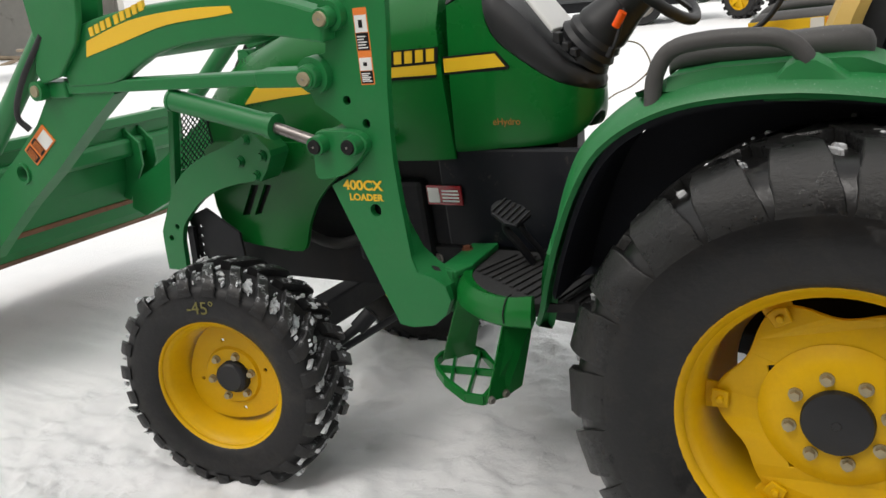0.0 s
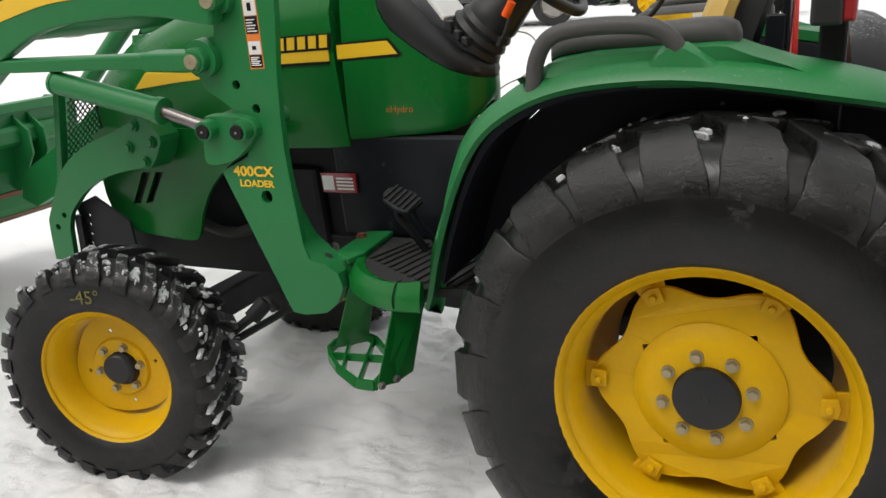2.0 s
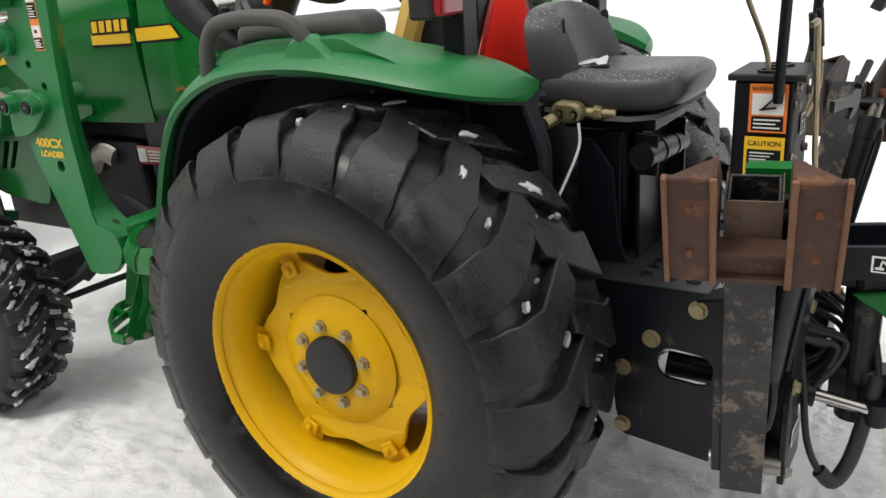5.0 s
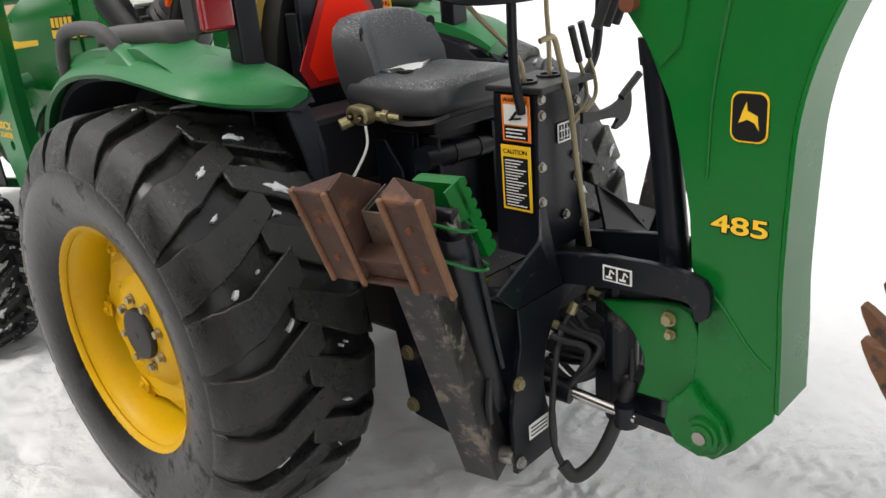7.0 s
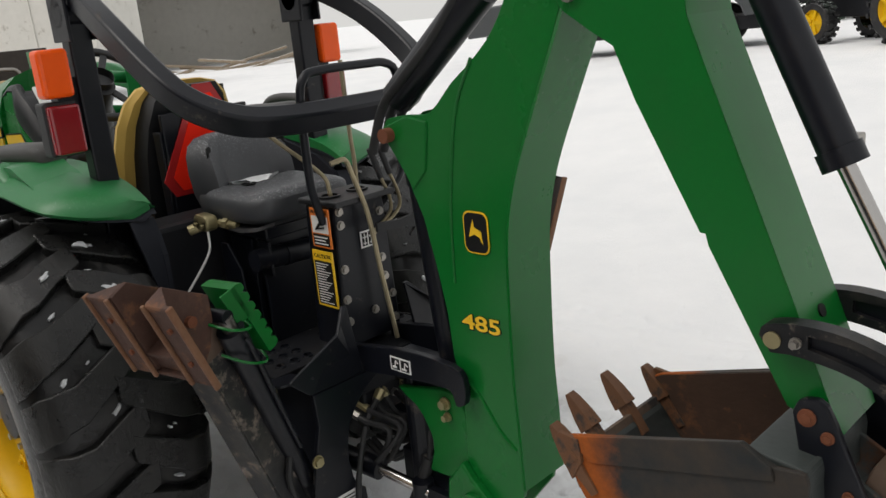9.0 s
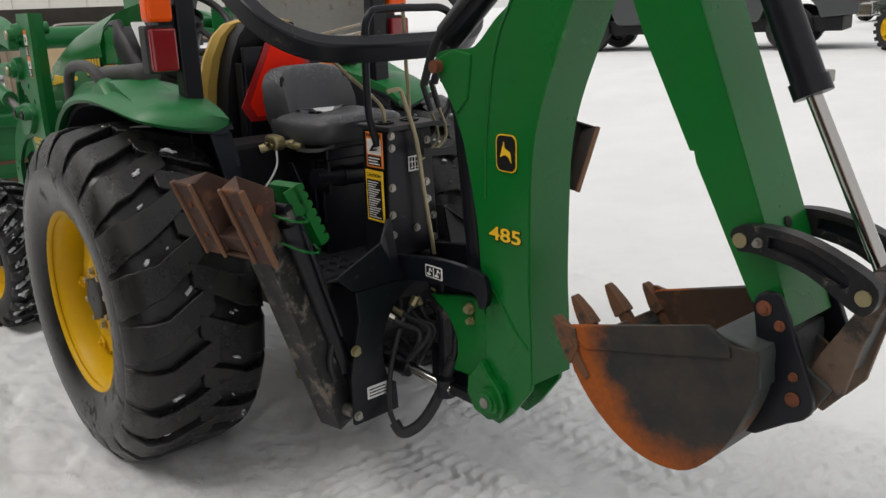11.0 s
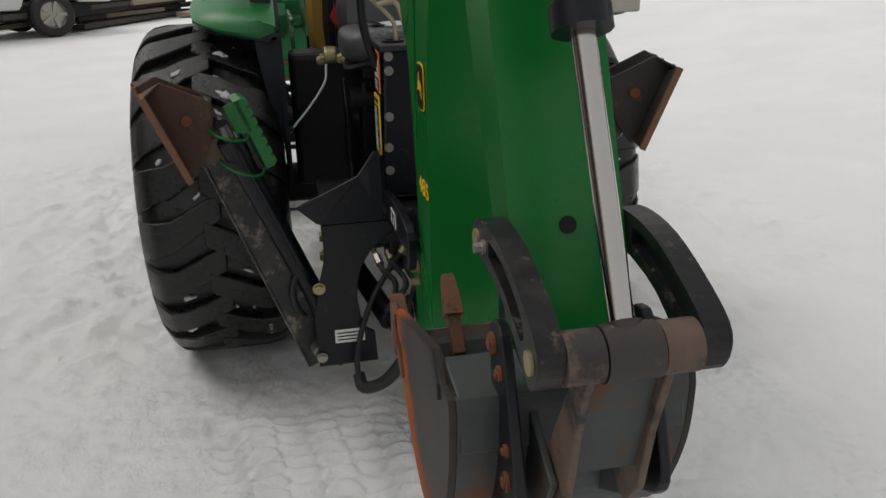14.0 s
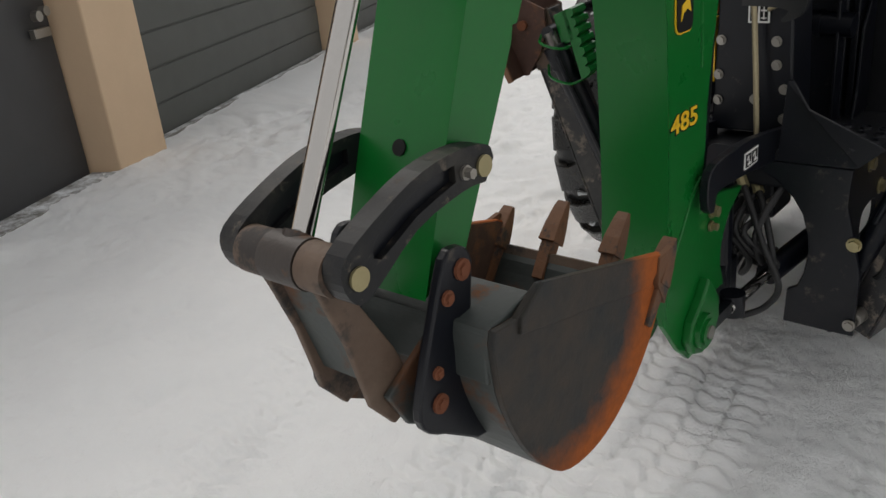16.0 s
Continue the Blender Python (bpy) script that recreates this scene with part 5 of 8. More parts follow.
    part("level_link", f(join(beam((-2.46, -0.61, 1.335), (-1.36, -0.61, 1.332), 0.04, 0.045, (0, 1, 0)), beam((-1.50, -0.61, 1.333), (-1.32, -0.61, 1.330), 0.048, 0.070, (0, 1, 0)), rod((-1.327, -0.634, 1.330), (-1.327, -0.586, 1.330), 0.035, 24), beam((-2.50, -0.61, 1.335), (-2.34, -0.61, 1.332), 0.055, 0.065, (0, 1, 0)))), GREEN_LOADER, loader, "green levelling link", bevel=0.006)
    part("lift_cylinder", f(join(rod((-1.885, -0.61, 1.28), (-1.50, -0.61, 1.19), 0.034, 20), rod((-1.885, -0.61, 1.28), (-1.875, -0.61, 1.2777), 0.037, 20), rod((-1.515, -0.61, 1.1935), (-1.49, -0.61, 1.188), 0.039, 20))), GREEN_LOADER, loader, "green lift cylinder barrel", smooth=True)
    part("cylinder_rod", f(rod((-1.50, -0.61, 1.19), (-1.34, -0.61, 1.140), 0.0165, 16)), ROD_DULL, loader, "chromed cylinder rod", smooth=True)
    part("tilt_cylinder", f(rod((-2.30, -0.61, 1.60), (-2.90, -0.61, 1.12), 0.04, 20)), GREEN_LOADER, loader, "green tilt cylinder", smooth=True)
    part("cylinder_hose", f(tube([(-2.36, -0.66, 1.52), (-2.50, -0.68, 1.38), (-2.60, -0.67, 1.26), (-2.58, -0.65, 1.20)], 0.011)), HOSE, loader, smooth=True)
    part("axle_plate", f(plate([(-2.20, 0.60), (-2.215, 0.80), (-2.12, 0.835), (-1.985, 0.75), (-1.985, 0.62)], -0.372, -0.362, [ring(-2.185 + 0.006 * q, 0.66 + 0.035 * q, 0.008, 8) for q in range(4)])), DARK, loader, "black axle support plate with small holes", bevel=0.003)
    part("bracket_brace", f(beam((-2.2, -0.40, 0.62), (-2.2, -0.20, 0.55), 0.06, 0.04)), GREEN_LOADER, loader, bevel=0.004)
    part("mast_brace", f(beam((-1.15, -0.46, 0.62), (-1.1, -0.20, 0.58), 0.18, 0.04)), GREEN_LOADER, loader, bevel=0.004)
    # safety label on the mast
    def slanted(u0, u1, z0, z1):
        return [(-1.186 + 0.044 * u + 0.0815 * (z - 1.295), z) for u, z in ((u0, z0), (u1, z0), (u1, z1), (u0, z1))]
    lab = part("mast_label", f(plate(slanted(0, 1, 1.293, 1.497), -0.579, -0.575)), ORANGE_DECAL, loader, "orange, white and black safety label")
    for z0, z1, mt in ((1.433, 1.478, WHITE_DECAL), (1.386, 1.431, BLACK_DECAL), (1.332, 1.366, WHITE_DECAL), (1.297, 1.330, BLACK_DECAL)):
        part("label_block", f(plate(slanted(0.07, 0.93, z0, z1), -0.5805, -0.5785)), mt, lab)
        if mt is BLACK_DECAL:
            for k in range(5):
                z = z0 + 0.005 + k * (z1 - z0 - 0.008) / 5
                part("label_line", f(plate(slanted(0.15, (0.85, 0.7, 0.8, 0.6, 0.75)[k], z, z + 0.003), -0.5815, -0.5800)), WHITE_DECAL, lab)
        else:
            part("label_mark", f(plate(slanted(0.35, 0.62, z0 + 0.012, z1 - 0.012), -0.5815, -0.5800)), BLACK_DECAL, lab)


def rounded_at(cx, cz, w, h, deg):
    c, s = math.cos(radians(deg)), math.sin(radians(deg))
    return [(cx + x * c - z * s, cz + x * s + z * c) for x, z in rounded(w, h, h * 0.45, 3)]


def forearm(s):
    f = (lambda b: b) if s < 0 else mirror_y
    arm = part("arm_forearm", f(plate([(-2.726, 1.312), (-2.347, 1.325), (-2.504, 1.221), (-2.777, 1.028), (-3.008, 0.881), (-3.233, 0.72), (-3.35, 0.63), (-3.60, 0.52), (-3.70, 0.56), (-3.66, 0.70), (-3.40, 0.83), (-3.165, 0.975), (-2.996, 1.087), (-2.825, 1.208)], -0.545, -0.495, [ring(-2.983, 1.013, 0.040, 20)])), GREEN_LOADER, loader, "green lower lift arm", bevel=0.006)
    part("arm_flange", f(loft([[(x, -0.552, z), (x + 0.006, -0.552, z - 0.009), (x + 0.006, -0.488, z - 0.009), (x, -0.488, z)] for x, z in ((-2.35, 1.322), (-2.504, 1.221), (-2.777, 1.028), (-3.008, 0.881), (-3.233, 0.72), (-3.35, 0.63))])), GREEN_LOADER, arm, "green weld flange along the arm")
    part("cross_tube_end", f(placed(lathe([(0.032, -0.53), (0.032, -0.553), (0.042, -0.553), (0.044, -0.545)], 24), Matrix.Translation((-2.983, 0, 1.013)))), GREEN_LOADER, arm, smooth=True)
    part("link_pin", f(join(rod((-2.71, -0.60, 1.338), (-2.71, -0.50, 1.338), 0.036, 24))), GREEN_LOADER, arm, smooth=True)
    part("pin_collar", f(placed(lathe([(0.011, -0.606), (0.020, -0.607), (0.022, -0.60), (0.022, -0.595)], 20), Matrix.Translation((-2.71, 0, 1.338)))), ROD, arm, smooth=True)

    def strip(u0, u1, v0, v1):
        return [(-2.793 + 0.058 * u - 0.144 * v, 1.208 - 0.061 * u - 0.099 * v) for u, v in ((u0, v0), (u1, v0), (u1, v1), (u0, v1))]
    lab = part("forearm_label", f(plate(strip(0, 1, 0, 1), -0.549, -0.543)), ORANGE_DECAL, arm, "orange, white and black safety label")
    part("label_panel", f(plate(strip(0.22, 0.94, 0.05, 0.42), -0.551, -0.548)), WHITE_DECAL, lab)
    part("label_panel", f(plate(strip(0.08, 0.92, 0.46, 0.66), -0.551, -0.548)), BLACK_DECAL, lab)
    part("label_panel", f(plate(strip(0.12, 0.92, 0.74, 0.96), -0.551, -0.548)), BLACK_DECAL, lab)
    for k in range(3):
        part("label_line", f(plate(strip(0.2, 0.8, 0.49 + 0.055 * k, 0.51 + 0.055 * k), -0.552, -0.550)), ORANGE_DECAL, lab)
        part("label_line", f(plate(strip(0.2, 0.8, 0.78 + 0.06 * k, 0.80 + 0.06 * k), -0.552, -0.550)), ORANGE_DECAL, lab)


def loader_mast(s):
    """Mast post: outer plate, the flank folded in behind its rear edge, and the bracket tying it to the platform."""
    f = (lambda b: b) if s < 0 else mirror_y
    edge = [(-1.203, 1.60), (-1.214, 1.45), (-1.231, 1.30), (-1.238, 1.164), (-1.238, 1.08), (-1.232, 0.995), (-1.222, 0.891), (-1.212, 0.790), (-1.195, 0.742), (-1.14, 0.729), (-1.100, 0.705), (-1.086, 0.661)]
    face = edge + [(-1.107, 0.612), (-1.155, 0.573), (-1.231, 0.558), (-1.279, 0.563), (-1.296, 0.60), (-1.478, 1.005), (-1.371, 1.055), (-1.364, 1.161), (-1.429, 1.214), (-1.498, 1.256), (-1.533, 1.34), (-1.511, 1.388), (-1.437, 1.41), (-1.418, 1.537), (-1.394, 1.60)]
    holes = [ring(-1.380, 1.267, 0.014), ring(-1.319, 1.197, 0.014), ring(-1.322, 0.932, 0.020)]
    m = part("mast", f(plate(face, -0.508, -0.484, holes)), GREEN_LOADER, loader, "green loader mast plate", bevel=0.006)
    inner = [(-1.275, 1.60), (-1.280, 1.45), (-1.288, 1.30), (-1.290, 1.164), (-1.286, 1.06), (-1.280, 0.98), (-1.255, 0.875), (-1.216, 0.800), (-1.165, 0.757), (-1.125, 0.735), (-1.100, 0.700), (-1.100, 0.655)]
    part("mast_flank", f(loft([[(a, -0.502, b), (c, -0.425, d), (c - 0.012, -0.425, d - 0.006), (a - 0.014, -0.496, b - 0.008)] for (a, b), (c, d) in zip(edge, inner)])), GREEN_LOADER, m, smooth=True)
    # Black strip laid on the flank; its colour gives the slot's shade.
    slot = loft([[(-1.172 + 0.045 * t, -0.462 - 0.010 * t + o, 0.752 - 0.048 * t), (-1.152 + 0.045 * t, -0.455 - 0.010 * t + o, 0.747 - 0.048 * t)] for t in (0.0, 1.0) for o in (0.0,)], closed=False, caps=False)
    slot_ob = part("mast_slot", f(slot), BLACK_DECAL, m, "black strip standing in for a slot in the flank")
    slot_ob.modifiers.new("depth", "SOLIDIFY").thickness = 0.012
    # Black discs behind the mast holes give them their dark depth.
    for x, z in ((-1.322, 0.932), (-1.380, 1.267), (-1.319, 1.197)):
        part("hole_shade", f(rod((x, -0.482, z), (x, -0.470, z), 0.026, 16)), BLACK_DECAL, m)
    foot = part("mast_foot", f(loft([[(-1.17, -0.20, z), (-1.075, -0.19, z + 0.004), (-1.062, -0.40, z), (-1.095, -0.455, z - 0.01), (-1.155, -0.43, z)] for z in (0.722, 0.745)])), GREEN_LOADER, loader, "green bracket tying the mast to the platform", bevel=0.006)
    part("foot_web", f(loft([[(-1.165, -0.43, z), (-1.105, -0.46, z), (-1.09, -0.44, z), (-1.15, -0.40, z)] for z in (0.60, 0.735)])), GREEN_LOADER, foot, bevel=0.004)
    part("foot_bolt", f(hexbolt((-1.15, -0.27, 0.745), (0, 0, 1), 0.014, 0.012)), RUST_BOLT, foot)


def front_bracket(s):
    """Hooked frame bracket bolted over the engine shield, and the post of the front guard behind it."""
    f = (lambda b: b) if s < 0 else mirror_y
    top = arc_pts([(-2.361, 0.914), (-2.317, 0.964), (-2.254, 1.011), (-2.171, 1.053), (-2.049, 1.094), (-1.955, 1.131)], 2) + [(-1.913, 1.141), (-1.846, 1.078), (-1.844, 1.064), (-1.872, 1.014), (-1.903, 0.976)]
    low = arc_pts([(-1.969, 0.966), (-2.049, 0.951), (-2.13, 0.927), (-2.212, 0.887), (-2.278, 0.834), (-2.328, 0.782), (-2.349, 0.723)], 2) + [(-2.357, 0.60), (-2.457, 0.60), (-2.457, 0.681), (-2.453, 0.756), (-2.405, 0.841)]
    b = part("front_bracket", f(plate(top + low, -0.372, -0.350, [ring(-2.365, 0.779, 0.011, 10), ring(-2.409, 0.731, 0.013, 6)])), GREEN_LOADER, loader, "green front frame bracket", bevel=0.005)
    for x, z in ((-1.943, 1.119), (-1.981, 1.042), (-1.876, 1.062), (-1.915, 0.991)):
        part("bracket_bolt", f(join(rod((x, -0.372, z), (x, -0.376, z), 0.022, 16), hexbolt((x, -0.376, z), (0, -1, 0), 0.014, 0.013))), GREEN_LOADER, b)
    part("bracket_flange", f(plate([(-1.913, 1.141), (-1.846, 1.078), (-1.844, 1.064), (-1.872, 1.014), (-1.903, 0.976), (-1.893, 0.972), (-1.860, 1.012), (-1.832, 1.064), (-1.834, 1.084), (-1.905, 1.150)], -0.376, -0.28)), GREEN_LOADER, b, bevel=0.002)
    part("bracket_rib", f(beam((-2.325, -0.345, 0.60), (-2.320, -0.345, 0.775), 0.016, 0.03)), DARK, b)
    part("guard_post", f(beam((-2.416, -0.300, 0.90), (-2.345, -0.300, 1.24), 0.028, 0.034, (0, 1, 0))), GREEN_LOADER, loader, "green post of the front guard", bevel=0.003)


forearm(-1)
forearm(1)
front_bracket(-1)
front_bracket(1)


def guard_at(u, v):
    """A point on the front guard: u metres across from its middle, v metres up from its foot."""
    return Vector((-2.388 + 0.255 * v, u, 0.972 + 0.97 * v))


strands = []
for k in range(-9, 27):
    for way in (-1, 1):
        a, b = -0.285 + 0.0225 * k, -0.285 + 0.0225 * k + 0.21
        t0, t1 = max(0.0, (-0.285 - a) / (b - a)), min(1.0, (0.285 - a) / (b - a))
        if t1 - t0 > 0.05:
            p, q = guard_at(way * (a + (b - a) * t0), 0.245 * t0), guard_at(way * (a + (b - a) * t1), 0.245 * t1)
            strands.append(beam(p, q, 0.0042, 0.0035))
part("guard_mesh", join(*strands), GREEN_DARK, loader, "dark green expanded-metal guard mesh")
part("guard_bar", join(beam(guard_at(-0.29, 0.25), guard_at(0.29, 0.25), 0.02, 0.02), beam(guard_at(-0.29, 0.0), guard_at(0.29, 0.0), 0.02, 0.02)), GREEN_LOADER, loader, "green cross bars of the front guard", bevel=0.002)
loader_mast(-1)
loader_mast(1)
plan = LOADER
loader_side(-1)
loader_side(1)
text_mesh("model_lettering", "400CX", 0.042, YELLOW_DECAL, loader, facing((-1.250, -0.5805, 1.008), (0, -1, 0)) @ Matrix.Diagonal((1.18, 1, 1, 1)), "yellow model lettering", bold=0.0012)
text_mesh("model_lettering", "LOADER", 0.029, YELLOW_DECAL, loader, facing((-1.246, -0.5805, 0.973), (0, -1, 0)) @ Matrix.Diagonal((1.12, 1, 1, 1)), "yellow model lettering", bold=0.0008)
part("torque_tube", join(rod((-2.28, -0.57, 1.45), (-2.28, 0.57, 1.45), 0.06, 20)), GREEN_LOADER, loader, "green cross tube between the arms", smooth=True)


def loader_bucket():
    shell = [(-2.50, 1.21), (-2.51, 1.09), (-2.55, 0.87), (-2.615, 0.735), (-2.655, 0.65), (-2.70, 0.595), (-2.78, 0.57), (-3.05, 0.55), (-3.45, 0.53)]
    inner = [(x - 0.012 * (1 if i < 6 else 0), z + (0.012 if i >= 4 else 0)) for i, (x, z) in enumerate(shell)]
    b = part("bucket_shell", plate(shell + inner[::-1], -0.98, 0.98), GREEN_LOADER, loader, "green loader bucket shell", bevel=0.002)
    for y in (-0.985, 0.965):
        part("bucket_side", plate(shell + [(-3.38, 0.80), (-2.72, 1.21)], y, y + 0.02), GREEN_LOADER, b, bevel=0.003)
    part("cutting_edge", plate([(-3.1, 0.532), (-3.1, 0.546), (-3.52, 0.526), (-3.52, 0.512)], -0.99, 0.99), RUST, b, "worn rusty cutting edge")
    part("wear_strip", plate([(-2.628, 0.722), (-2.604, 0.722), (-2.600, 0.748), (-2.615, 0.752)], -0.98, 0.98), RUST_EDGE, b, "worn rusty rub bar", bevel=0.004)
    part("skid_band", plate([(-2.700, 0.612), (-2.690, 0.600), (-2.775, 0.556), (-3.02, 0.538), (-3.02, 0.547), (-2.78, 0.566)], -0.975, 0.975), RUST_EDGE, b, "bare scraped skid band under the bucket")
    part("top_rail", box(-2.56, -2.48, -0.98, 0.98, 1.17, 1.22), GREEN_LOADER, b, bevel=0.006)
    part("back_rail", plate([(-2.55, 0.995), (-2.475, 1.005), (-2.455, 1.025), (-2.455, 1.085), (-2.475, 1.105), (-2.53, 1.11)], -0.9, 0.9), GREEN_LOADER, b, bevel=0.004)
    for y in (-0.60, 0.60):
        for o in (-0.05, 0.05):
            part("bucket_bracket", plate([(-2.50, 1.16), (-2.40, 1.08), (-2.40, 0.96), (-2.55, 0.75), (-2.62, 0.77)], y + o - 0.008, y + o + 0.008), GREEN_LOADER, b, bevel=0.003)


plan = LOADER_BUCKET
loader_bucket()


# ---- backhoe ----
plan = REAR
backhoe = thing("backhoe", (1.2, 0, 0.28), "green and black backhoe with rusty digging bucket, folded for transport", "backhoe")


def sides(name, poly, y0, y1, material, label="", bevel=0.003, holes=()):
    part(name, plate(poly, -y1, -y0, holes), material, backhoe, label, bevel=bevel)
    part(name, mirror_y(plate(poly, -y1, -y0, holes)), material, backhoe, label, bevel=bevel)


def boom():
    front = [(1.255, 0.40), (1.262, 0.47), (1.298, 0.54), (1.305, 0.62), (1.306, 0.70), (1.308, 0.757), (1.286, 0.841), (1.277, 0.962), (1.255, 1.078), (1.223, 1.209), (1.165, 1.337), (1.118, 1.40)]
    crown = arc_pts([(1.107, 1.435), (1.13, 1.458), (1.20, 1.468), (1.28, 1.476), (1.36, 1.545), (1.43, 1.595), (1.50, 1.66), (1.56, 1.76), (1.62, 1.90), (1.66, 2.02)], 3)
    rear = arc_pts([(1.80, 1.98), (1.73, 1.80), (1.665, 1.645), (1.60, 1.50), (1.53, 1.335), (1.497, 1.20), (1.488, 1.05), (1.484, 0.833), (1.490, 0.70), (1.494, 0.523)], 3)
    foot = [(1.49, 0.500), (1.41, 0.396), (1.355, 0.346), (1.305, 0.350), (1.268, 0.374)]
    sides("boom_side", front + crown + rear + foot, 0.054, 0.068, GREEN, "green boom side plate", bevel=0.002)
    rf = smooth_path([(1.80, 0, 1.98), (1.73, 0, 1.80), (1.665, 0, 1.645), (1.60, 0, 1.50), (1.53, 0, 1.335), (1.497, 0, 1.20), (1.488, 0, 1.05), (1.484, 0, 0.833), (1.490, 0, 0.70), (1.494, 0, 0.53)], 4)
    part("boom_back_plate", loft([[(p.x - 0.010, -0.0535, p.z), (p.x + 0.004, -0.074, p.z), (p.x + 0.014, -0.077, p.z), (p.x + 0.014, 0.083, p.z), (p.x + 0.004, 0.081, p.z), (p.x - 0.010, 0.0535, p.z)] for p in rf]), GREEN, backhoe, "green boom rear plate", smooth=True)
    ff = smooth_path([(1.66, 0, 2.02), (1.56, 0, 1.76), (1.50, 0, 1.66), (1.36, 0, 1.545), (1.30, 0, 1.45), (1.29, 0, 1.25), (1.31, 0, 1.0), (1.325, 0, 0.80), (1.33, 0, 0.72)], 4)
    part("boom_front_plate", loft([[(p.x + 0.012, -0.0535, p.z), (p.x + 0.024, -0.0535, p.z), (p.x + 0.024, 0.0535, p.z), (p.x + 0.012, 0.0535, p.z)] for p in ff]), GREEN, backhoe, smooth=True)
    rib = smooth_path([(1.43, 0, 1.60), (1.375, 0, 1.50), (1.345, 0, 1.38), (1.322, 0, 1.22), (1.315, 0, 1.05)], 4)
    for s in (-1, 1):
        part("boom_seam", tube([(p.x, s * 0.069, p.z) for p in rib], 0.004, 6, 0), GREEN, backhoe, smooth=True)
        part("boom_seam", tube([(1.31, s * 0.069, 0.80), (1.36, s * 0.069, 0.76), (1.43, s * 0.069, 0.67), (1.48, s * 0.069, 0.63)], 0.004, 6), GREEN, backhoe, smooth=True)
        part("boom_ear", plate([(1.107, 1.435), (1.20, 1.467), (1.27, 1.455), (1.25, 1.33), (1.20, 1.28), (1.165, 1.337), (1.118, 1.40)], s * 0.069 - 0.005, s * 0.069 + 0.005), GREEN, backhoe, bevel=0.004)
        part("pivot_pin", rod((1.135, s * 0.06, 1.418), (1.135, s * 0.10, 1.418), 0.019, 16), RUST_BOLT, backhoe, "rust-stained pivot pin", smooth=True)
        part("foot_boss", join(rod((1.340, s * 0.05, 0.427), (1.340, s * 0.108, 0.427), 0.044, 28), rod((1.340, s * 0.10, 0.427), (1.340, s * 0.114, 0.427), 0.032, 28)), GREEN, backhoe, "green pivot boss with raised rings", smooth=True)
        part("foot_pin", rod((1.340, s * 0.10, 0.427), (1.340, s * 0.119, 0.427), 0.017, 18), STEEL, backhoe, smooth=True)
        part("boom_gusset", plate([(1.300, 0.548), (1.243, 0.478), (1.236, 0.422), (1.268, 0.374), (1.33, 0.358), (1.375, 0.376), (1.400, 0.418), (1.385, 0.465), (1.335, 0.505)], s * 0.080 - 0.014, s * 0.080 + 0.014), GREEN, backhoe, bevel=0.006)
        part("swing_plate", plate(arc_pts([(1.035, 0.690), (1.12, 0.706), (1.217, 0.724), (1.28, 0.715), (1.305, 0.66)], 3) + [(1.305, 0.50), (1.25, 0.46), (1.137, 0.455)] + arc_pts([(1.160, 0.52), (1.156, 0.575), (1.115, 0.640), (1.06, 0.672)], 3), s * 0.05 - 0.01, s * 0.05 + 0.01), GREEN, backhoe, bevel=0.004)
        part("plate_bolt", hexbolt((1.23, s * 0.062, 0.69), (0, s, 0), 0.014, 0.02), BRASS, backhoe)
        part("plate_bolt", hexbolt((1.235, s * 0.062, 0.652), (0, s, 0), 0.010, 0.02), BRASS, backhoe)
        # leaping-animal maker's mark, kept to a plain blazon
        part("maker_badge", placed(plate(rounded(0.080, 0.105, 0.02, 4), -0.002, 0.0), Matrix.Translation((1.405, s * 0.070 + (0.001 if s > 0 else 0), 1.191))), YELLOW_DECAL, backhoe, "black and yellow maker's badge")
        part("badge_field", placed(plate(rounded(0.072, 0.097, 0.018, 4), -0.002, 0.0), Matrix.Translation((1.405, s * 0.0715 + (0.002 if s > 0 else 0), 1.191))), BLACK_DECAL, backhoe)
        part("badge_mark", placed(plate([(-0.022, -0.012), (-0.004, -0.004), (0.012, -0.010), (0.022, -0.026), (0.018, 0.004), (-0.004, 0.014), (-0.006, 0.032), (-0.014, 0.012)], -0.002, 0.0), Matrix.Translation((1.405, s * 0.073 + (0.003 if s > 0 else 0), 1.191))), YELLOW_DECAL, backhoe)
        text_mesh("lettering_outline", "485", 0.066, BLACK_DECAL, backhoe, facing((1.395, s * 0.0690, 0.951), (0, s, 0)) @ Matrix.Diagonal((1.28, 0.82, 1, 1)), bold=0.0036)
        text_mesh("model_lettering", "485", 0.066, YELLOW_DECAL, backhoe, facing((1.395, s * 0.0698, 0.952), (0, s, 0)) @ Matrix.Diagonal((1.28, 0.82, 1, 1)), "yellow model number", bold=0.0012)
    cyl = part("boom_cylinder", join(rod((1.222, 0, 0.70), (1.152, 0, 1.33), 0.036, 24), rod((1.158, 0, 1.28), (1.151, 0, 1.34), 0.041, 24)), BLACK, backhoe, "black boom cylinder between the side plates", smooth=True)
    part("cylinder_rod", rod((1.152, 0, 1.33), (1.138, 0, 1.418), 0.02, 16), CHROME, cyl, smooth=True)


boom()


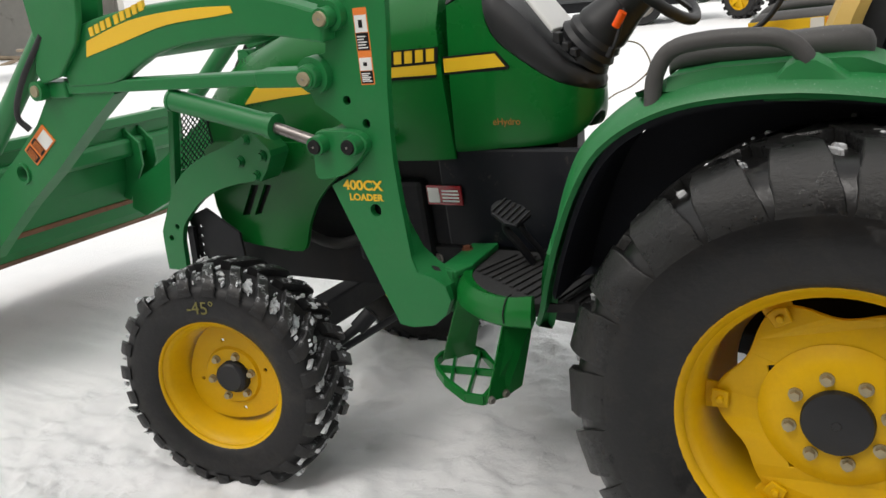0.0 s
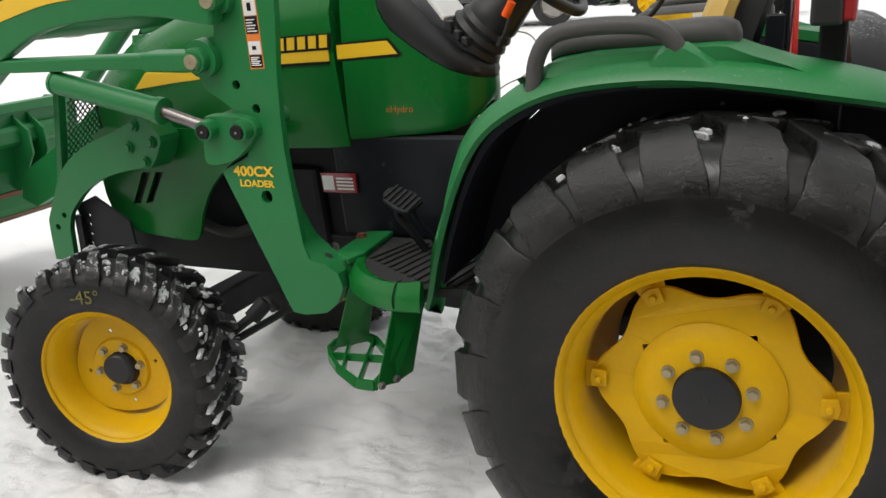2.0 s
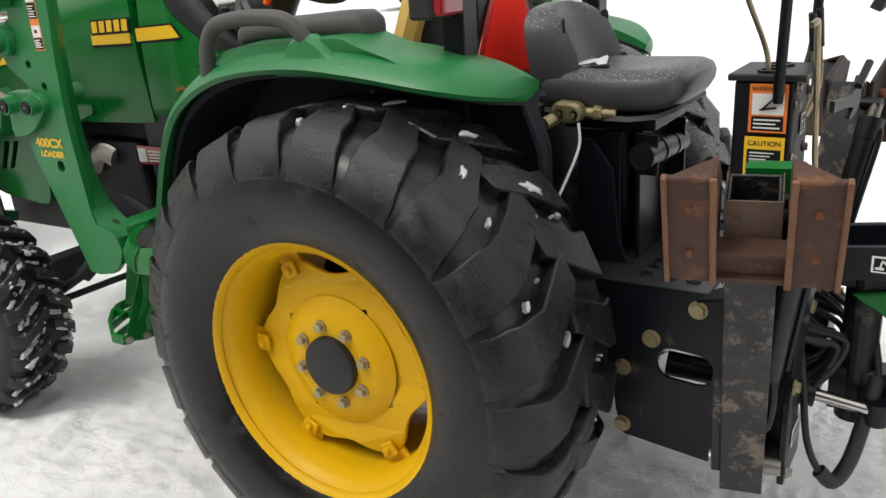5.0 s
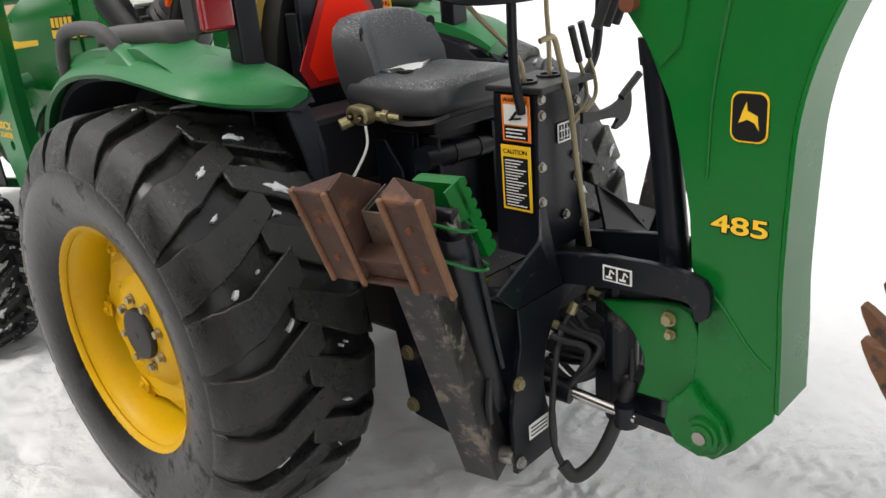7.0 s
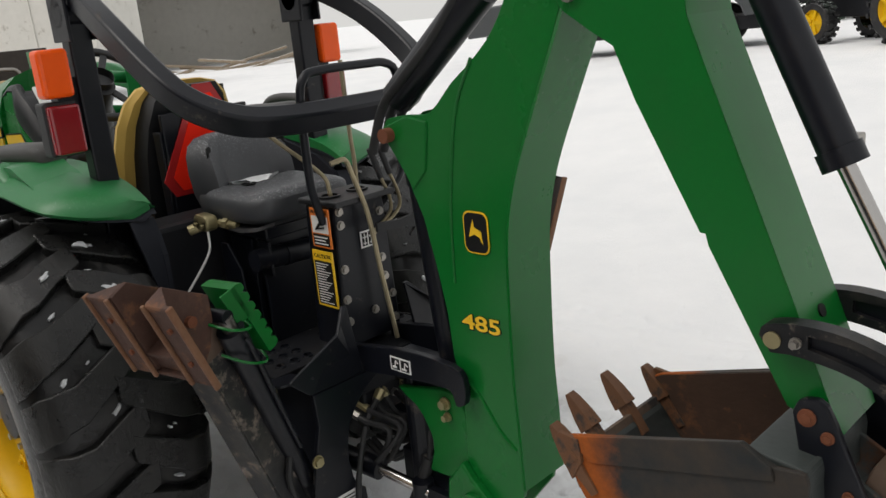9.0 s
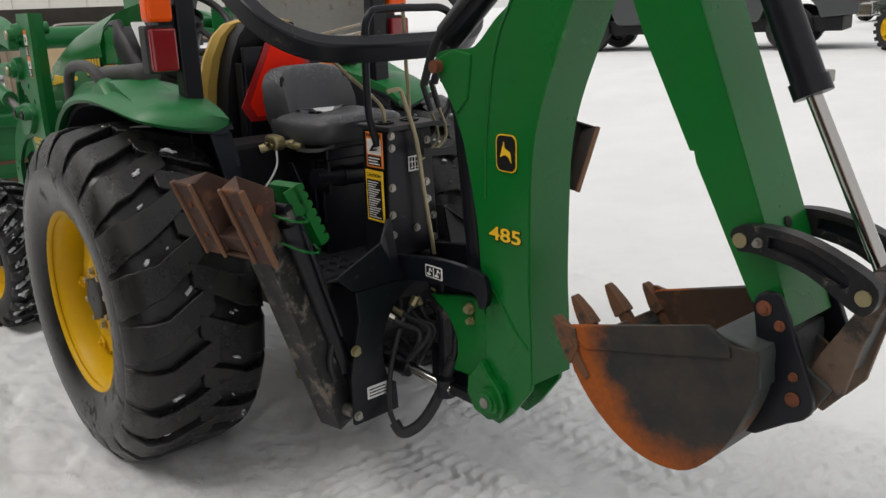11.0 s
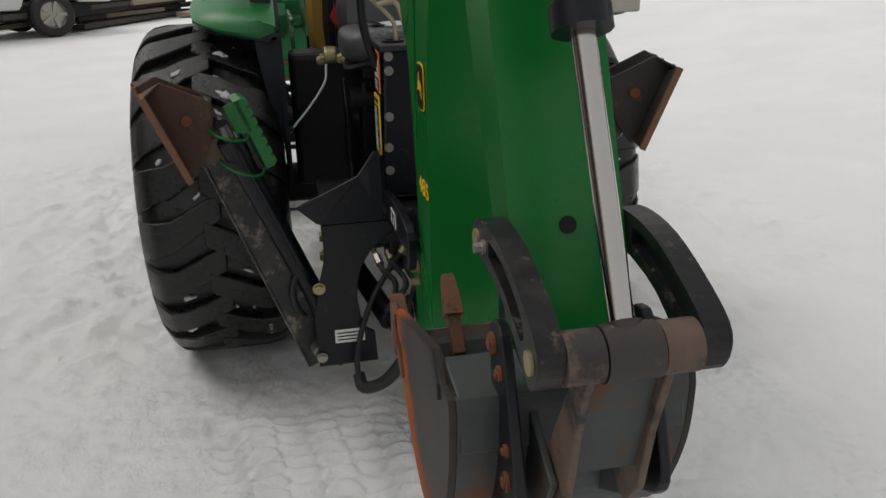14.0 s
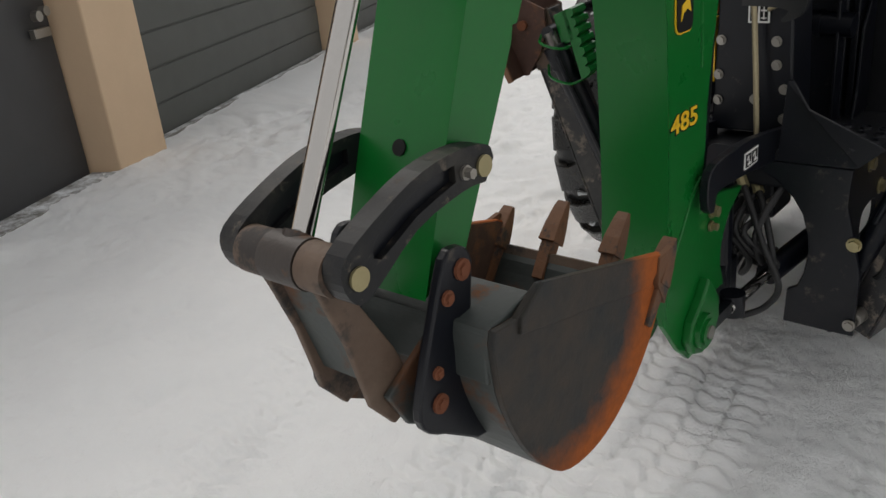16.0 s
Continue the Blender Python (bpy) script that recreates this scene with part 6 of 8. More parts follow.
def dipper():
    face = [(1.66, 1.74), (1.70, 1.685), (1.76, 1.645), (1.815, 1.612), (1.86, 1.51), (1.993, 1.262), (2.004, 1.262), (2.01, 1.238), (2.14, 0.998), (2.165, 0.952), (2.262, 0.92), (2.185, 1.125), (2.098, 1.344), (2.0, 1.587), (1.972, 1.66), (1.955, 1.80), (1.90, 1.98), (1.76, 1.98), (1.68, 1.85)]
    sides("dipper_side", face, 0.071, 0.083, GREEN, "green dipper arm side plate", bevel=0.002)
    rear = [(1.955, 1.80), (1.972, 1.66), (2.0, 1.587), (2.098, 1.344), (2.185, 1.125), (2.262, 0.92)]
    m = part("dipper_back_plate", loft([[(x - 0.012, -0.0705, z), (x + 0.002, -0.086, z), (x + 0.002, 0.086, z), (x - 0.012, 0.0705, z)] for x, z in rear]), GREEN, backhoe, "green dipper arm rear plate")
    part("dipper_front_plate", loft([[(x + 0.012, -0.0705, z), (x + 0.022, -0.0705, z), (x + 0.022, 0.0705, z), (x + 0.012, 0.0705, z)] for x, z in ((1.815, 1.612), (1.86, 1.51), (2.0, 1.255), (2.165, 0.952))]), GREEN, backhoe)
    # black plug in the back plate, in place of a shaded round hole
    d = Vector((0.087, 0, -0.219)).normalized()
    nrm = Vector((0.219, 0, 0.087)).normalized()
    c = Vector((2.190, 0, 1.118))
    part("back_hole", rod(c - nrm * 0.02, c + nrm * 0.0035, 0.0125, 20), BLACK_DECAL, m, "black plug for a drain hole")
    for s in (-1, 1):
        part("dipper_pin", rod((1.72, s * 0.06, 1.72), (1.72, s * 0.095, 1.72), 0.02, 16), STEEL, backhoe, smooth=True)
    # bucket cylinder
    a, b, e = Vector((1.985, 0, 1.90)), Vector((2.222, 0, 1.392)), Vector((2.395, 0, 1.055))
    cyl = part("bucket_cylinder", join(rod(a, b, 0.036, 24), rod(b - (b - a).normalized() * 0.03, b + (b - a).normalized() * 0.004, 0.041, 24)), BLACK, backhoe, "black hydraulic cylinder barrel", smooth=True)
    part("cylinder_rod", rod(b, e, 0.0165, 20), CHROME, cyl, "chromed cylinder rod", smooth=True)
    part("cylinder_line", join(tube([(1.98, 0.035, 1.86), (2.08, 0.055, 1.66), (2.18, 0.055, 1.47), (2.20, 0.05, 1.42)], 0.012, 10)), HOSE, cyl, smooth=True)
    part("line_fitting", join(rod((2.15, 0.055, 1.53), (2.18, 0.055, 1.46), 0.015, 8), rod((2.19, 0.055, 1.44), (2.205, 0.05, 1.41), 0.018, 8), box(2.18, 2.23, 0.02, 0.075, 1.41, 1.435)), STEEL, cyl, "plated hose fitting", bevel=0.003)


dipper()


def linkage():
    pts = arc_pts([(2.128, 1.10), (2.140, 1.122), (2.20, 1.132), (2.28, 1.125), (2.363, 1.097), (2.43, 1.063), (2.442, 1.031), (2.425, 0.998), (2.395, 0.998), (2.30, 1.052), (2.20, 1.072), (2.150, 1.070)], 3)
    for s in (-1, 1):
        hollow = arc_pts([(2.215, 1.114), (2.285, 1.108), (2.355, 1.082), (2.385, 1.058), (2.372, 1.038), (2.30, 1.070), (2.215, 1.090)], 2)
        b = part("link_bar", plate(pts, s * 0.106 - 0.018, s * 0.106 + 0.018, [hollow]), LINK_BLACK, backhoe, "black curved bucket link bar with worn paint", bevel=0.004)
        part("link_web", plate(hollow, s * 0.106 - 0.006, s * 0.106 + 0.006), BLACK, b)
        for x, z in ((2.153, 1.095), (2.415, 1.030)):
            part("link_pin", join(rod((x, s * 0.09, z), (x, s * 0.128, z), 0.016, 18)), BRASS, b, smooth=True)
        part("link_bolt", hexbolt((2.195, s * 0.124, 1.098), (0, s, 0), 0.008, 0.016), STEEL, b)
    part("cross_pin", rod((2.415, -0.088, 1.030), (2.415, 0.088, 1.030), 0.026, 24), RUST, backhoe, "worn cross pin sleeves", smooth=True)
    part("rod_eye", join(rod((2.415, -0.036, 1.030), (2.415, 0.036, 1.030), 0.036, 28), rod((2.395, 0, 1.06), (2.41, 0, 1.04), 0.024, 16)), EYE_BROWN, backhoe, "brown-black rod eye", smooth=True)
    for s in (-1, 1):
        part("pin_sleeve", rod((2.415, s * 0.038, 1.030), (2.415, s * 0.087, 1.030), 0.034, 28), RUST, backhoe, smooth=True)
        part("guide_rib", plate([(2.44, 1.02), (2.425, 0.985), (2.395, 0.90), (2.37, 0.79), (2.33, 0.74), (2.27, 0.76), (2.31, 0.86), (2.39, 1.0)], s * 0.052 - 0.006, s * 0.052 + 0.006), RUST, backhoe, bevel=0.003)
    part("guide_web", loft([[(2.40, y, 1.0), (2.412, y, 0.995), (2.362, y, 0.825), (2.348, y, 0.83)] for y in (-0.046, 0.046)]), BUCKET_SHELL, backhoe, "rusty bucket guide link")


linkage()


def bucket():
    prof = arc_pts([(1.722, 0.800), (1.758, 0.70), (1.822, 0.62), (1.908, 0.562), (1.998, 0.537), (2.098, 0.555), (2.183, 0.646), (2.235, 0.761), (2.248, 0.855), (2.243, 0.888)], 4)
    ins = [(x + (1.99 - x) * 0.035, z + (0.80 - z) * 0.035 + 0.004) for x, z in prof]
    low = [(1.737, 0.735)] + [p for p in prof if not (p[0] < 1.80 and p[1] > 0.735)]
    ins = [(x + (1.99 - x) * 0.035, z + (0.80 - z) * 0.035 + 0.004) for x, z in low]
    b = part("bucket_shell", plate(low + ins[::-1], -0.180, 0.180), BUCKET_SHELL, backhoe, "dark steel digging bucket shell streaked with orange rust", bevel=0.001)
    side = prof + [(2.19, 0.884), (2.128, 0.915), (1.745, 0.812)]
    for s in (-1, 1):
        part("bucket_side", plate(side, s * 0.186 - 0.006, s * 0.186 + 0.006), BUCKET_SIDE, b, "bucket side plate, orange rust toward the edge", bevel=0.002)
        part("side_cutter", plate([(1.706, 0.794), (1.722, 0.818), (1.770, 0.812), (1.778, 0.762), (1.752, 0.712), (1.738, 0.735)], s * 0.197 - 0.006, s * 0.197 + 0.006), RUST_TOOTH, b, "rusty side cutter plate", bevel=0.002)
        part("side_liner", plate([(x + (2.0 - x) * 0.03, z + (0.80 - z) * 0.03) for x, z in side], s * 0.178 - 0.001, s * 0.178 + 0.001), RUST_INNER, b, "dull rust-brown inner face of the bucket side")
        part("side_band", plate([(1.735, 0.808), (2.128, 0.918), (2.185, 0.885), (2.19, 0.86), (1.80, 0.765)], s * 0.194 - 0.004, s * 0.194 + 0.004), BUCKET_SIDE, b, bevel=0.002)
    lip = Vector((1.735, 0, 0.79))
    part("bucket_lip", loft([[(1.728, y, 0.752), (1.740, y, 0.756), (1.770, y, 0.690), (1.757, y, 0.685)] for y in (-0.185, 0.185)]), RUST, b, "worn cutting lip")
    for y, x, z in ((-0.186, 1.786, 0.714), (-0.072, 1.747, 0.730), (0.068, 1.747, 0.728), (0.186, 1.786, 0.712)):
        d = Vector((-0.63, 0, 0.777))
        n = Vector((0.777, 0, 0.63))
        base = Vector((x, y, z))
        shank = loft([[base + d * t + n * a * h + Vector((0, sy * w, 0)) for a, sy in ((-1, -1), (1, -1), (1, 1), (-1, 1))] for t, h, w in ((-0.03, 0.010, 0.013), (0.035, 0.015, 0.014), (0.06, 0.014, 0.014))])
        point = loft([[base + d * t + n * a * h + Vector((0, sy * w, 0)) for a, sy in ((-1, -1), (1, -1), (1, 1), (-1, 1))] for t, h, w in ((0.05, 0.021, 0.020), (0.085, 0.018, 0.018), (0.125, 0.010, 0.015), (0.142, 0.004, 0.013))])
        t = part("tooth_shank", shank, RUST_TOOTH, b, bevel=0.002)
        part("tooth_point", point, RUST_TOOTH, t, "worn rusty tooth tip", bevel=0.002)
    ear = arc_pts([(2.188, 0.962), (2.198, 0.985), (2.222, 0.995), (2.249, 0.985), (2.285, 0.905), (2.325, 0.81), (2.335, 0.765), (2.318, 0.735), (2.285, 0.715)], 2) + [(2.215, 0.665), (2.185, 0.66), (2.20, 0.76), (2.205, 0.86)]
    for s in (-1, 1):
        e = part("bucket_ear", plate(ear, s * 0.108 - 0.009, s * 0.108 + 0.009), BLACK, b, "black bucket ear plate", bevel=0.004)
        for x, z, r in ((2.215, 0.958, 0.018), (2.252, 0.928, 0.013), (2.290, 0.825, 0.011), (2.292, 0.775, 0.017)):
            part("ear_bolt", join(rod((x, s * 0.10, z), (x, s * 0.122, z), r, 18, r * 0.9), rod((x, s * 0.12, z), (x, s * 0.126, z), r * 0.55, 6)), RUST_BOLT, e, "rusty pin head", smooth=True)
    part("bucket_back_box", loft([[(2.13, y, 0.90), (2.245, y, 0.885), (2.25, y, 0.80), (2.20, y, 0.78)] for y in (-0.176, 0.176)]), RUST_BUCKET, b, "dark bucket back brace", bevel=0.004)
    part("bucket_rib", plate([(2.245, 0.86), (2.35, 0.80), (2.315, 0.735), (2.20, 0.665), (2.23, 0.75)], -0.072, -0.060), BUCKET_SHELL, b, bevel=0.003)
    part("bucket_rib", plate([(2.245, 0.86), (2.35, 0.80), (2.315, 0.735), (2.20, 0.665), (2.23, 0.75)], 0.060, 0.072), BUCKET_SHELL, b, bevel=0.003)


bucket()


def main_frame():
    # transverse end plate with the round opening for the swing frame
    def tplate(outer, holes=()):
        return placed(plate([(y, z) for y, z in outer], 0, 0.016, holes), Matrix(((0, -1, 0, 0.958), (1, 0, 0, 0), (0, 0, 1, 0), (0, 0, 0, 1))))
    half = [(0.0, 0.715), (0.07, 0.708), (0.116, 0.686), (0.16, 0.645), (0.187, 0.604), (0.203, 0.55), (0.208, 0.50), (0.200, 0.44), (0.185, 0.40), (0.160, 0.385), (0.155, 0.288), (0.335, 0.286), (0.338, 0.456), (0.315, 0.56), (0.294, 0.64), (0.300, 0.735)]
    part("end_plate", tplate(half + [(-y, z) for y, z in half[::-1][:-1]]), BLACK, backhoe, "black painted frame end plate with round cut-out", bevel=0.003)
    up = [(0.115, 0.738), (0.300, 0.738), (0.312, 0.742), (0.366, 0.792), (0.352, 0.800), (0.185, 0.872), (0.13, 0.932), (0.115, 0.93)]
    for s in (-1, 1):
        wing = placed(plate([(s * y, z) for y, z in up][::s], 0, 0.010), Matrix(((0, -1, 0, 0.958), (1, 0, 0, 0), (0, 0, 1, 0), (0, 0, 0, 1))))
        for v in wing.verts:
            v.co.x -= 0.06 * max(0, v.co.z - 0.738) + 0.55 * max(0, v.co.z - 0.872)
        part("end_plate_wing", wing, BLACK, backhoe, "black upper frame panel, bent forward", bevel=0.002)
    for s in (-1, 1):
        part("frame_bolt", hexbolt((0.962, s * 0.319, 0.545), (1, 0, 0), 0.014, 0.014), BRASS, backhoe)
        part("frame_bolt", hexbolt((0.962, s * 0.325, 0.32), (1, 0, 0), 0.012, 0.012), STEEL, backhoe)
        if s < 0:
            lab = part("serial_label", box(0.960, 0.9615, -0.237 - 0.045, -0.237 + 0.045, 0.362, 0.405), WHITE_DECAL, backhoe, "small white maker's plate")
            for k in range(3):
                part("label_line", box(0.9615, 0.9622, -0.237 - 0.038, -0.237 + 0.03, 0.370 + 0.011 * k, 0.374 + 0.011 * k), BLACK_DECAL, lab)
        part("deck_edge", beam((0.745, s * 0.28, 0.722), (0.945, s * 0.335, 0.785), 0.10, 0.008), BLACK, backhoe, bevel=0.002)
        part("side_frame_plate", plate([(0.40, 0.722), (0.445, 0.66), (0.49, 0.53), (0.515, 0.35), (0.535, 0.285), (0.80, 0.258), (0.94, 0.275), (0.94, 0.722)], s * 0.272 - 0.006, s * 0.272 + 0.006, [rounded_at(0.695, 0.517, 0.145, 0.085, -4)]), BLACK, backhoe, "black side frame plate with oval opening", bevel=0.003)
        for x, z, r in ((0.609, 0.581, 0.018), (0.725, 0.680, 0.018), (0.533, 0.485, 0.017), (0.534, 0.317, 0.017)):
            part("frame_bolt", hexbolt((x, s * 0.279, z), (0, s, 0), r, 0.014), BRASS, backhoe)
        lock = arc_pts([(0.86, 0.80), (1.10, 0.835), (1.26, 0.838), (1.335, 0.825), (1.352, 0.785), (1.345, 0.735), (1.315, 0.722), (1.305, 0.755), (1.27, 0.765), (1.10, 0.752), (0.86, 0.718)], 2)
        lk = part("lock_arm", plate(lock, s * 0.096 - 0.011, s * 0.096 + 0.011), BLACK, backhoe, "black boom lock hook", bevel=0.003)
        lab2 = part("pictogram_label", box(1.075, 1.155, s * 0.1085 - 0.001, s * 0.1085 + 0.001, 0.772, 0.812), WHITE_DECAL, lk, "white pictogram label")
        part("pictogram", box(1.080, 1.112, s * 0.110 - 0.0006, s * 0.110 + 0.0006, 0.776, 0.808), BLACK_DECAL, lab2)
        part("pictogram", box(1.118, 1.150, s * 0.110 - 0.0006, s * 0.110 + 0.0006, 0.776, 0.808), BLACK_DECAL, lab2)
        for x in (1.084, 1.122):
            y = s * 0.1110
            part("pictogram", join(beam((x, y, 0.783), (x + 0.018, y, 0.783), 0.0006, 0.006, (0, 0, 1)), beam((x + 0.010, y, 0.785), (x + 0.014, y, 0.803), 0.0006, 0.004, (1, 0, 0)), beam((x + 0.014, y, 0.803), (x + 0.024, y, 0.794), 0.0006, 0.004, (0, 0, 1))), WHITE_DECAL, lab2)
    # foot platform with punched holes
    deck_holes = []
    for cx in (0.573, 0.634, 0.694):
        for cy in (-0.222, -0.170, -0.120, 0.170, 0.222, 0.272):
            deck_holes.append([(cx + 0.013 * math.cos(a), cy + 0.013 * math.sin(a)) for a in (2 * math.pi * k / 10 for k in range(10))])
    deck_holes.append(ring(0.574, 0.02, 0.008, 8))
    deck_holes.append(ring(0.505, -0.15, 0.006, 8))
    d = placed(plate([(0.40, -0.284), (0.75, -0.284), (0.75, 0.30), (0.40, 0.30)], -0.7285, -0.7235, deck_holes), Matrix(((1, 0, 0, 0), (0, 0, 1, 0), (0, -1, 0, 0), (0, 0, 0, 1))))
    part("foot_platform", d, DECK_STEEL, backhoe, "black punched foot platform with snow", bevel=0.001)
    for cx in (0.573, 0.634, 0.694):
        for cy in (-0.222, -0.170, -0.120, 0.170, 0.222, 0.272):
            part("hole_rim", placed(lathe([(0.0125, -0.7285), (0.0135, -0.734), (0.0165, -0.734), (0.019, -0.7285)], 12, closed=True), Matrix.Translation((cx, cy, 0)) @ Matrix.Rotation(radians(-90), 4, "X")), BLACK, backhoe, smooth=True)
    # swing frame, hoses and cylinders inside the opening
    part("swing_post", join(rod((1.06, 0, 0.33), (1.06, 0, 0.745), 0.045, 20), box(1.0, 1.20, -0.04, 0.04, 0.36, 0.48), box(1.0, 1.20, -0.04, 0.04, 0.70, 0.78)), BLACK, backhoe, "black swing post", bevel=0.005)
    for s in (-1, 1):
        part("swing_cylinder", join(rod((0.62, s * 0.18, 0.47), (0.98, s * 0.115, 0.43), 0.033, 18)), BLACK, backhoe, smooth=True)
        part("swing_rod", rod((0.98, s * 0.115, 0.43), (1.15, s * 0.080, 0.395), 0.016, 16), CHROME, backhoe, "chromed swing cylinder rod", smooth=True)
        part("rod_clevis", join(rod((1.12, s * 0.078, 0.365), (1.12, s * 0.078, 0.425), 0.032, 18), box(1.12, 1.27, s * 0.078 - 0.012, s * 0.078 + 0.012, 0.385, 0.415)), BLACK, backhoe, smooth=True)
    hoses = [[(0.945, -0.048, 0.655), (0.935, -0.10, 0.58), (0.960, -0.17, 0.48), (0.984, -0.215, 0.36), (1.015, -0.225, 0.29), (1.052, -0.211, 0.252), (1.078, -0.15, 0.28), (1.095, -0.09, 0.36), (1.112, -0.036, 0.471), (1.09, 0.0, 0.58)],
             [(0.95, 0.02, 0.68), (1.00, 0.07, 0.62), (1.04, 0.12, 0.54), (1.02, 0.16, 0.42), (1.00, 0.12, 0.34), (1.06, 0.08, 0.33)],
             [(0.92, 0.05, 0.66), (0.98, 0.10, 0.60), (1.02, 0.14, 0.50), (0.97, 0.12, 0.42)]]
    for h in hoses:
        hb = part("hydraulic_hose", tube(h, 0.009, 10), HOSE, backhoe, "black hydraulic hose", smooth=True)
        p, q = Vector(h[0]), Vector(h[1])
        part("hose_fitting", join(rod(p, p.lerp(q, 0.35), 0.015, 8)), BRASS, hb)
    rnd = random.Random(31)
    for k in range(8):
        y0 = -0.14 + 0.04 * k
        h = [(0.86, y0, 0.66 + rnd.uniform(-0.05, 0.05)), (0.95, y0 * 0.9, 0.63 + rnd.uniform(-0.06, 0.04)), (1.0 + rnd.uniform(0, 0.05), y0 * 0.7, 0.56), (0.98, y0 * 0.9 + rnd.uniform(-0.05, 0.05), 0.46), (0.90, y0 * 0.6, 0.40 + rnd.uniform(-0.04, 0.04)), (0.80, y0 * 0.5, 0.42)]
        hb = part("hydraulic_hose", tube(h, 0.009, 8), HOSE, backhoe, "thin black hydraulic hose", smooth=True)
        p, q = Vector(h[0]), Vector(h[1])
        part("hose_fitting", rod(p.lerp(q, 0.3), p.lerp(q, 0.75), 0.013, 6), BRASS if k % 2 else STEEL, hb)
    part("cable_sleeve", tube([(1.020, -0.224, 0.282), (1.052, -0.211, 0.252), (1.078, -0.15, 0.28), (1.095, -0.09, 0.36), (1.112, -0.036, 0.471)], 0.019, 10), HOSE, backhoe, "wrapped hose bundle hanging in a loop", smooth=True)
    part("valve_block", join(box(0.80, 0.95, -0.14, 0.14, 0.66, 0.76), box(0.78, 0.92, -0.10, 0.10, 0.56, 0.66)), DARK, backhoe, bevel=0.01)


main_frame()


def console():
    body = loft([[(0.735, -w, z), (0.874, -w, z), (0.874, w + 0.02, z), (0.735, w + 0.02, z)] for z, w in ((0.78, 0.10), (0.95, 0.092), (1.19, 0.083), (1.205, 0.080))])
    c = part("control_console", body, BLACK, backhoe, "black control tower panel", bevel=0.006)
    part("console_top", loft([[(0.72, -0.095, z), (0.90, -0.095, z), (0.90, 0.13, z), (0.72, 0.13, z)] for z in (1.205, 1.222)]), PLASTIC, c, "black slotted lever plate", bevel=0.004)
    for y in (-0.045, 0.06):
        part("lever_slot", placed(lathe([(0.026, 0.0), (0.032, 0.0), (0.034, 0.006), (0.024, 0.006)], 20, closed=True), Matrix.Translation((0.81, y, 1.222)) @ Matrix.Rotation(radians(90), 4, "X")), PLASTIC, c, smooth=True)
    lab = part("warning_label", box(0.775, 0.862, -0.098, -0.094, 1.085, 1.20), ORANGE_DECAL, c, "orange warning label")
    part("label_picture", box(0.782, 0.855, -0.0995, -0.0975, 1.128, 1.178), WHITE_DECAL, lab)
    part("label_text_block", box(0.782, 0.855, -0.0995, -0.0975, 1.090, 1.124), BLACK_DECAL, lab)
    for k in range(3):
        part("label_line", box(0.787, 0.848 - 0.01 * (k % 2), -0.1005, -0.0990, 1.095 + 0.0095 * k, 1.0985 + 0.0095 * k), WHITE_DECAL, lab)
    part("pictogram", placed(beam((0.805, -0.1002, 1.140), (0.832, -0.1002, 1.168), 0.004, 0.012, (0, 1, 0)), Matrix()), BLACK_DECAL, lab)
    part("pictogram", beam((0.800, -0.1002, 1.140), (0.838, -0.1002, 1.146), 0.004, 0.007, (0, 1, 0)), BLACK_DECAL, lab)
    text_mesh("label_heading", "WARNING", 0.0155, BLACK_DECAL, lab, facing((0.818, -0.0985, 1.189), (0, -1, 0)))
    lab2 = part("caution_label", box(0.770, 0.862, -0.103, -0.0985, 0.905, 1.075), YELLOW_DECAL, c, "yellow and black caution label")
    part("label_text_block", box(0.777, 0.855, -0.1045, -0.1025, 0.912, 1.045), BLACK_DECAL, lab2)
    text_mesh("label_heading", "CAUTION", 0.0165, BLACK_DECAL, lab2, facing((0.816, -0.1035, 1.059), (0, -1, 0)))
    for k in range(16):
        part("label_line", box(0.783, 0.849 - 0.009 * (k * 7 % 4), -0.1052, -0.1040, 0.917 + 0.0079 * k, 0.9196 + 0.0079 * k), WHITE_DECAL, lab2)
    for y, z in ((-0.07, 1.19), (-0.07, 1.15), (-0.075, 1.02), (-0.08, 0.93), (-0.08, 0.862), (0.073, 0.961), (0.095, 0.90), (0.097, 0.823), (0.07, 1.02), (0.08, 1.16), (0.02, 0.87)):
        part("console_bolt", hexbolt((0.876 if z > 1 else 0.877, y, z), (1, 0, 0), 0.010, 0.010), STEEL, c)
    pg = part("pattern_label", box(0.878, 0.8795, -0.005, 0.050, 1.065, 1.115), WHITE_DECAL, c, "white lever-pattern label")
    part("pictogram", box(0.8795, 0.8802, 0.0, 0.020, 1.07, 1.11), BLACK_DECAL, pg)
    part("pictogram", box(0.8795, 0.8802, 0.025, 0.045, 1.07, 1.11), BLACK_DECAL, pg)
    for y in (0.010, 0.035):
        part("pictogram", join(box(0.8800, 0.8806, y - 0.0015, y + 0.0015, 1.073, 1.107), box(0.8800, 0.8806, y - 0.008, y + 0.008, 1.094, 1.098), box(0.8800, 0.8806, y - 0.007, y + 0.007, 1.076, 1.079)), WHITE_DECAL, pg)
    rail = tube([(0.84, -0.10, 1.16), (0.845, -0.12, 1.22), (0.85, -0.135, 1.30), (0.855, -0.135, 1.50), (0.86, -0.12, 1.565), (0.86, -0.07, 1.583), (0.86, 0.10, 1.583), (0.86, 0.18, 1.578), (0.86, 0.22, 1.54), (0.86, 0.225, 1.40), (0.86, 0.20, 1.26), (0.855, 0.13, 1.19), (0.85, 0.11, 1.17)], 0.0125, 12)
    part("grab_rail", rail, BLACK, c, "bent black tubular grab rail", smooth=True)
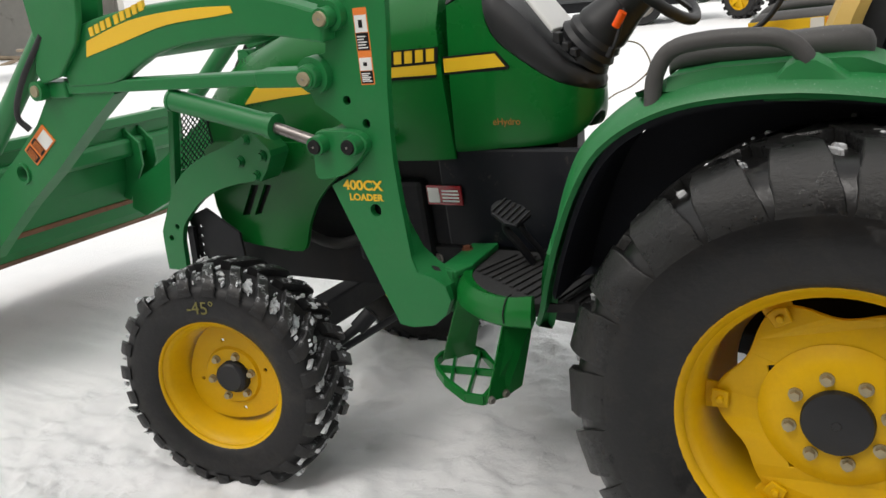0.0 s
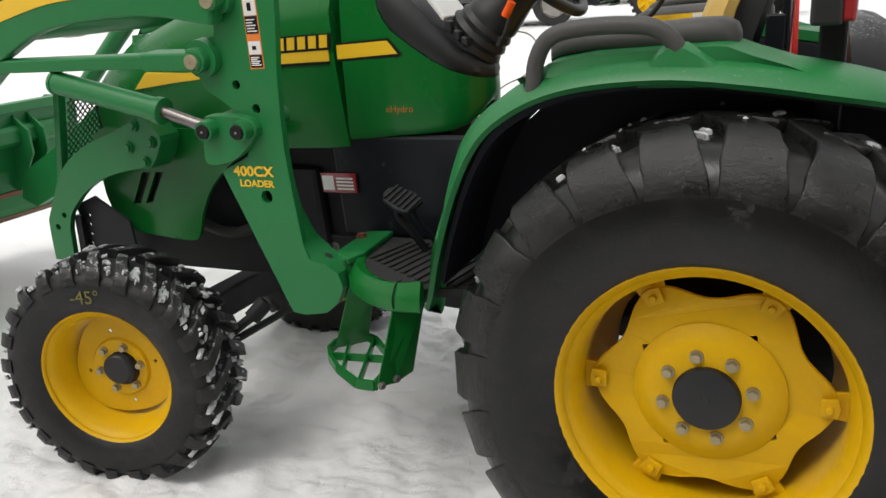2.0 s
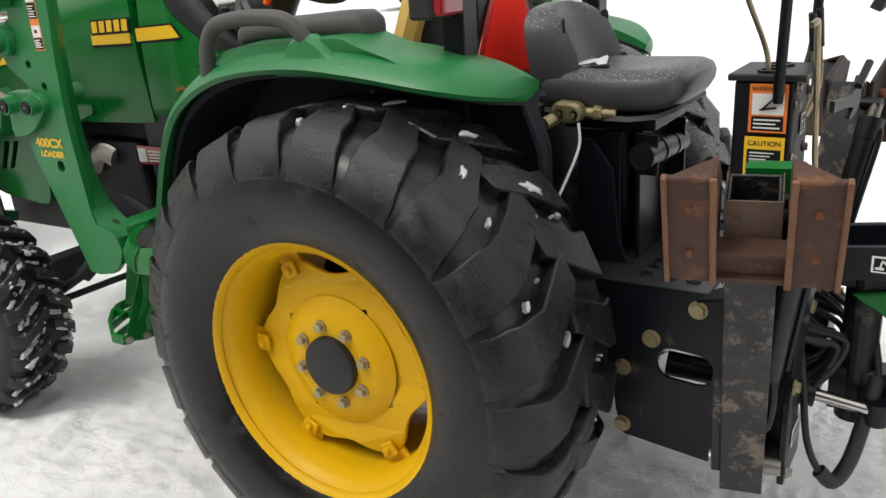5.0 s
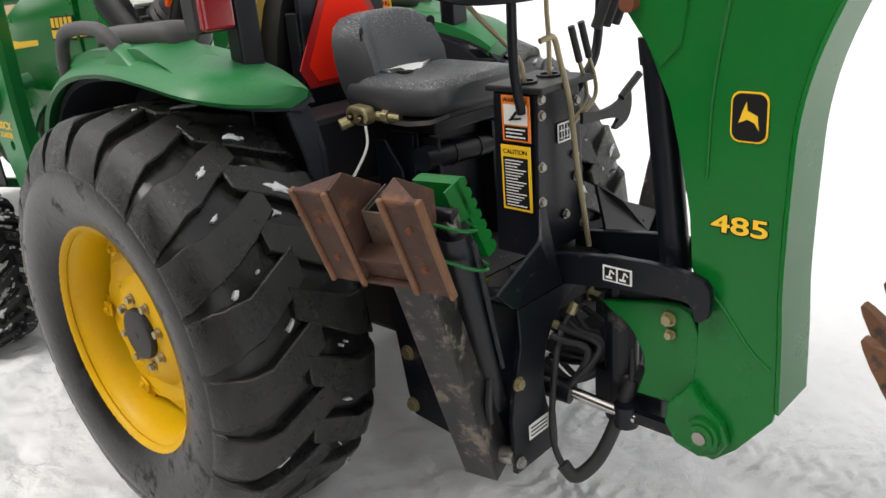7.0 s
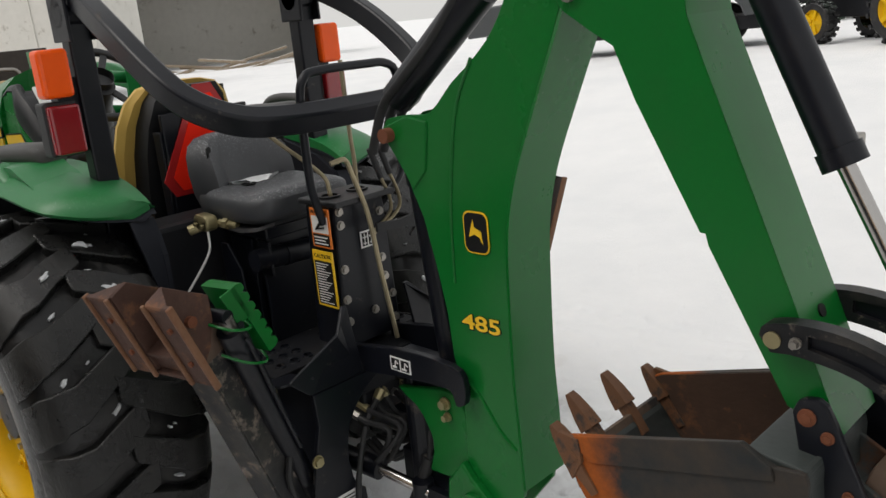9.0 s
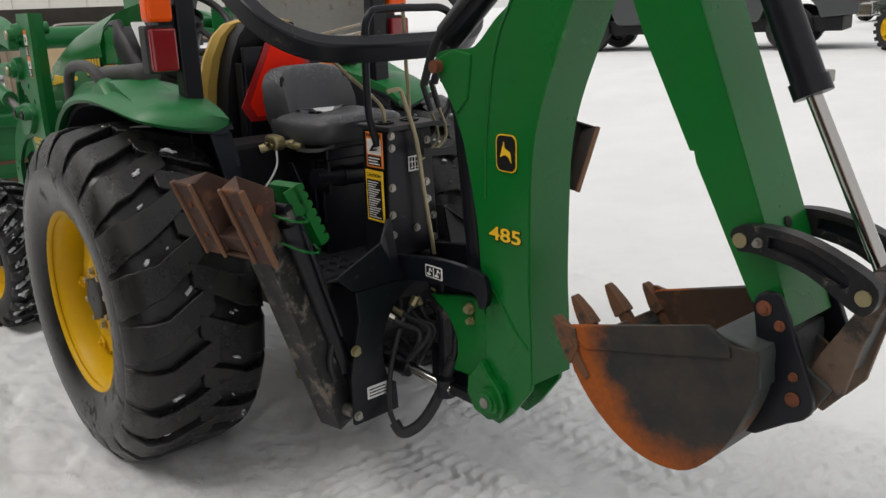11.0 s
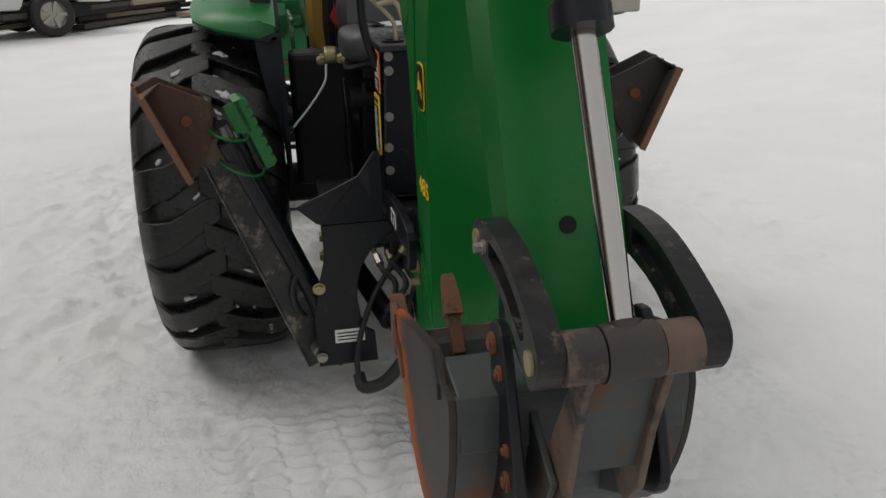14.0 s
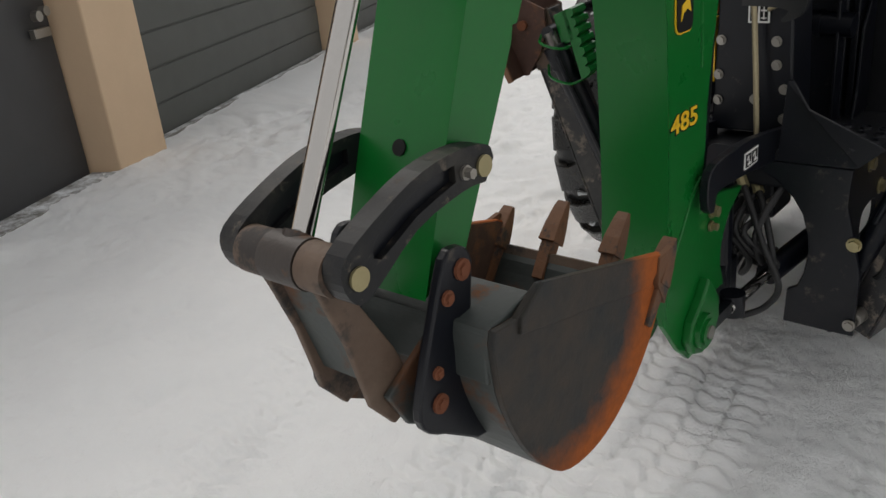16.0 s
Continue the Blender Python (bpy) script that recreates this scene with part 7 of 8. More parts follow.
    for dx, dy, dz in ((0.0, 0.0, 0.0), (0.012, 0.026, 0.008)):
        lv = part("control_lever", tube([(0.868 + dx, 0.02 + dy, 1.09 + dz), (0.876 + dx, 0.11 + dy, 1.135 + dz), (0.878 + dx, 0.128 + dy, 1.18 + dz), (0.876 + dx, 0.10 + dy, 1.26 + dz)], 0.0055, 8), ROD, c, "thin plated control lever", smooth=True)
        part("lever_grip", rod((0.876 + dx, 0.102 + dy, 1.255 + dz), (0.872 + dx, 0.074 + dy, 1.345 + dz), 0.0095, 12), PLASTIC, lv, "black rubber grip", smooth=True)
    part("control_lever", tube([(0.80, -0.03, 1.15), (0.80, -0.035, 1.235), (0.79, -0.05, 1.29), (0.775, -0.17, 1.40), (0.77, -0.24, 1.47)], 0.0065, 8), ROD, c, "thin plated control lever", smooth=True)
    part("control_lever", tube([(0.81, 0.06, 1.15), (0.81, 0.063, 1.31), (0.81, 0.058, 1.40), (0.81, 0.055, 1.60)], 0.0065, 8), ROD, c, "thin plated control lever", smooth=True)
    part("long_lever", tube([(0.90, -0.095, 1.333), (0.905, -0.076, 1.337), (0.905, -0.045, 1.334), (0.905, -0.026, 1.285), (0.906, 0.012, 1.166), (0.912, 0.03, 0.998), (0.93, 0.05, 0.78)], 0.0075, 8), ROD, c, "long pale control rod in front of the panel", smooth=True)
    hook = part("boom_lever", plate(arc_pts([(-0.03, 1.140), (0.05, 1.136), (0.100, 1.150), (0.128, 1.180), (0.140, 1.172), (0.142, 1.13), (0.125, 1.095), (0.085, 1.078), (0.078, 1.086), (0.095, 1.105), (0.05, 1.112), (-0.03, 1.112)], 2), -0.006, 0.006), PLASTIC, c, "black hooked lock lever")
    hook.data.transform(Matrix.Translation((0.955, 0, 0)) @ Matrix.Rotation(radians(78), 4, "Z"))
    part("lever_grip", rod((0.982, 0.128, 1.165), (0.995, 0.195, 1.215), 0.010, 12), PLASTIC, hook, smooth=True)
    part("side_canister", join(rod((0.53, -0.155, 1.018), (0.53, 0.155, 1.000), 0.034, 24), rod((0.53, -0.045, 1.0115), (0.53, -0.03, 1.011), 0.037, 24), rod((0.53, 0.06, 1.0055), (0.53, 0.072, 1.005), 0.037, 24)), BLACK, backhoe, "black cylinder with clamps under the seat", smooth=True)
    part("canister_bracket", join(box(0.50, 0.512, -0.11, 0.13, 0.70, 1.07), box(0.50, 0.56, -0.115, -0.105, 0.96, 1.07), box(0.50, 0.56, 0.115, 0.125, 0.70, 1.07)), BLACK, backhoe, "black bracket plate under the seat", bevel=0.003)


console()


def backhoe_seat():
    cy = 0.018
    base = []
    for x, w, z, h, dish in ((0.218, 0.135, 1.185, 0.030, 0.0), (0.230, 0.160, 1.185, 0.050, 0.0), (0.26, 0.176, 1.183, 0.060, 0.008), (0.33, 0.186, 1.180, 0.062, 0.020), (0.41, 0.190, 1.178, 0.062, 0.020),
                             (0.49, 0.190, 1.178, 0.061, 0.012), (0.55, 0.186, 1.180, 0.059, 0.004), (0.592, 0.176, 1.184, 0.054, 0.0), (0.616, 0.158, 1.188, 0.042, 0.0), (0.628, 0.135, 1.190, 0.024, 0.0)):
        loop = []
        for k in range(24):
            a = 2 * math.pi * k / 24
            c, q = math.cos(a), math.sin(a)
            y = w * math.copysign(abs(c) ** 0.55, c)
            zz = h * math.copysign(abs(q) ** 0.62, q)
            if q > 0:
                zz -= dish * (1 - min(1, abs(y) / (w * 0.72)) ** 3)
            loop.append((x + 0.05 * (zz / 0.06) * max(0, x - 0.5), cy + y, z + zz))
        base.append(loop)
    s = part("seat_pan", loft(base), VINYL, backhoe, "charcoal vinyl seat with snow in its folds", smooth=True)
    back = []
    for z, w, x, t in ((1.14, 0.150, 0.230, 0.06), (1.20, 0.172, 0.228, 0.105), (1.27, 0.174, 0.214, 0.105), (1.325, 0.168, 0.204, 0.09), (1.358, 0.154, 0.200, 0.075), (1.380, 0.126, 0.200, 0.05), (1.390, 0.080, 0.205, 0.022)):
        back.append([(x, cy - w, z), (x + t * 0.8, cy - w - 0.004, z), (x + t * 1.25, cy - w * 0.86, z), (x + t * 1.05, cy - w * 0.62, z), (x + t * 0.78, cy - w * 0.45, z), (x + t * 0.72, cy, z), (x + t * 0.78, cy + w * 0.45, z), (x + t * 1.05, cy + w * 0.62, z),
                     (x + t * 1.25, cy + w * 0.86, z), (x + t * 0.8, cy + w + 0.004, z), (x, cy + w, z), (x - 0.015, cy, z)])
    part("seat_back", loft(back), VINYL, backhoe, "low charcoal vinyl backrest", smooth=True)
    for sd in (-1, 1):
        # Black patches on the backrest stand for the shade inside its vent slots.
        slot = placed(plate(rounded(0.026, 0.075, 0.012, 4), -0.002, 0.003), Matrix.Translation((0.304, cy + sd * 0.138, 1.322)) @ Matrix.Rotation(radians(90 - sd * 30), 4, "Z") @ Matrix.Rotation(radians(6 * sd), 4, "Y"))
        part("seat_cutout", slot, BLACK_DECAL, s, "black patch for a vent slot", bevel=0.001)
    # Black disc set on the pan in place of a shaded recess.
    drain = placed(lathe([(0.002, 0.0), (0.020, 0.0), (0.026, 0.004)], 18), Matrix.Translation((0.372, cy - 0.05, 1.224)) @ Matrix.Rotation(radians(90), 4, "X"))
    part("seat_drain", drain, BLACK_DECAL, s, "black disc for a drain recess")
    rnd = random.Random(5)
    drift = []
    for x, w, h in ((0.278, 0.06, 0.006), (0.290, 0.105, 0.010), (0.308, 0.112, 0.006), (0.330, 0.10, 0.002), (0.352, 0.05, -0.003)):
        drift.append([(x + 0.008 * rnd.random(), cy + w * u * (0.85 + 0.3 * rnd.random()), 1.222 + h * (1 - u * u) + 0.014 * abs(u) ** 3 + 0.002 * rnd.random()) for u in (-1, -0.7, -0.35, 0, 0.35, 0.7, 1)] + [(x, cy + w * 0.6, 1.205), (x, cy - w * 0.6, 1.205)])
    part("seat_snow", loft(drift), SNOW_MAT, s, "powder snow in the crease of the seat", smooth=True)
    part("seat_rim", loft([[(x, cy - w, z), (x, cy - w - 0.006, z - 0.012), (x, cy + w + 0.006, z - 0.012), (x, cy + w, z)] for x, w, z in ((0.25, 0.145, 1.132), (0.36, 0.176, 1.122), (0.50, 0.178, 1.12), (0.57, 0.165, 1.128), (0.605, 0.125, 1.142))]), PLASTIC, s, "black seat shell rim", smooth=True)
    part("seat_post", rod((0.42, cy, 0.726), (0.42, cy, 1.08), 0.05, 18), BLACK, backhoe, "black seat pedestal", smooth=True)
    part("seat_mount", box(0.30, 0.55, cy - 0.13, cy + 0.13, 1.075, 1.128), BLACK, backhoe, bevel=0.006)
    for yy in (-0.12, 0.12):
        part("seat_strut", box(0.34, 0.46, cy + yy - 0.01, cy + yy + 0.01, 0.726, 1.07), BLACK, backhoe, bevel=0.004)
    for y0 in (-0.165, 0.155):
        part("pedestal_plate", plate([(0.36, 0.726), (0.50, 0.726), (0.475, 0.80), (0.46, 0.98), (0.40, 1.06), (0.36, 1.06)], y0, y0 + 0.010), BLACK, backhoe, bevel=0.003)


backhoe_seat()


# Darker variant of the worn pad rust, for the right-hand pad only.
PAD_DARK = surface("darker_worn_pad", (0.022, 0.016, 0.014), 0.6, vary=0.35, grain=50, bump=0.2, wear=(0.09, 0.04, 0.022), wear_amount=0.15, wear_scale=14, snow=0.1)


def stabilizer(s):
    """Outrigger: a hollow square leg turned a little outward, with a flip-over pad of two flanged shoes at its head."""
    f = (lambda b: b) if s < 0 else mirror_y
    pad_mat = RUST_PAD if s < 0 else PAD_DARK
    turn = Matrix.Translation((0.92, -0.575, 0)) @ Matrix.Rotation(radians(11.3), 4, "Z")

    def put(bm):
        return f(placed(bm, turn))

    def leg(z, depth):
        """A point behind the leg's outer face: (y, z) at a height and a depth."""
        return (-0.3565 * (z - 0.865) + depth * 0.942, z + depth * 0.336)

    w, top, low = 0.047, 1.058, 0.262
    tube_walls = []
    for x0, x1, d0, d1 in ((-w, w, 0.0, 0.007), (-w, w, 0.083, 0.09), (-w, -w + 0.007, 0.007, 0.083), (w - 0.007, w, 0.007, 0.083)):
        tube_walls.append(loft([[(x, *leg(z, d)) for x, d in ((x0, d0), (x1, d0), (x1, d1), (x0, d1))] for z in (low, top)]))
    arm = part("stabilizer_arm", put(tube_walls[0]), BLACK_SCUFFED, backhoe, "scuffed hollow black stabilizer leg", bevel=0.003)
    for wall in tube_walls[1:]:
        part("leg_wall", put(wall), BLACK_SCUFFED, arm, bevel=0.003)
    head = []
    for x0, x1, d0, d1 in ((-w - 0.003, w + 0.003, -0.004, 0.0), (-w - 0.003, -w, 0.0, 0.09), (w, w + 0.003, 0.0, 0.09)):
        head.append(loft([[(x, *leg(z, d)) for x, d in ((x0, d0), (x1, d0), (x1, d1), (x0, d1))] for z in (0.915, top + 0.004)]))
    part("leg_head", put(join(*head)), RUST, arm, "rusty bare head of the leg", bevel=0.001)
    part("leg_cap", put(loft([[(x, *leg(z, d)) for x, d in ((-w + 0.008, 0.008), (w - 0.008, 0.008), (w - 0.008, 0.082), (-w + 0.008, 0.082))] for z in (0.96, 0.97)])), DARK, arm)
    part("arm_pivot", put(rod((-0.075, leg(0.31, 0.05)[0], leg(0.31, 0.05)[1]), (0.085, leg(0.31, 0.05)[0], leg(0.31, 0.05)[1]), 0.022, 16)), STEEL, arm, smooth=True)
    part("leg_lug", put(loft([[(x, *leg(z, d)) for x, d in ((-0.068, 0.02), (-w, 0.02), (-w, 0.10), (-0.068, 0.10))] for z in (0.30, 0.52)])), BLACK_SCUFFED, arm, bevel=0.003)
    cb, ct = Vector((0.905, -0.325, 0.50)), Vector((1.000, -0.525, 1.030))
    cyl = part("stabilizer_cylinder", f(join(rod(cb - (ct - cb) * 0.08, cb.lerp(ct, 0.90), 0.031, 20), rod(cb.lerp(ct, 0.82), cb.lerp(ct, 0.93), 0.035, 20))), BLACK, backhoe, "black stabilizer cylinder", smooth=True)
    part("cylinder_rod", f(rod(cb.lerp(ct, 0.92), ct, 0.018, 16)), ROD_DULL, cyl, "short rod end", smooth=True)
    part("cylinder_eye", f(rod(ct - Vector((0.04, 0.01, 0)), ct + Vector((0.012, 0.003, 0)), 0.018, 16)), BLACK, cyl, smooth=True)
    side = Vector((0.036, 0.014, 0.0))
    part("cylinder_pipe", f(tube([cb.lerp(ct, 0.18) + side, cb.lerp(ct, 0.5) + side, cb.lerp(ct, 0.84) + side, cb.lerp(ct, 0.88) + side * 0.6], 0.007, 8)), BLACK, cyl, "thin steel pipe along the cylinder", smooth=True)
    part("cylinder_hose", f(tube([(0.93, -0.355, 0.60), (0.94, -0.385, 0.52), (0.92, -0.36, 0.44), (0.88, -0.30, 0.46)], 0.010, 8)), HOSE, cyl, smooth=True)
    # pad: soles face outward, webs carry the pin, a bar joins the shoes below the leg's open head
    lo, hi = Vector((0, -0.062, 0.903)), Vector((0, -0.152, 1.124))
    length = (hi - lo).length
    dirn = (hi - lo).normalized()
    nrm = Vector((0, dirn.z, -dirn.y))

    def at(x, t, h):
        return lo + dirn * t + nrm * h + Vector((x, 0, 0))

    def slab(x0, x1, t0, t1, h0, h1):
        return loft([[at(x0, t, h0), at(x1, t, h0), at(x1, t, h1), at(x0, t, h1)] for t in (t0, t1)])
    web = [(-0.150, 1.124), (-0.104, 1.147), (0.014, 1.090), (0.016, 1.030), (-0.004, 0.965), (-0.045, 0.903), (-0.062, 0.903)]
    across = Matrix(((0, -1, 0, 0), (1, 0, 0, 0), (0, 0, 1, 0), (0, 0, 0, 1)))
    pad = thing_part("stabilizer_pad", put(join(slab(-0.066, 0.066, 0.0, 0.010, -0.004, 0.020), slab(-0.066, 0.066, 0.010, 0.068, 0.010, 0.018), slab(-0.066, 0.066, 0.060, 0.070, -0.002, 0.045))), pad_mat, "rusty flip-over pad, its lower cross bar")
    for sx in (-1, 1):
        xw, xo = sx * 0.064, sx * 0.146
        part("pad_web", put(placed(plate(web, -0.005, 0.005), Matrix.Translation((xw, 0, 0)) @ across)), pad_mat, pad, "worn side web of the pad", bevel=0.002)
        part("pad_sole", put(slab(min(xw, xo), max(xw, xo), 0.0, length, -0.005, 0.005)), pad_mat, pad, "worn steel ground sole", bevel=0.002)
        part("sole_rim", put(slab(xo - 0.005, xo + 0.005, -0.002, length + 0.002, -0.013, 0.005)), RUST_EDGE, pad, "bright worn rust edge", bevel=0.003)
        part("web_edge", put(slab(xw - 0.006, xw + 0.006, -0.002, length + 0.002, -0.014, -0.004)), RUST_EDGE, pad, "bright worn rust edge", bevel=0.003)
        a, b, c = at(xo, length, -0.006), at(xw, length, -0.006), Vector((xw, -0.104, 1.148))
        part("pad_cap", put(loft([[a, b, c], [p - Vector((0, 0, 0.008)) for p in (a, b, c)]])), pad_mat, pad, "worn end gusset", bevel=0.002)
        for t in (0.07, 0.17):
            part("sole_bolt", put(rod(at((xw + xo) / 2, t, -0.012), at((xw + xo) / 2, t, 0.0), 0.007, 8)), RUST_BOLT, pad)
    pin = leg(1.043, 0.012)
    for x0, x1 in ((-0.080, -0.058), (0.058, 0.082)):
        part("pad_pin", put(rod((x0, *pin), (x1, *pin), 0.014, 16)), RUST_BOLT, pad, "rusty pad pin", smooth=True)
    if s < 0:
        a, b = Vector((0.935, -0.487, 1.090)), Vector((0.955, -0.418, 0.912))
        n = 7
        rows = [(0.0, 0.0)]
        for k in range(n):
            rows += [((k + 0.2) / n, 0.012), ((k + 0.7) / n, 0.012), ((k + 0.95) / n, 0.0)]
        up = Vector((0, 0.9, 0.35)).normalized()
        step = loft([[a.lerp(b, t) + up * (h + 0.008) + Vector((-0.05, -0.01, 0)), a.lerp(b, t) + up * (h + 0.008) + Vector((0.05, 0.01, 0)), a.lerp(b, t) - up * 0.014 + Vector((0.05, 0.01, 0)), a.lerp(b, t) - up * 0.014 + Vector((-0.05, -0.01, 0))] for t, h in rows + [(1.0, 0.0)]])
        st = part("grip_step", step, GREEN, backhoe, "bright green serrated hand step clamped on")
        part("step_side", loft([[a.lerp(b, t) + Vector((0.05, 0.01, 0)) + up * h, a.lerp(b, t) + Vector((0.05, 0.01, 0)) - up * 0.045, a.lerp(b, t) + Vector((0.044, 0.01, 0)) - up * 0.045, a.lerp(b, t) + Vector((0.044, 0.01, 0)) + up * h] for t, h in ((0.0, 0.0), (0.45, 0.0))]), GREEN, st, bevel=0.002)
        part("step_clamp", tube([(0.94, -0.42, 0.912), (1.02, -0.44, 0.895), (1.035, -0.50, 0.912), (0.985, -0.54, 0.935)], 0.004, 6), GREEN, st, smooth=True)
        part("step_clamp", tube([(0.94, -0.455, 1.00), (1.02, -0.47, 0.99), (1.035, -0.53, 1.005), (0.985, -0.56, 1.02)], 0.004, 6), GREEN, st, smooth=True)


def thing_part(name, bm, material, label):
    return part(name, bm, material, backhoe, label, bevel=0.002)


plan = AS_DRAWN
stabilizer(-1)
stabilizer(1)
plan = REAR
# boom cylinder running up inside the boom with its hoses
part("boom_cylinder", rod((1.10, 0, 1.50), (1.42, 0, 1.75), 0.045, 20), BLACK, backhoe, "black boom cylinder", smooth=True)
for k in range(3):
    y = -0.04 + 0.04 * k
    part("boom_hose", tube([(1.02, y, 1.36), (1.08, y, 1.48), (1.18, y * 1.2, 1.56), (1.30, y, 1.66), (1.45, y, 1.82)], 0.013, 10), HOSE, backhoe, smooth=True)


# ---- garage with roll-up doors ----
plan = AS_DRAWN
BEIGE = surface("beige_pillar_paint", (0.62, 0.45, 0.30), 0.75, vary=0.06, bump=0.1)
DOOR_GREY = surface("dark_grey_door_paint", (0.075, 0.078, 0.072), 0.55, vary=0.08, bump=0.04)
DOOR_DARK = surface("charcoal_door_paint", (0.045, 0.045, 0.048), 0.55, vary=0.08, bump=0.04)
CONCRETE = surface("bare_concrete", (0.20, 0.19, 0.175), 0.85, vary=0.2, bump=0.2, snow=0.9, snow_scale=9)
WHITE_WALL = surface("weathered_white_siding", (0.62, 0.60, 0.55), 0.7, vary=0.1, bump=0.1, wear=(0.35, 0.32, 0.27), wear_amount=0.12, wear_scale=1.5)
GREY_CAR = surface("grey_car_paint", (0.075, 0.08, 0.085), 0.3, metal=0.3, vary=0.08, bump=0.0, coat=0.5, snow=0.3)
WHITE_CAR = surface("white_vehicle_paint", (0.6, 0.6, 0.58), 0.4, vary=0.06, bump=0.0, dirt=0.2, snow=0.4)
WOOD = surface("weathered_lumber", (0.30, 0.24, 0.17), 0.8, vary=0.25, grain=30, bump=0.2, snow=0.75, snow_scale=6)
PALE_WOOD = surface("pale_plywood", (0.50, 0.37, 0.22), 0.7, vary=0.12, grain=20, bump=0.1)
TARP = surface("blue_tarp", (0.06, 0.17, 0.36), 0.5, vary=0.2, bump=0.2, snow=0.35, snow_scale=5)
WOOD_DARK = surface("dark_planks", (0.06, 0.05, 0.042), 0.8, vary=0.3, grain=20, bump=0.2, snow=0.4, snow_scale=4)
GLASS = surface("dark_window_glass", (0.02, 0.022, 0.025), 0.08, vary=0.05, bump=0.0, spec=0.8)


def along(u, w, z):
    """A point by the garage front: u metres along it, w metres out from it."""
    d = Vector((-0.896, -0.444, 0))
    n = Vector((-0.444, 0.896, 0))
    return Vector((0.53, -4.035, 0)) + d * u + n * w + Vector((0, 0, z))


def wall_box(u0, u1, w0, w1, z0, z1):
    c = (along(u0, w0, z0) + along(u1, w1, z1)) / 2
    m = Matrix.Translation(c) @ Matrix.Rotation(math.atan2(-0.444, -0.896), 4, "Z") @ Matrix.Diagonal((u1 - u0, abs(w1 - w0), z1 - z0, 1))
    return placed(bmesh_cube(), m)


def garage():
    g = thing("garage", along(4, -1, 0), "garage row with beige pillars and grey roll-up doors", "garage", kind="structure")
    part("back_wall", wall_box(-2.6, 16.5, -6.2, -6.0, -0.1, 2.9), BEIGE, g)
    # Roof is out of view; kept low so that it shades the snow less.
    part("roof", wall_box(-2.7, 16.7, -6.3, 0.25, 2.9, 3.05), DOOR_DARK, g, "dark flat roof")
    part("header", wall_box(-2.6, 16.5, -0.28, 0.0, 2.7, 2.9), BEIGE, g, "beige fascia above the doors", bevel=0.01)
    part("end_wall", wall_box(-2.6, -2.4, -6.0, -0.28, -0.1, 2.9), BEIGE, g)
    part("end_wall", wall_box(16.3, 16.5, -6.0, -0.28, -0.1, 2.9), BEIGE, g)
    for k in range(5):
        u = 4.0 * k
        part("pillar", wall_box(u - 0.03, u + 0.50, -0.28, 0.0, -0.1, 2.7), BEIGE, g, "beige painted pillar", bevel=0.012)
    for k in range(-1, 4):
        u0, u1 = max(-2.4, 4.0 * k + 0.52), 4.0 * k + 3.95
        mt = DOOR_DARK if k < 0 else DOOR_GREY
        d = part("door", wall_box(u0, u1, -0.24, -0.22, -0.1, 2.72), mt, g, "grey ribbed roll-up door")
        z = 0.0
        for j in range(11 if k >= 0 else 0):
            part("door_panel", wall_box(u0 + 0.02, u1 - 0.02, -0.22, -0.205 if j % 2 else -0.209, z, z + 0.232), mt, d, bevel=0.006)
            z += 0.245
        if k < 0:
            part("door_latch", join(wall_box(u1 - 0.20, u1 - 0.06, -0.205, -0.17, 0.88, 0.93), rod(along(u1 - 0.17, -0.17, 1.0), along(u1 - 0.17, -0.13, 1.0), 0.03, 14), rod(along(u1 - 0.10, -0.17, 1.02), along(u1 - 0.10, -0.13, 1.02), 0.028, 14)), STEEL, d, "plated door latch")
        part("threshold", wall_box(u0, u1, -0.20, -0.14 if k >= 0 else -0.02, -0.08, 0.03), CONCRETE, g, "concrete door sill", bevel=0.006)


garage()


# ---- far side of the yard ----
def wheel_simple(parent, m, r, w, rim_mat):
    t = part("tyre", placed(lathe([(r * 0.62, -w / 2), (r * 0.9, -w / 2), (r, -w * 0.35), (r, w * 0.35), (r * 0.9, w / 2), (r * 0.62, w / 2)], 32, closed=True), m), RUBBER_SNOWY, parent, smooth=True)
    part("rim", placed(lathe([(0.01, -w * 0.40), (r * 0.2, -w * 0.42), (r * 0.55, -w * 0.3), (r * 0.64, -w * 0.5)], 32), m), rim_mat, t, smooth=True)
    for k in range(5):
        a = 2 * math.pi * k / 5
        part("rim_spoke", placed(beam((0.12 * r * math.cos(a), -w * 0.44, 0.12 * r * math.sin(a)), (0.6 * r * math.cos(a), -w * 0.44, 0.6 * r * math.sin(a)), r * 0.16, w * 0.08, (0, 1, 0)), m), rim_mat, t)


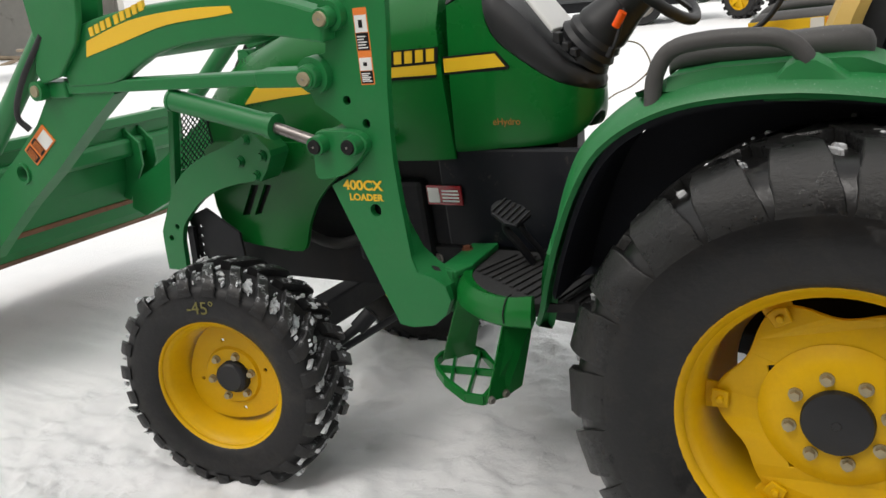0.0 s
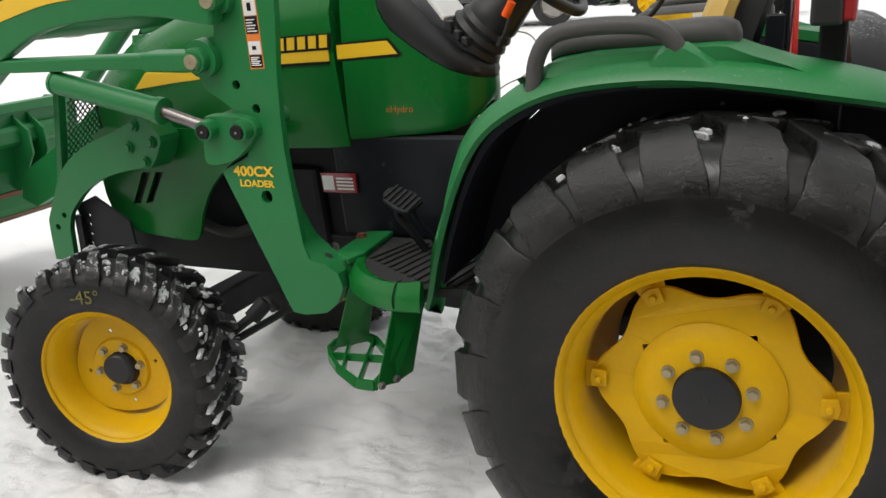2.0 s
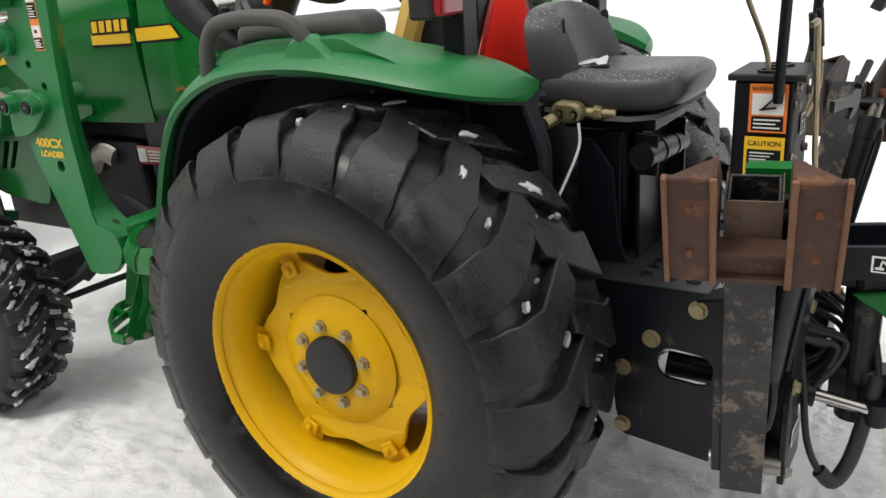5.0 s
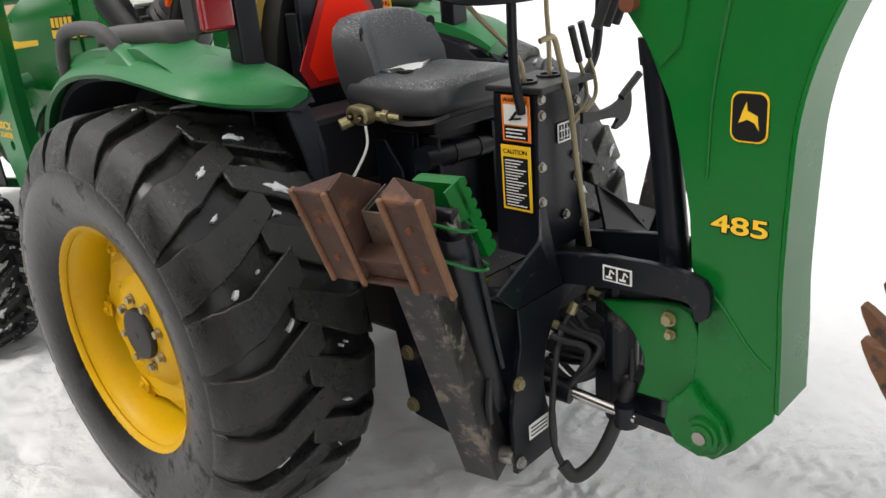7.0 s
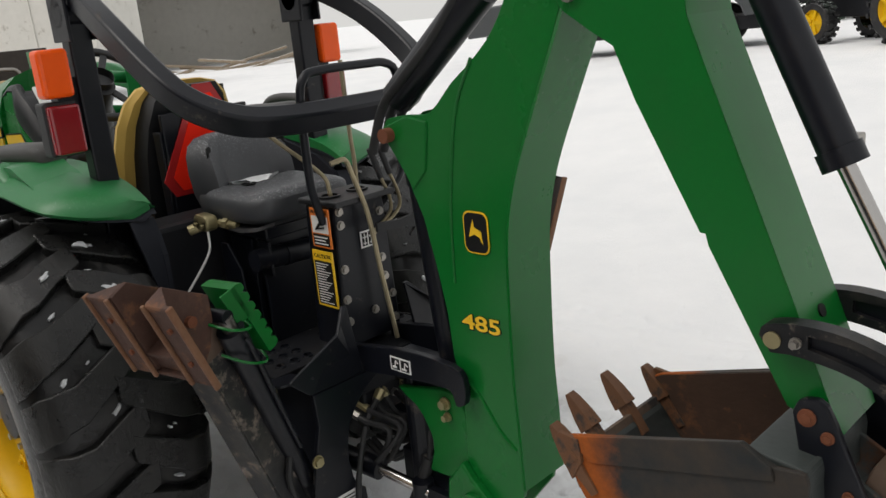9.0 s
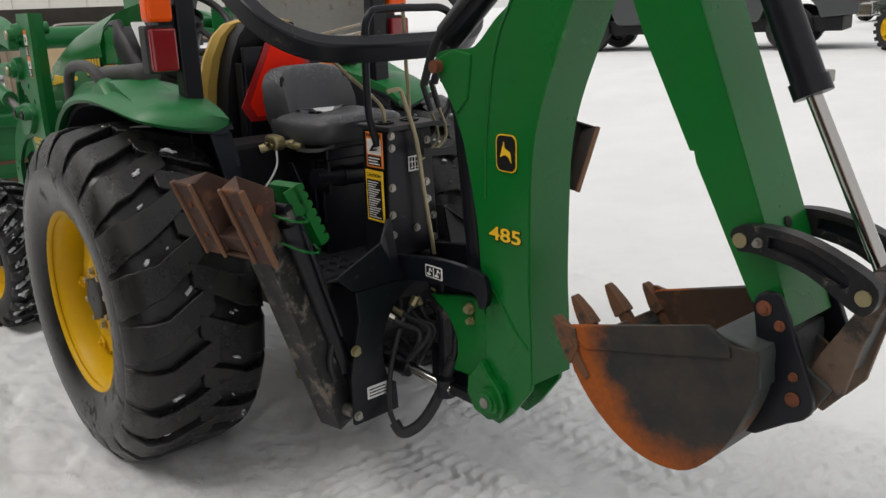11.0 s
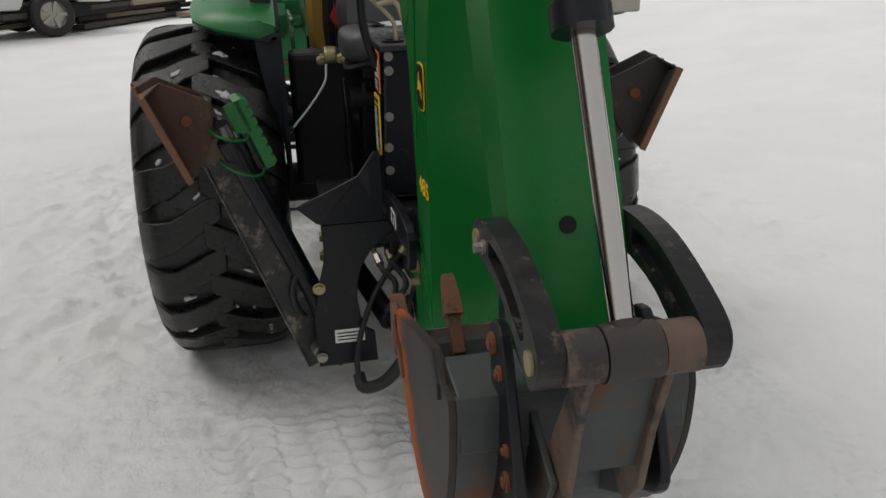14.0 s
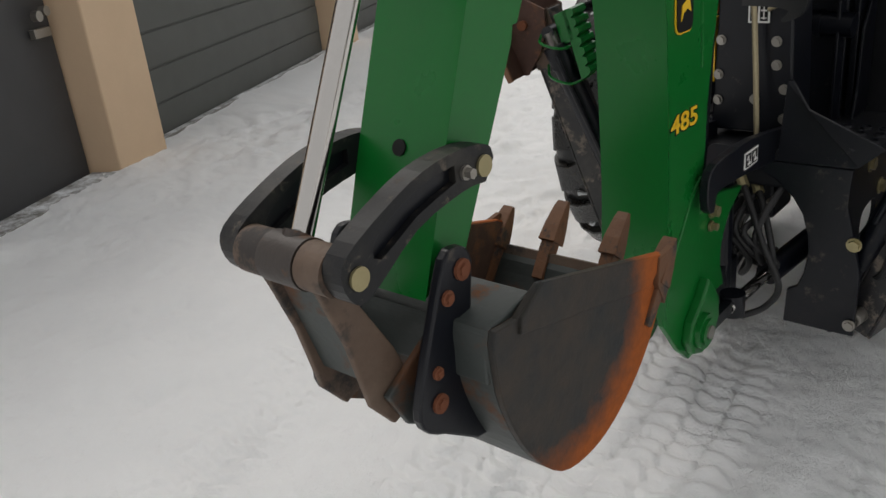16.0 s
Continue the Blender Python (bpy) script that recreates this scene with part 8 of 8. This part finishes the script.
def pickup(at, ang, paint, label, z=0.0):
    """A crew-cab pickup, its tail toward local +x."""
    e = thing("pickup_truck", (*at, z), label, "pickup truck")
    m = Matrix.Translation((*at, z)) @ Matrix.Rotation(radians(ang), 4, "Z")
    body = [(-2.95, 0.55), (-2.95, 1.0), (-2.8, 1.12), (-1.55, 1.2), (-0.85, 1.86), (0.85, 1.88), (1.05, 1.28), (2.95, 1.28), (2.95, 0.60), (2.35, 0.55)] + [(1.85 + 0.5 * math.cos(a), 0.5 + 0.46 * math.sin(a)) for a in (radians(d) for d in range(10, 180, 20))] + [(1.3, 0.5), (-1.3, 0.5)] + [(-1.85 + 0.5 * math.cos(a), 0.5 + 0.46 * math.sin(a)) for a in (radians(d) for d in range(10, 180, 20))]
    part("body", placed(plate(body, -0.95, 0.95), m), paint, e, bevel=0.06)
    part("side_windows", placed(plate([(-1.35, 1.27), (-0.82, 1.76), (0.78, 1.78), (0.92, 1.30)], -0.955, 0.955), m), GLASS, e, "dark side windows")
    part("bumper", placed(box(2.9, 3.15, -0.9, 0.9, 0.55, 0.78), m), CHROME, e, "chromed rear bumper", bevel=0.03)
    for y in (-0.88, 0.88):
        part("tail_lamp", placed(box(2.86, 2.98, y - 0.09, y + 0.09, 0.82, 1.25), m), RED_LENS, e, "red tail lamp", bevel=0.02)
    part("undercarriage", placed(box(-2.6, 2.7, -0.8, 0.8, 0.32, 0.56), m), DARK, e)
    for x in (-1.85, 1.85):
        for y, r in ((-0.86, 0), (0.86, 180)):
            wheel_simple(e, m @ pose(x, y, 0.39, 0, 0, r), 0.39, 0.26, STEEL)
    return e


pickup((-6.74, 13.29), 19, GREY_CAR, "dark grey crew-cab pickup truck parked on snow", 0.60)
pickup((-9.0, 30.5), 75, GREY_CAR, "black pickup truck parked far off on snow", 0.60)
pickup((-13.2, -6.2), -57, WHITE_CAR, "grimy white truck with bronze alloy wheels", 0.0)


def yard_tractor():
    e = thing("small_tractor", (-1.65, 13.28, 0.60), "small parked tractor with yellow rims and snowy tyres", "tractor")
    m = Matrix.Translation((-1.65, 13.28, 0.60)) @ Matrix.Rotation(radians(-25), 4, "Z")
    part("hood", placed(loft([[(x, -w, 0.75), (x, -w, z), (x, 0, z + 0.06), (x, w, z), (x, w, 0.75)] for x, w, z in ((-1.5, 0.2, 1.05), (-1.35, 0.27, 1.15), (-0.3, 0.29, 1.25))]), m), GREEN, e, smooth=True)
    part("chassis", placed(box(-1.5, 0.9, -0.2, 0.2, 0.4, 0.78), m), DARK, e, bevel=0.02)
    part("seat", placed(box(0.2, 0.7, -0.25, 0.25, 0.9, 1.3), m), PLASTIC, e, bevel=0.06)
    for x, r, w in ((-1.15, 0.36, 0.24), (0.5, 0.52, 0.34)):
        for y, q in ((-0.62, 0), (0.62, 180)):
            wm = m @ pose(x, y, r, 0, 0, q)
            wheel_simple(e, wm, r * 0.94, w, YELLOW)
            part("tread", placed(join(*[placed(box(-0.03, 0.03, k % 2 * w / 2 - w / 2, k % 2 * w / 2, r * 0.90, r), Matrix.Rotation(2 * math.pi * k / 36, 4, "Y")) for k in range(36)]), wm), RUBBER_SNOWY, e, "tread bars caked with snow")


yard_tractor()


def supply_crate():
    e = thing("wooden_crate", (-10.0, 2.5, 0), "open plywood crate with a beige panel and grey pipe on top", "crate")
    m = Matrix.Translation((-10.0, 2.55, 0)) @ Matrix.Rotation(radians(-18), 4, "Z")
    part("front_panel", placed(box(0.52, 0.56, -0.45, 0.72, 0, 1.40), m), PALE_WOOD, e, "beige printed panel", bevel=0.006)
    part("front_panel", placed(box(0.52, 0.555, -0.95, -0.455, 0, 1.36), m), WOOD, e, "brown plywood panel", bevel=0.006)
    for y in (-0.97, 0.74):
        part("side_panel", placed(box(-0.6, 0.52, y - 0.02, y + 0.02, 0, 1.42), m), WOOD, e, bevel=0.006)
    # Dark board added to stand in for the crate's shaded inside.
    part("back_panel", placed(box(-0.64, -0.6, -1.05, 0.85, 0, 1.78), m), WOOD_DARK, e, "dark board standing in for the crate's dark inside", bevel=0.006)
    part("crate_floor", placed(box(-0.6, 0.52, -0.95, 0.72, 0.02, 0.10), m), WOOD_DARK, e)
    part("corner_post", placed(box(0.50, 0.60, -1.03, -0.95, 0, 1.50), m), WOOD, e, bevel=0.01)
    part("pipe", placed(tube([(0.1, -0.35, 1.25), (0.1, -0.33, 1.48), (0.1, -0.2, 1.53), (0.1, 0.25, 1.53), (0.1, 0.40, 1.48), (0.1, 0.42, 1.25)], 0.03), m), STEEL, e, "bent grey pipe", smooth=True)


supply_crate()


def trailer():
    e = thing("box_trailer", (-25, 4, 0), "long weathered white box trailer with dirty lower edge", "trailer")
    m = Matrix.Translation((-25.5, 3.0, 0)) @ Matrix.Rotation(radians(38), 4, "Z")
    part("box", placed(box(-9, 9, -1.25, 1.25, 1.15, 4.1), m), WHITE_WALL, e, bevel=0.03)
    part("rub_rail", placed(join(box(-9, 9, -1.28, -1.24, 1.12, 1.30), box(-9, 9, -1.28, -1.24, 3.95, 4.1)), m), WHITE_CAR, e, bevel=0.01)
    for k in range(17):
        part("side_rib", placed(box(-8.6 + 1.07 * k, -8.55 + 1.07 * k, -1.275, -1.245, 1.3, 3.95), m), WHITE_WALL, e)
    part("chassis", placed(join(box(-8.6, 8.6, -0.5, 0.5, 0.85, 1.15), box(-6, 6, -1.1, -1.0, 0.5, 1.1)), m), DARK, e)
    for x in (-7.2, -6.0, 6.6):
        wheel_simple(e, m @ pose(x, -0.95, 0.48), 0.48, 0.5, STEEL)


trailer()


def board_stack():
    e = thing("board_stack", (-16.9, -3.4, 0), "low stack of dark wet boards dusted with snow", "lumber")
    m = Matrix.Translation((-16.9, -3.2, 0)) @ Matrix.Rotation(radians(149.5), 4, "Z")
    rnd = random.Random(12)
    for k in range(22):
        x, y, a = rnd.uniform(-2.0, 2.0), rnd.uniform(-1.0, 0.9), rnd.uniform(-7, 7)
        z = 0.03 + 0.11 * (k // 5)
        part("board", placed(box(-rnd.uniform(1.2, 2.4), rnd.uniform(1.2, 2.4), -0.14, 0.14, z, z + 0.09), m @ Matrix.Translation((x, y * (1 - k / 40), 0)) @ Matrix.Rotation(radians(a), 4, "Z")), WOOD_DARK if k % 3 else WOOD, e, bevel=0.008)
    part("red_board", placed(box(-2.9, -1.2, 1.15, 1.30, 0.02, 0.10), m), SIGN_BORDER, e, "red painted board", bevel=0.008)
    vs = [(x, w0, w1) for x, w0, w1 in ((-2.6, 1.55, 1.75), (-1.6, 1.5, 1.85), (-0.6, 1.6, 1.8), (0.5, 1.55, 1.7))]
    tb = part("tarp_strip", placed(loft([[(x, w0, 0.0), (x, w0, 0.06 + 0.03 * math.sin(x * 5)), (x, w1, 0.05 + 0.03 * math.sin(x * 4 + 1)), (x, w1, 0.0)] for x, w0, w1 in vs]), m), TARP, None, "", bevel=0.01)
    tagged(tb, "crumpled blue tarp strip lying on the snow", "tarp")


board_stack()


def storage_shed():
    e = thing("storage_shed", (-30, 16, 0), "open-fronted shed holding stacked sheets and timber", "shed")
    m = Matrix.Translation((-31, 14.5, 0)) @ Matrix.Rotation(radians(52), 4, "Z")
    part("wall", placed(join(box(-7, 7, 3.8, 4.0, 0, 4.5), box(-7, -6.8, -1, 4, 0, 4.5), box(6.8, 7, -1, 4, 0, 4.5)), m), WHITE_WALL, e, "pale shed walls")
    part("roof", placed(box(-7.3, 7.3, -1.4, 4.3, 4.5, 4.7), m), DOOR_DARK, e)
    part("panel", placed(box(-3.0, 0.4, -1.0, -0.9, 0, 4.5), m), DOOR_DARK, e, "dark sliding door panel")
    rnd = random.Random(5)
    for k in range(26):
        x, y = rnd.uniform(-1.0, 8.5), rnd.uniform(-5.5, -2.0)
        a = rnd.uniform(-30, 30)
        b = placed(box(-rnd.uniform(0.6, 2.2), rnd.uniform(0.6, 2.2), -0.12, 0.12, 0, 0.09), m @ Matrix.Translation((x, y, 0.05 + 0.85 * rnd.random() * max(0, 1 - abs(x - 4) / 6))) @ Matrix.Rotation(radians(a), 4, "Z") @ Matrix.Rotation(radians(rnd.uniform(-12, 12)), 4, "Y"))
        lb = part("plank", b, WOOD, None, "", bevel=0.005)
        tagged(lb, "snow-covered scrap plank on the lumber heap", "plank", "lumber heap")
    st = part("sheet_stack", placed(box(-6.4, -3.2, 0.5, 2.8, 0.3, 1.5), m), PALE_WOOD, e, "stack of pale sheets", bevel=0.01)


storage_shed()


def spruce(at, h, seed):
    e = thing("spruce_tree", (*at, 0.6), "dark snow-dusted spruce tree", "tree", "far trees")
    rnd = random.Random(seed)
    part("trunk", rod((*at, 0.5), (*at, h * 0.97), 0.16, 10, 0.02), TRUNK, e, "brown trunk")
    vs, fs = [], []
    for k in range(900):
        t = rnd.random() ** 0.8
        z = 0.75 + t * (h - 0.85)
        r = (1 - t) * h * 0.24 * (0.45 + 0.6 * rnd.random())
        a = rnd.random() * 6.283
        c = Vector((at[0] + r * math.cos(a), at[1] + r * math.sin(a), z - 0.28 * r))
        d = Vector((math.cos(a), math.sin(a), -0.35 + 0.3 * rnd.random())).normalized()
        sd = d.cross(Vector((0, 0, 1))).normalized()
        l, w = 0.28 + 0.25 * rnd.random(), 0.09 + 0.06 * rnd.random()
        i = len(vs)
        vs += [c - d * l * 0.5, c + sd * w, c + d * l * 0.6, c - sd * w, c + Vector((0, 0, 0.05))]
        fs += [(i, i + 1, i + 4), (i + 1, i + 2, i + 4), (i + 2, i + 3, i + 4), (i + 3, i, i + 4)]
    me = bpy.data.meshes.new("crown")
    me.from_pydata(vs, [], fs)
    part_mesh("crown", me, NEEDLES, e, "dark green needles with snow")


TRUNK = surface("bark", (0.09, 0.065, 0.05), 0.9, vary=0.3, grain=30, bump=0.3)
NEEDLES = surface("spruce_needles", (0.025, 0.045, 0.028), 0.8, vary=0.3, bump=0.1, snow=0.35, snow_scale=3)
for k, (x, y, h) in enumerate(((-5.2, 22.0, 5.5), (-6.1, 23.5, 6.5), (-4.3, 24.2, 6.0))):
    spruce((x, y), h, 20 + k)
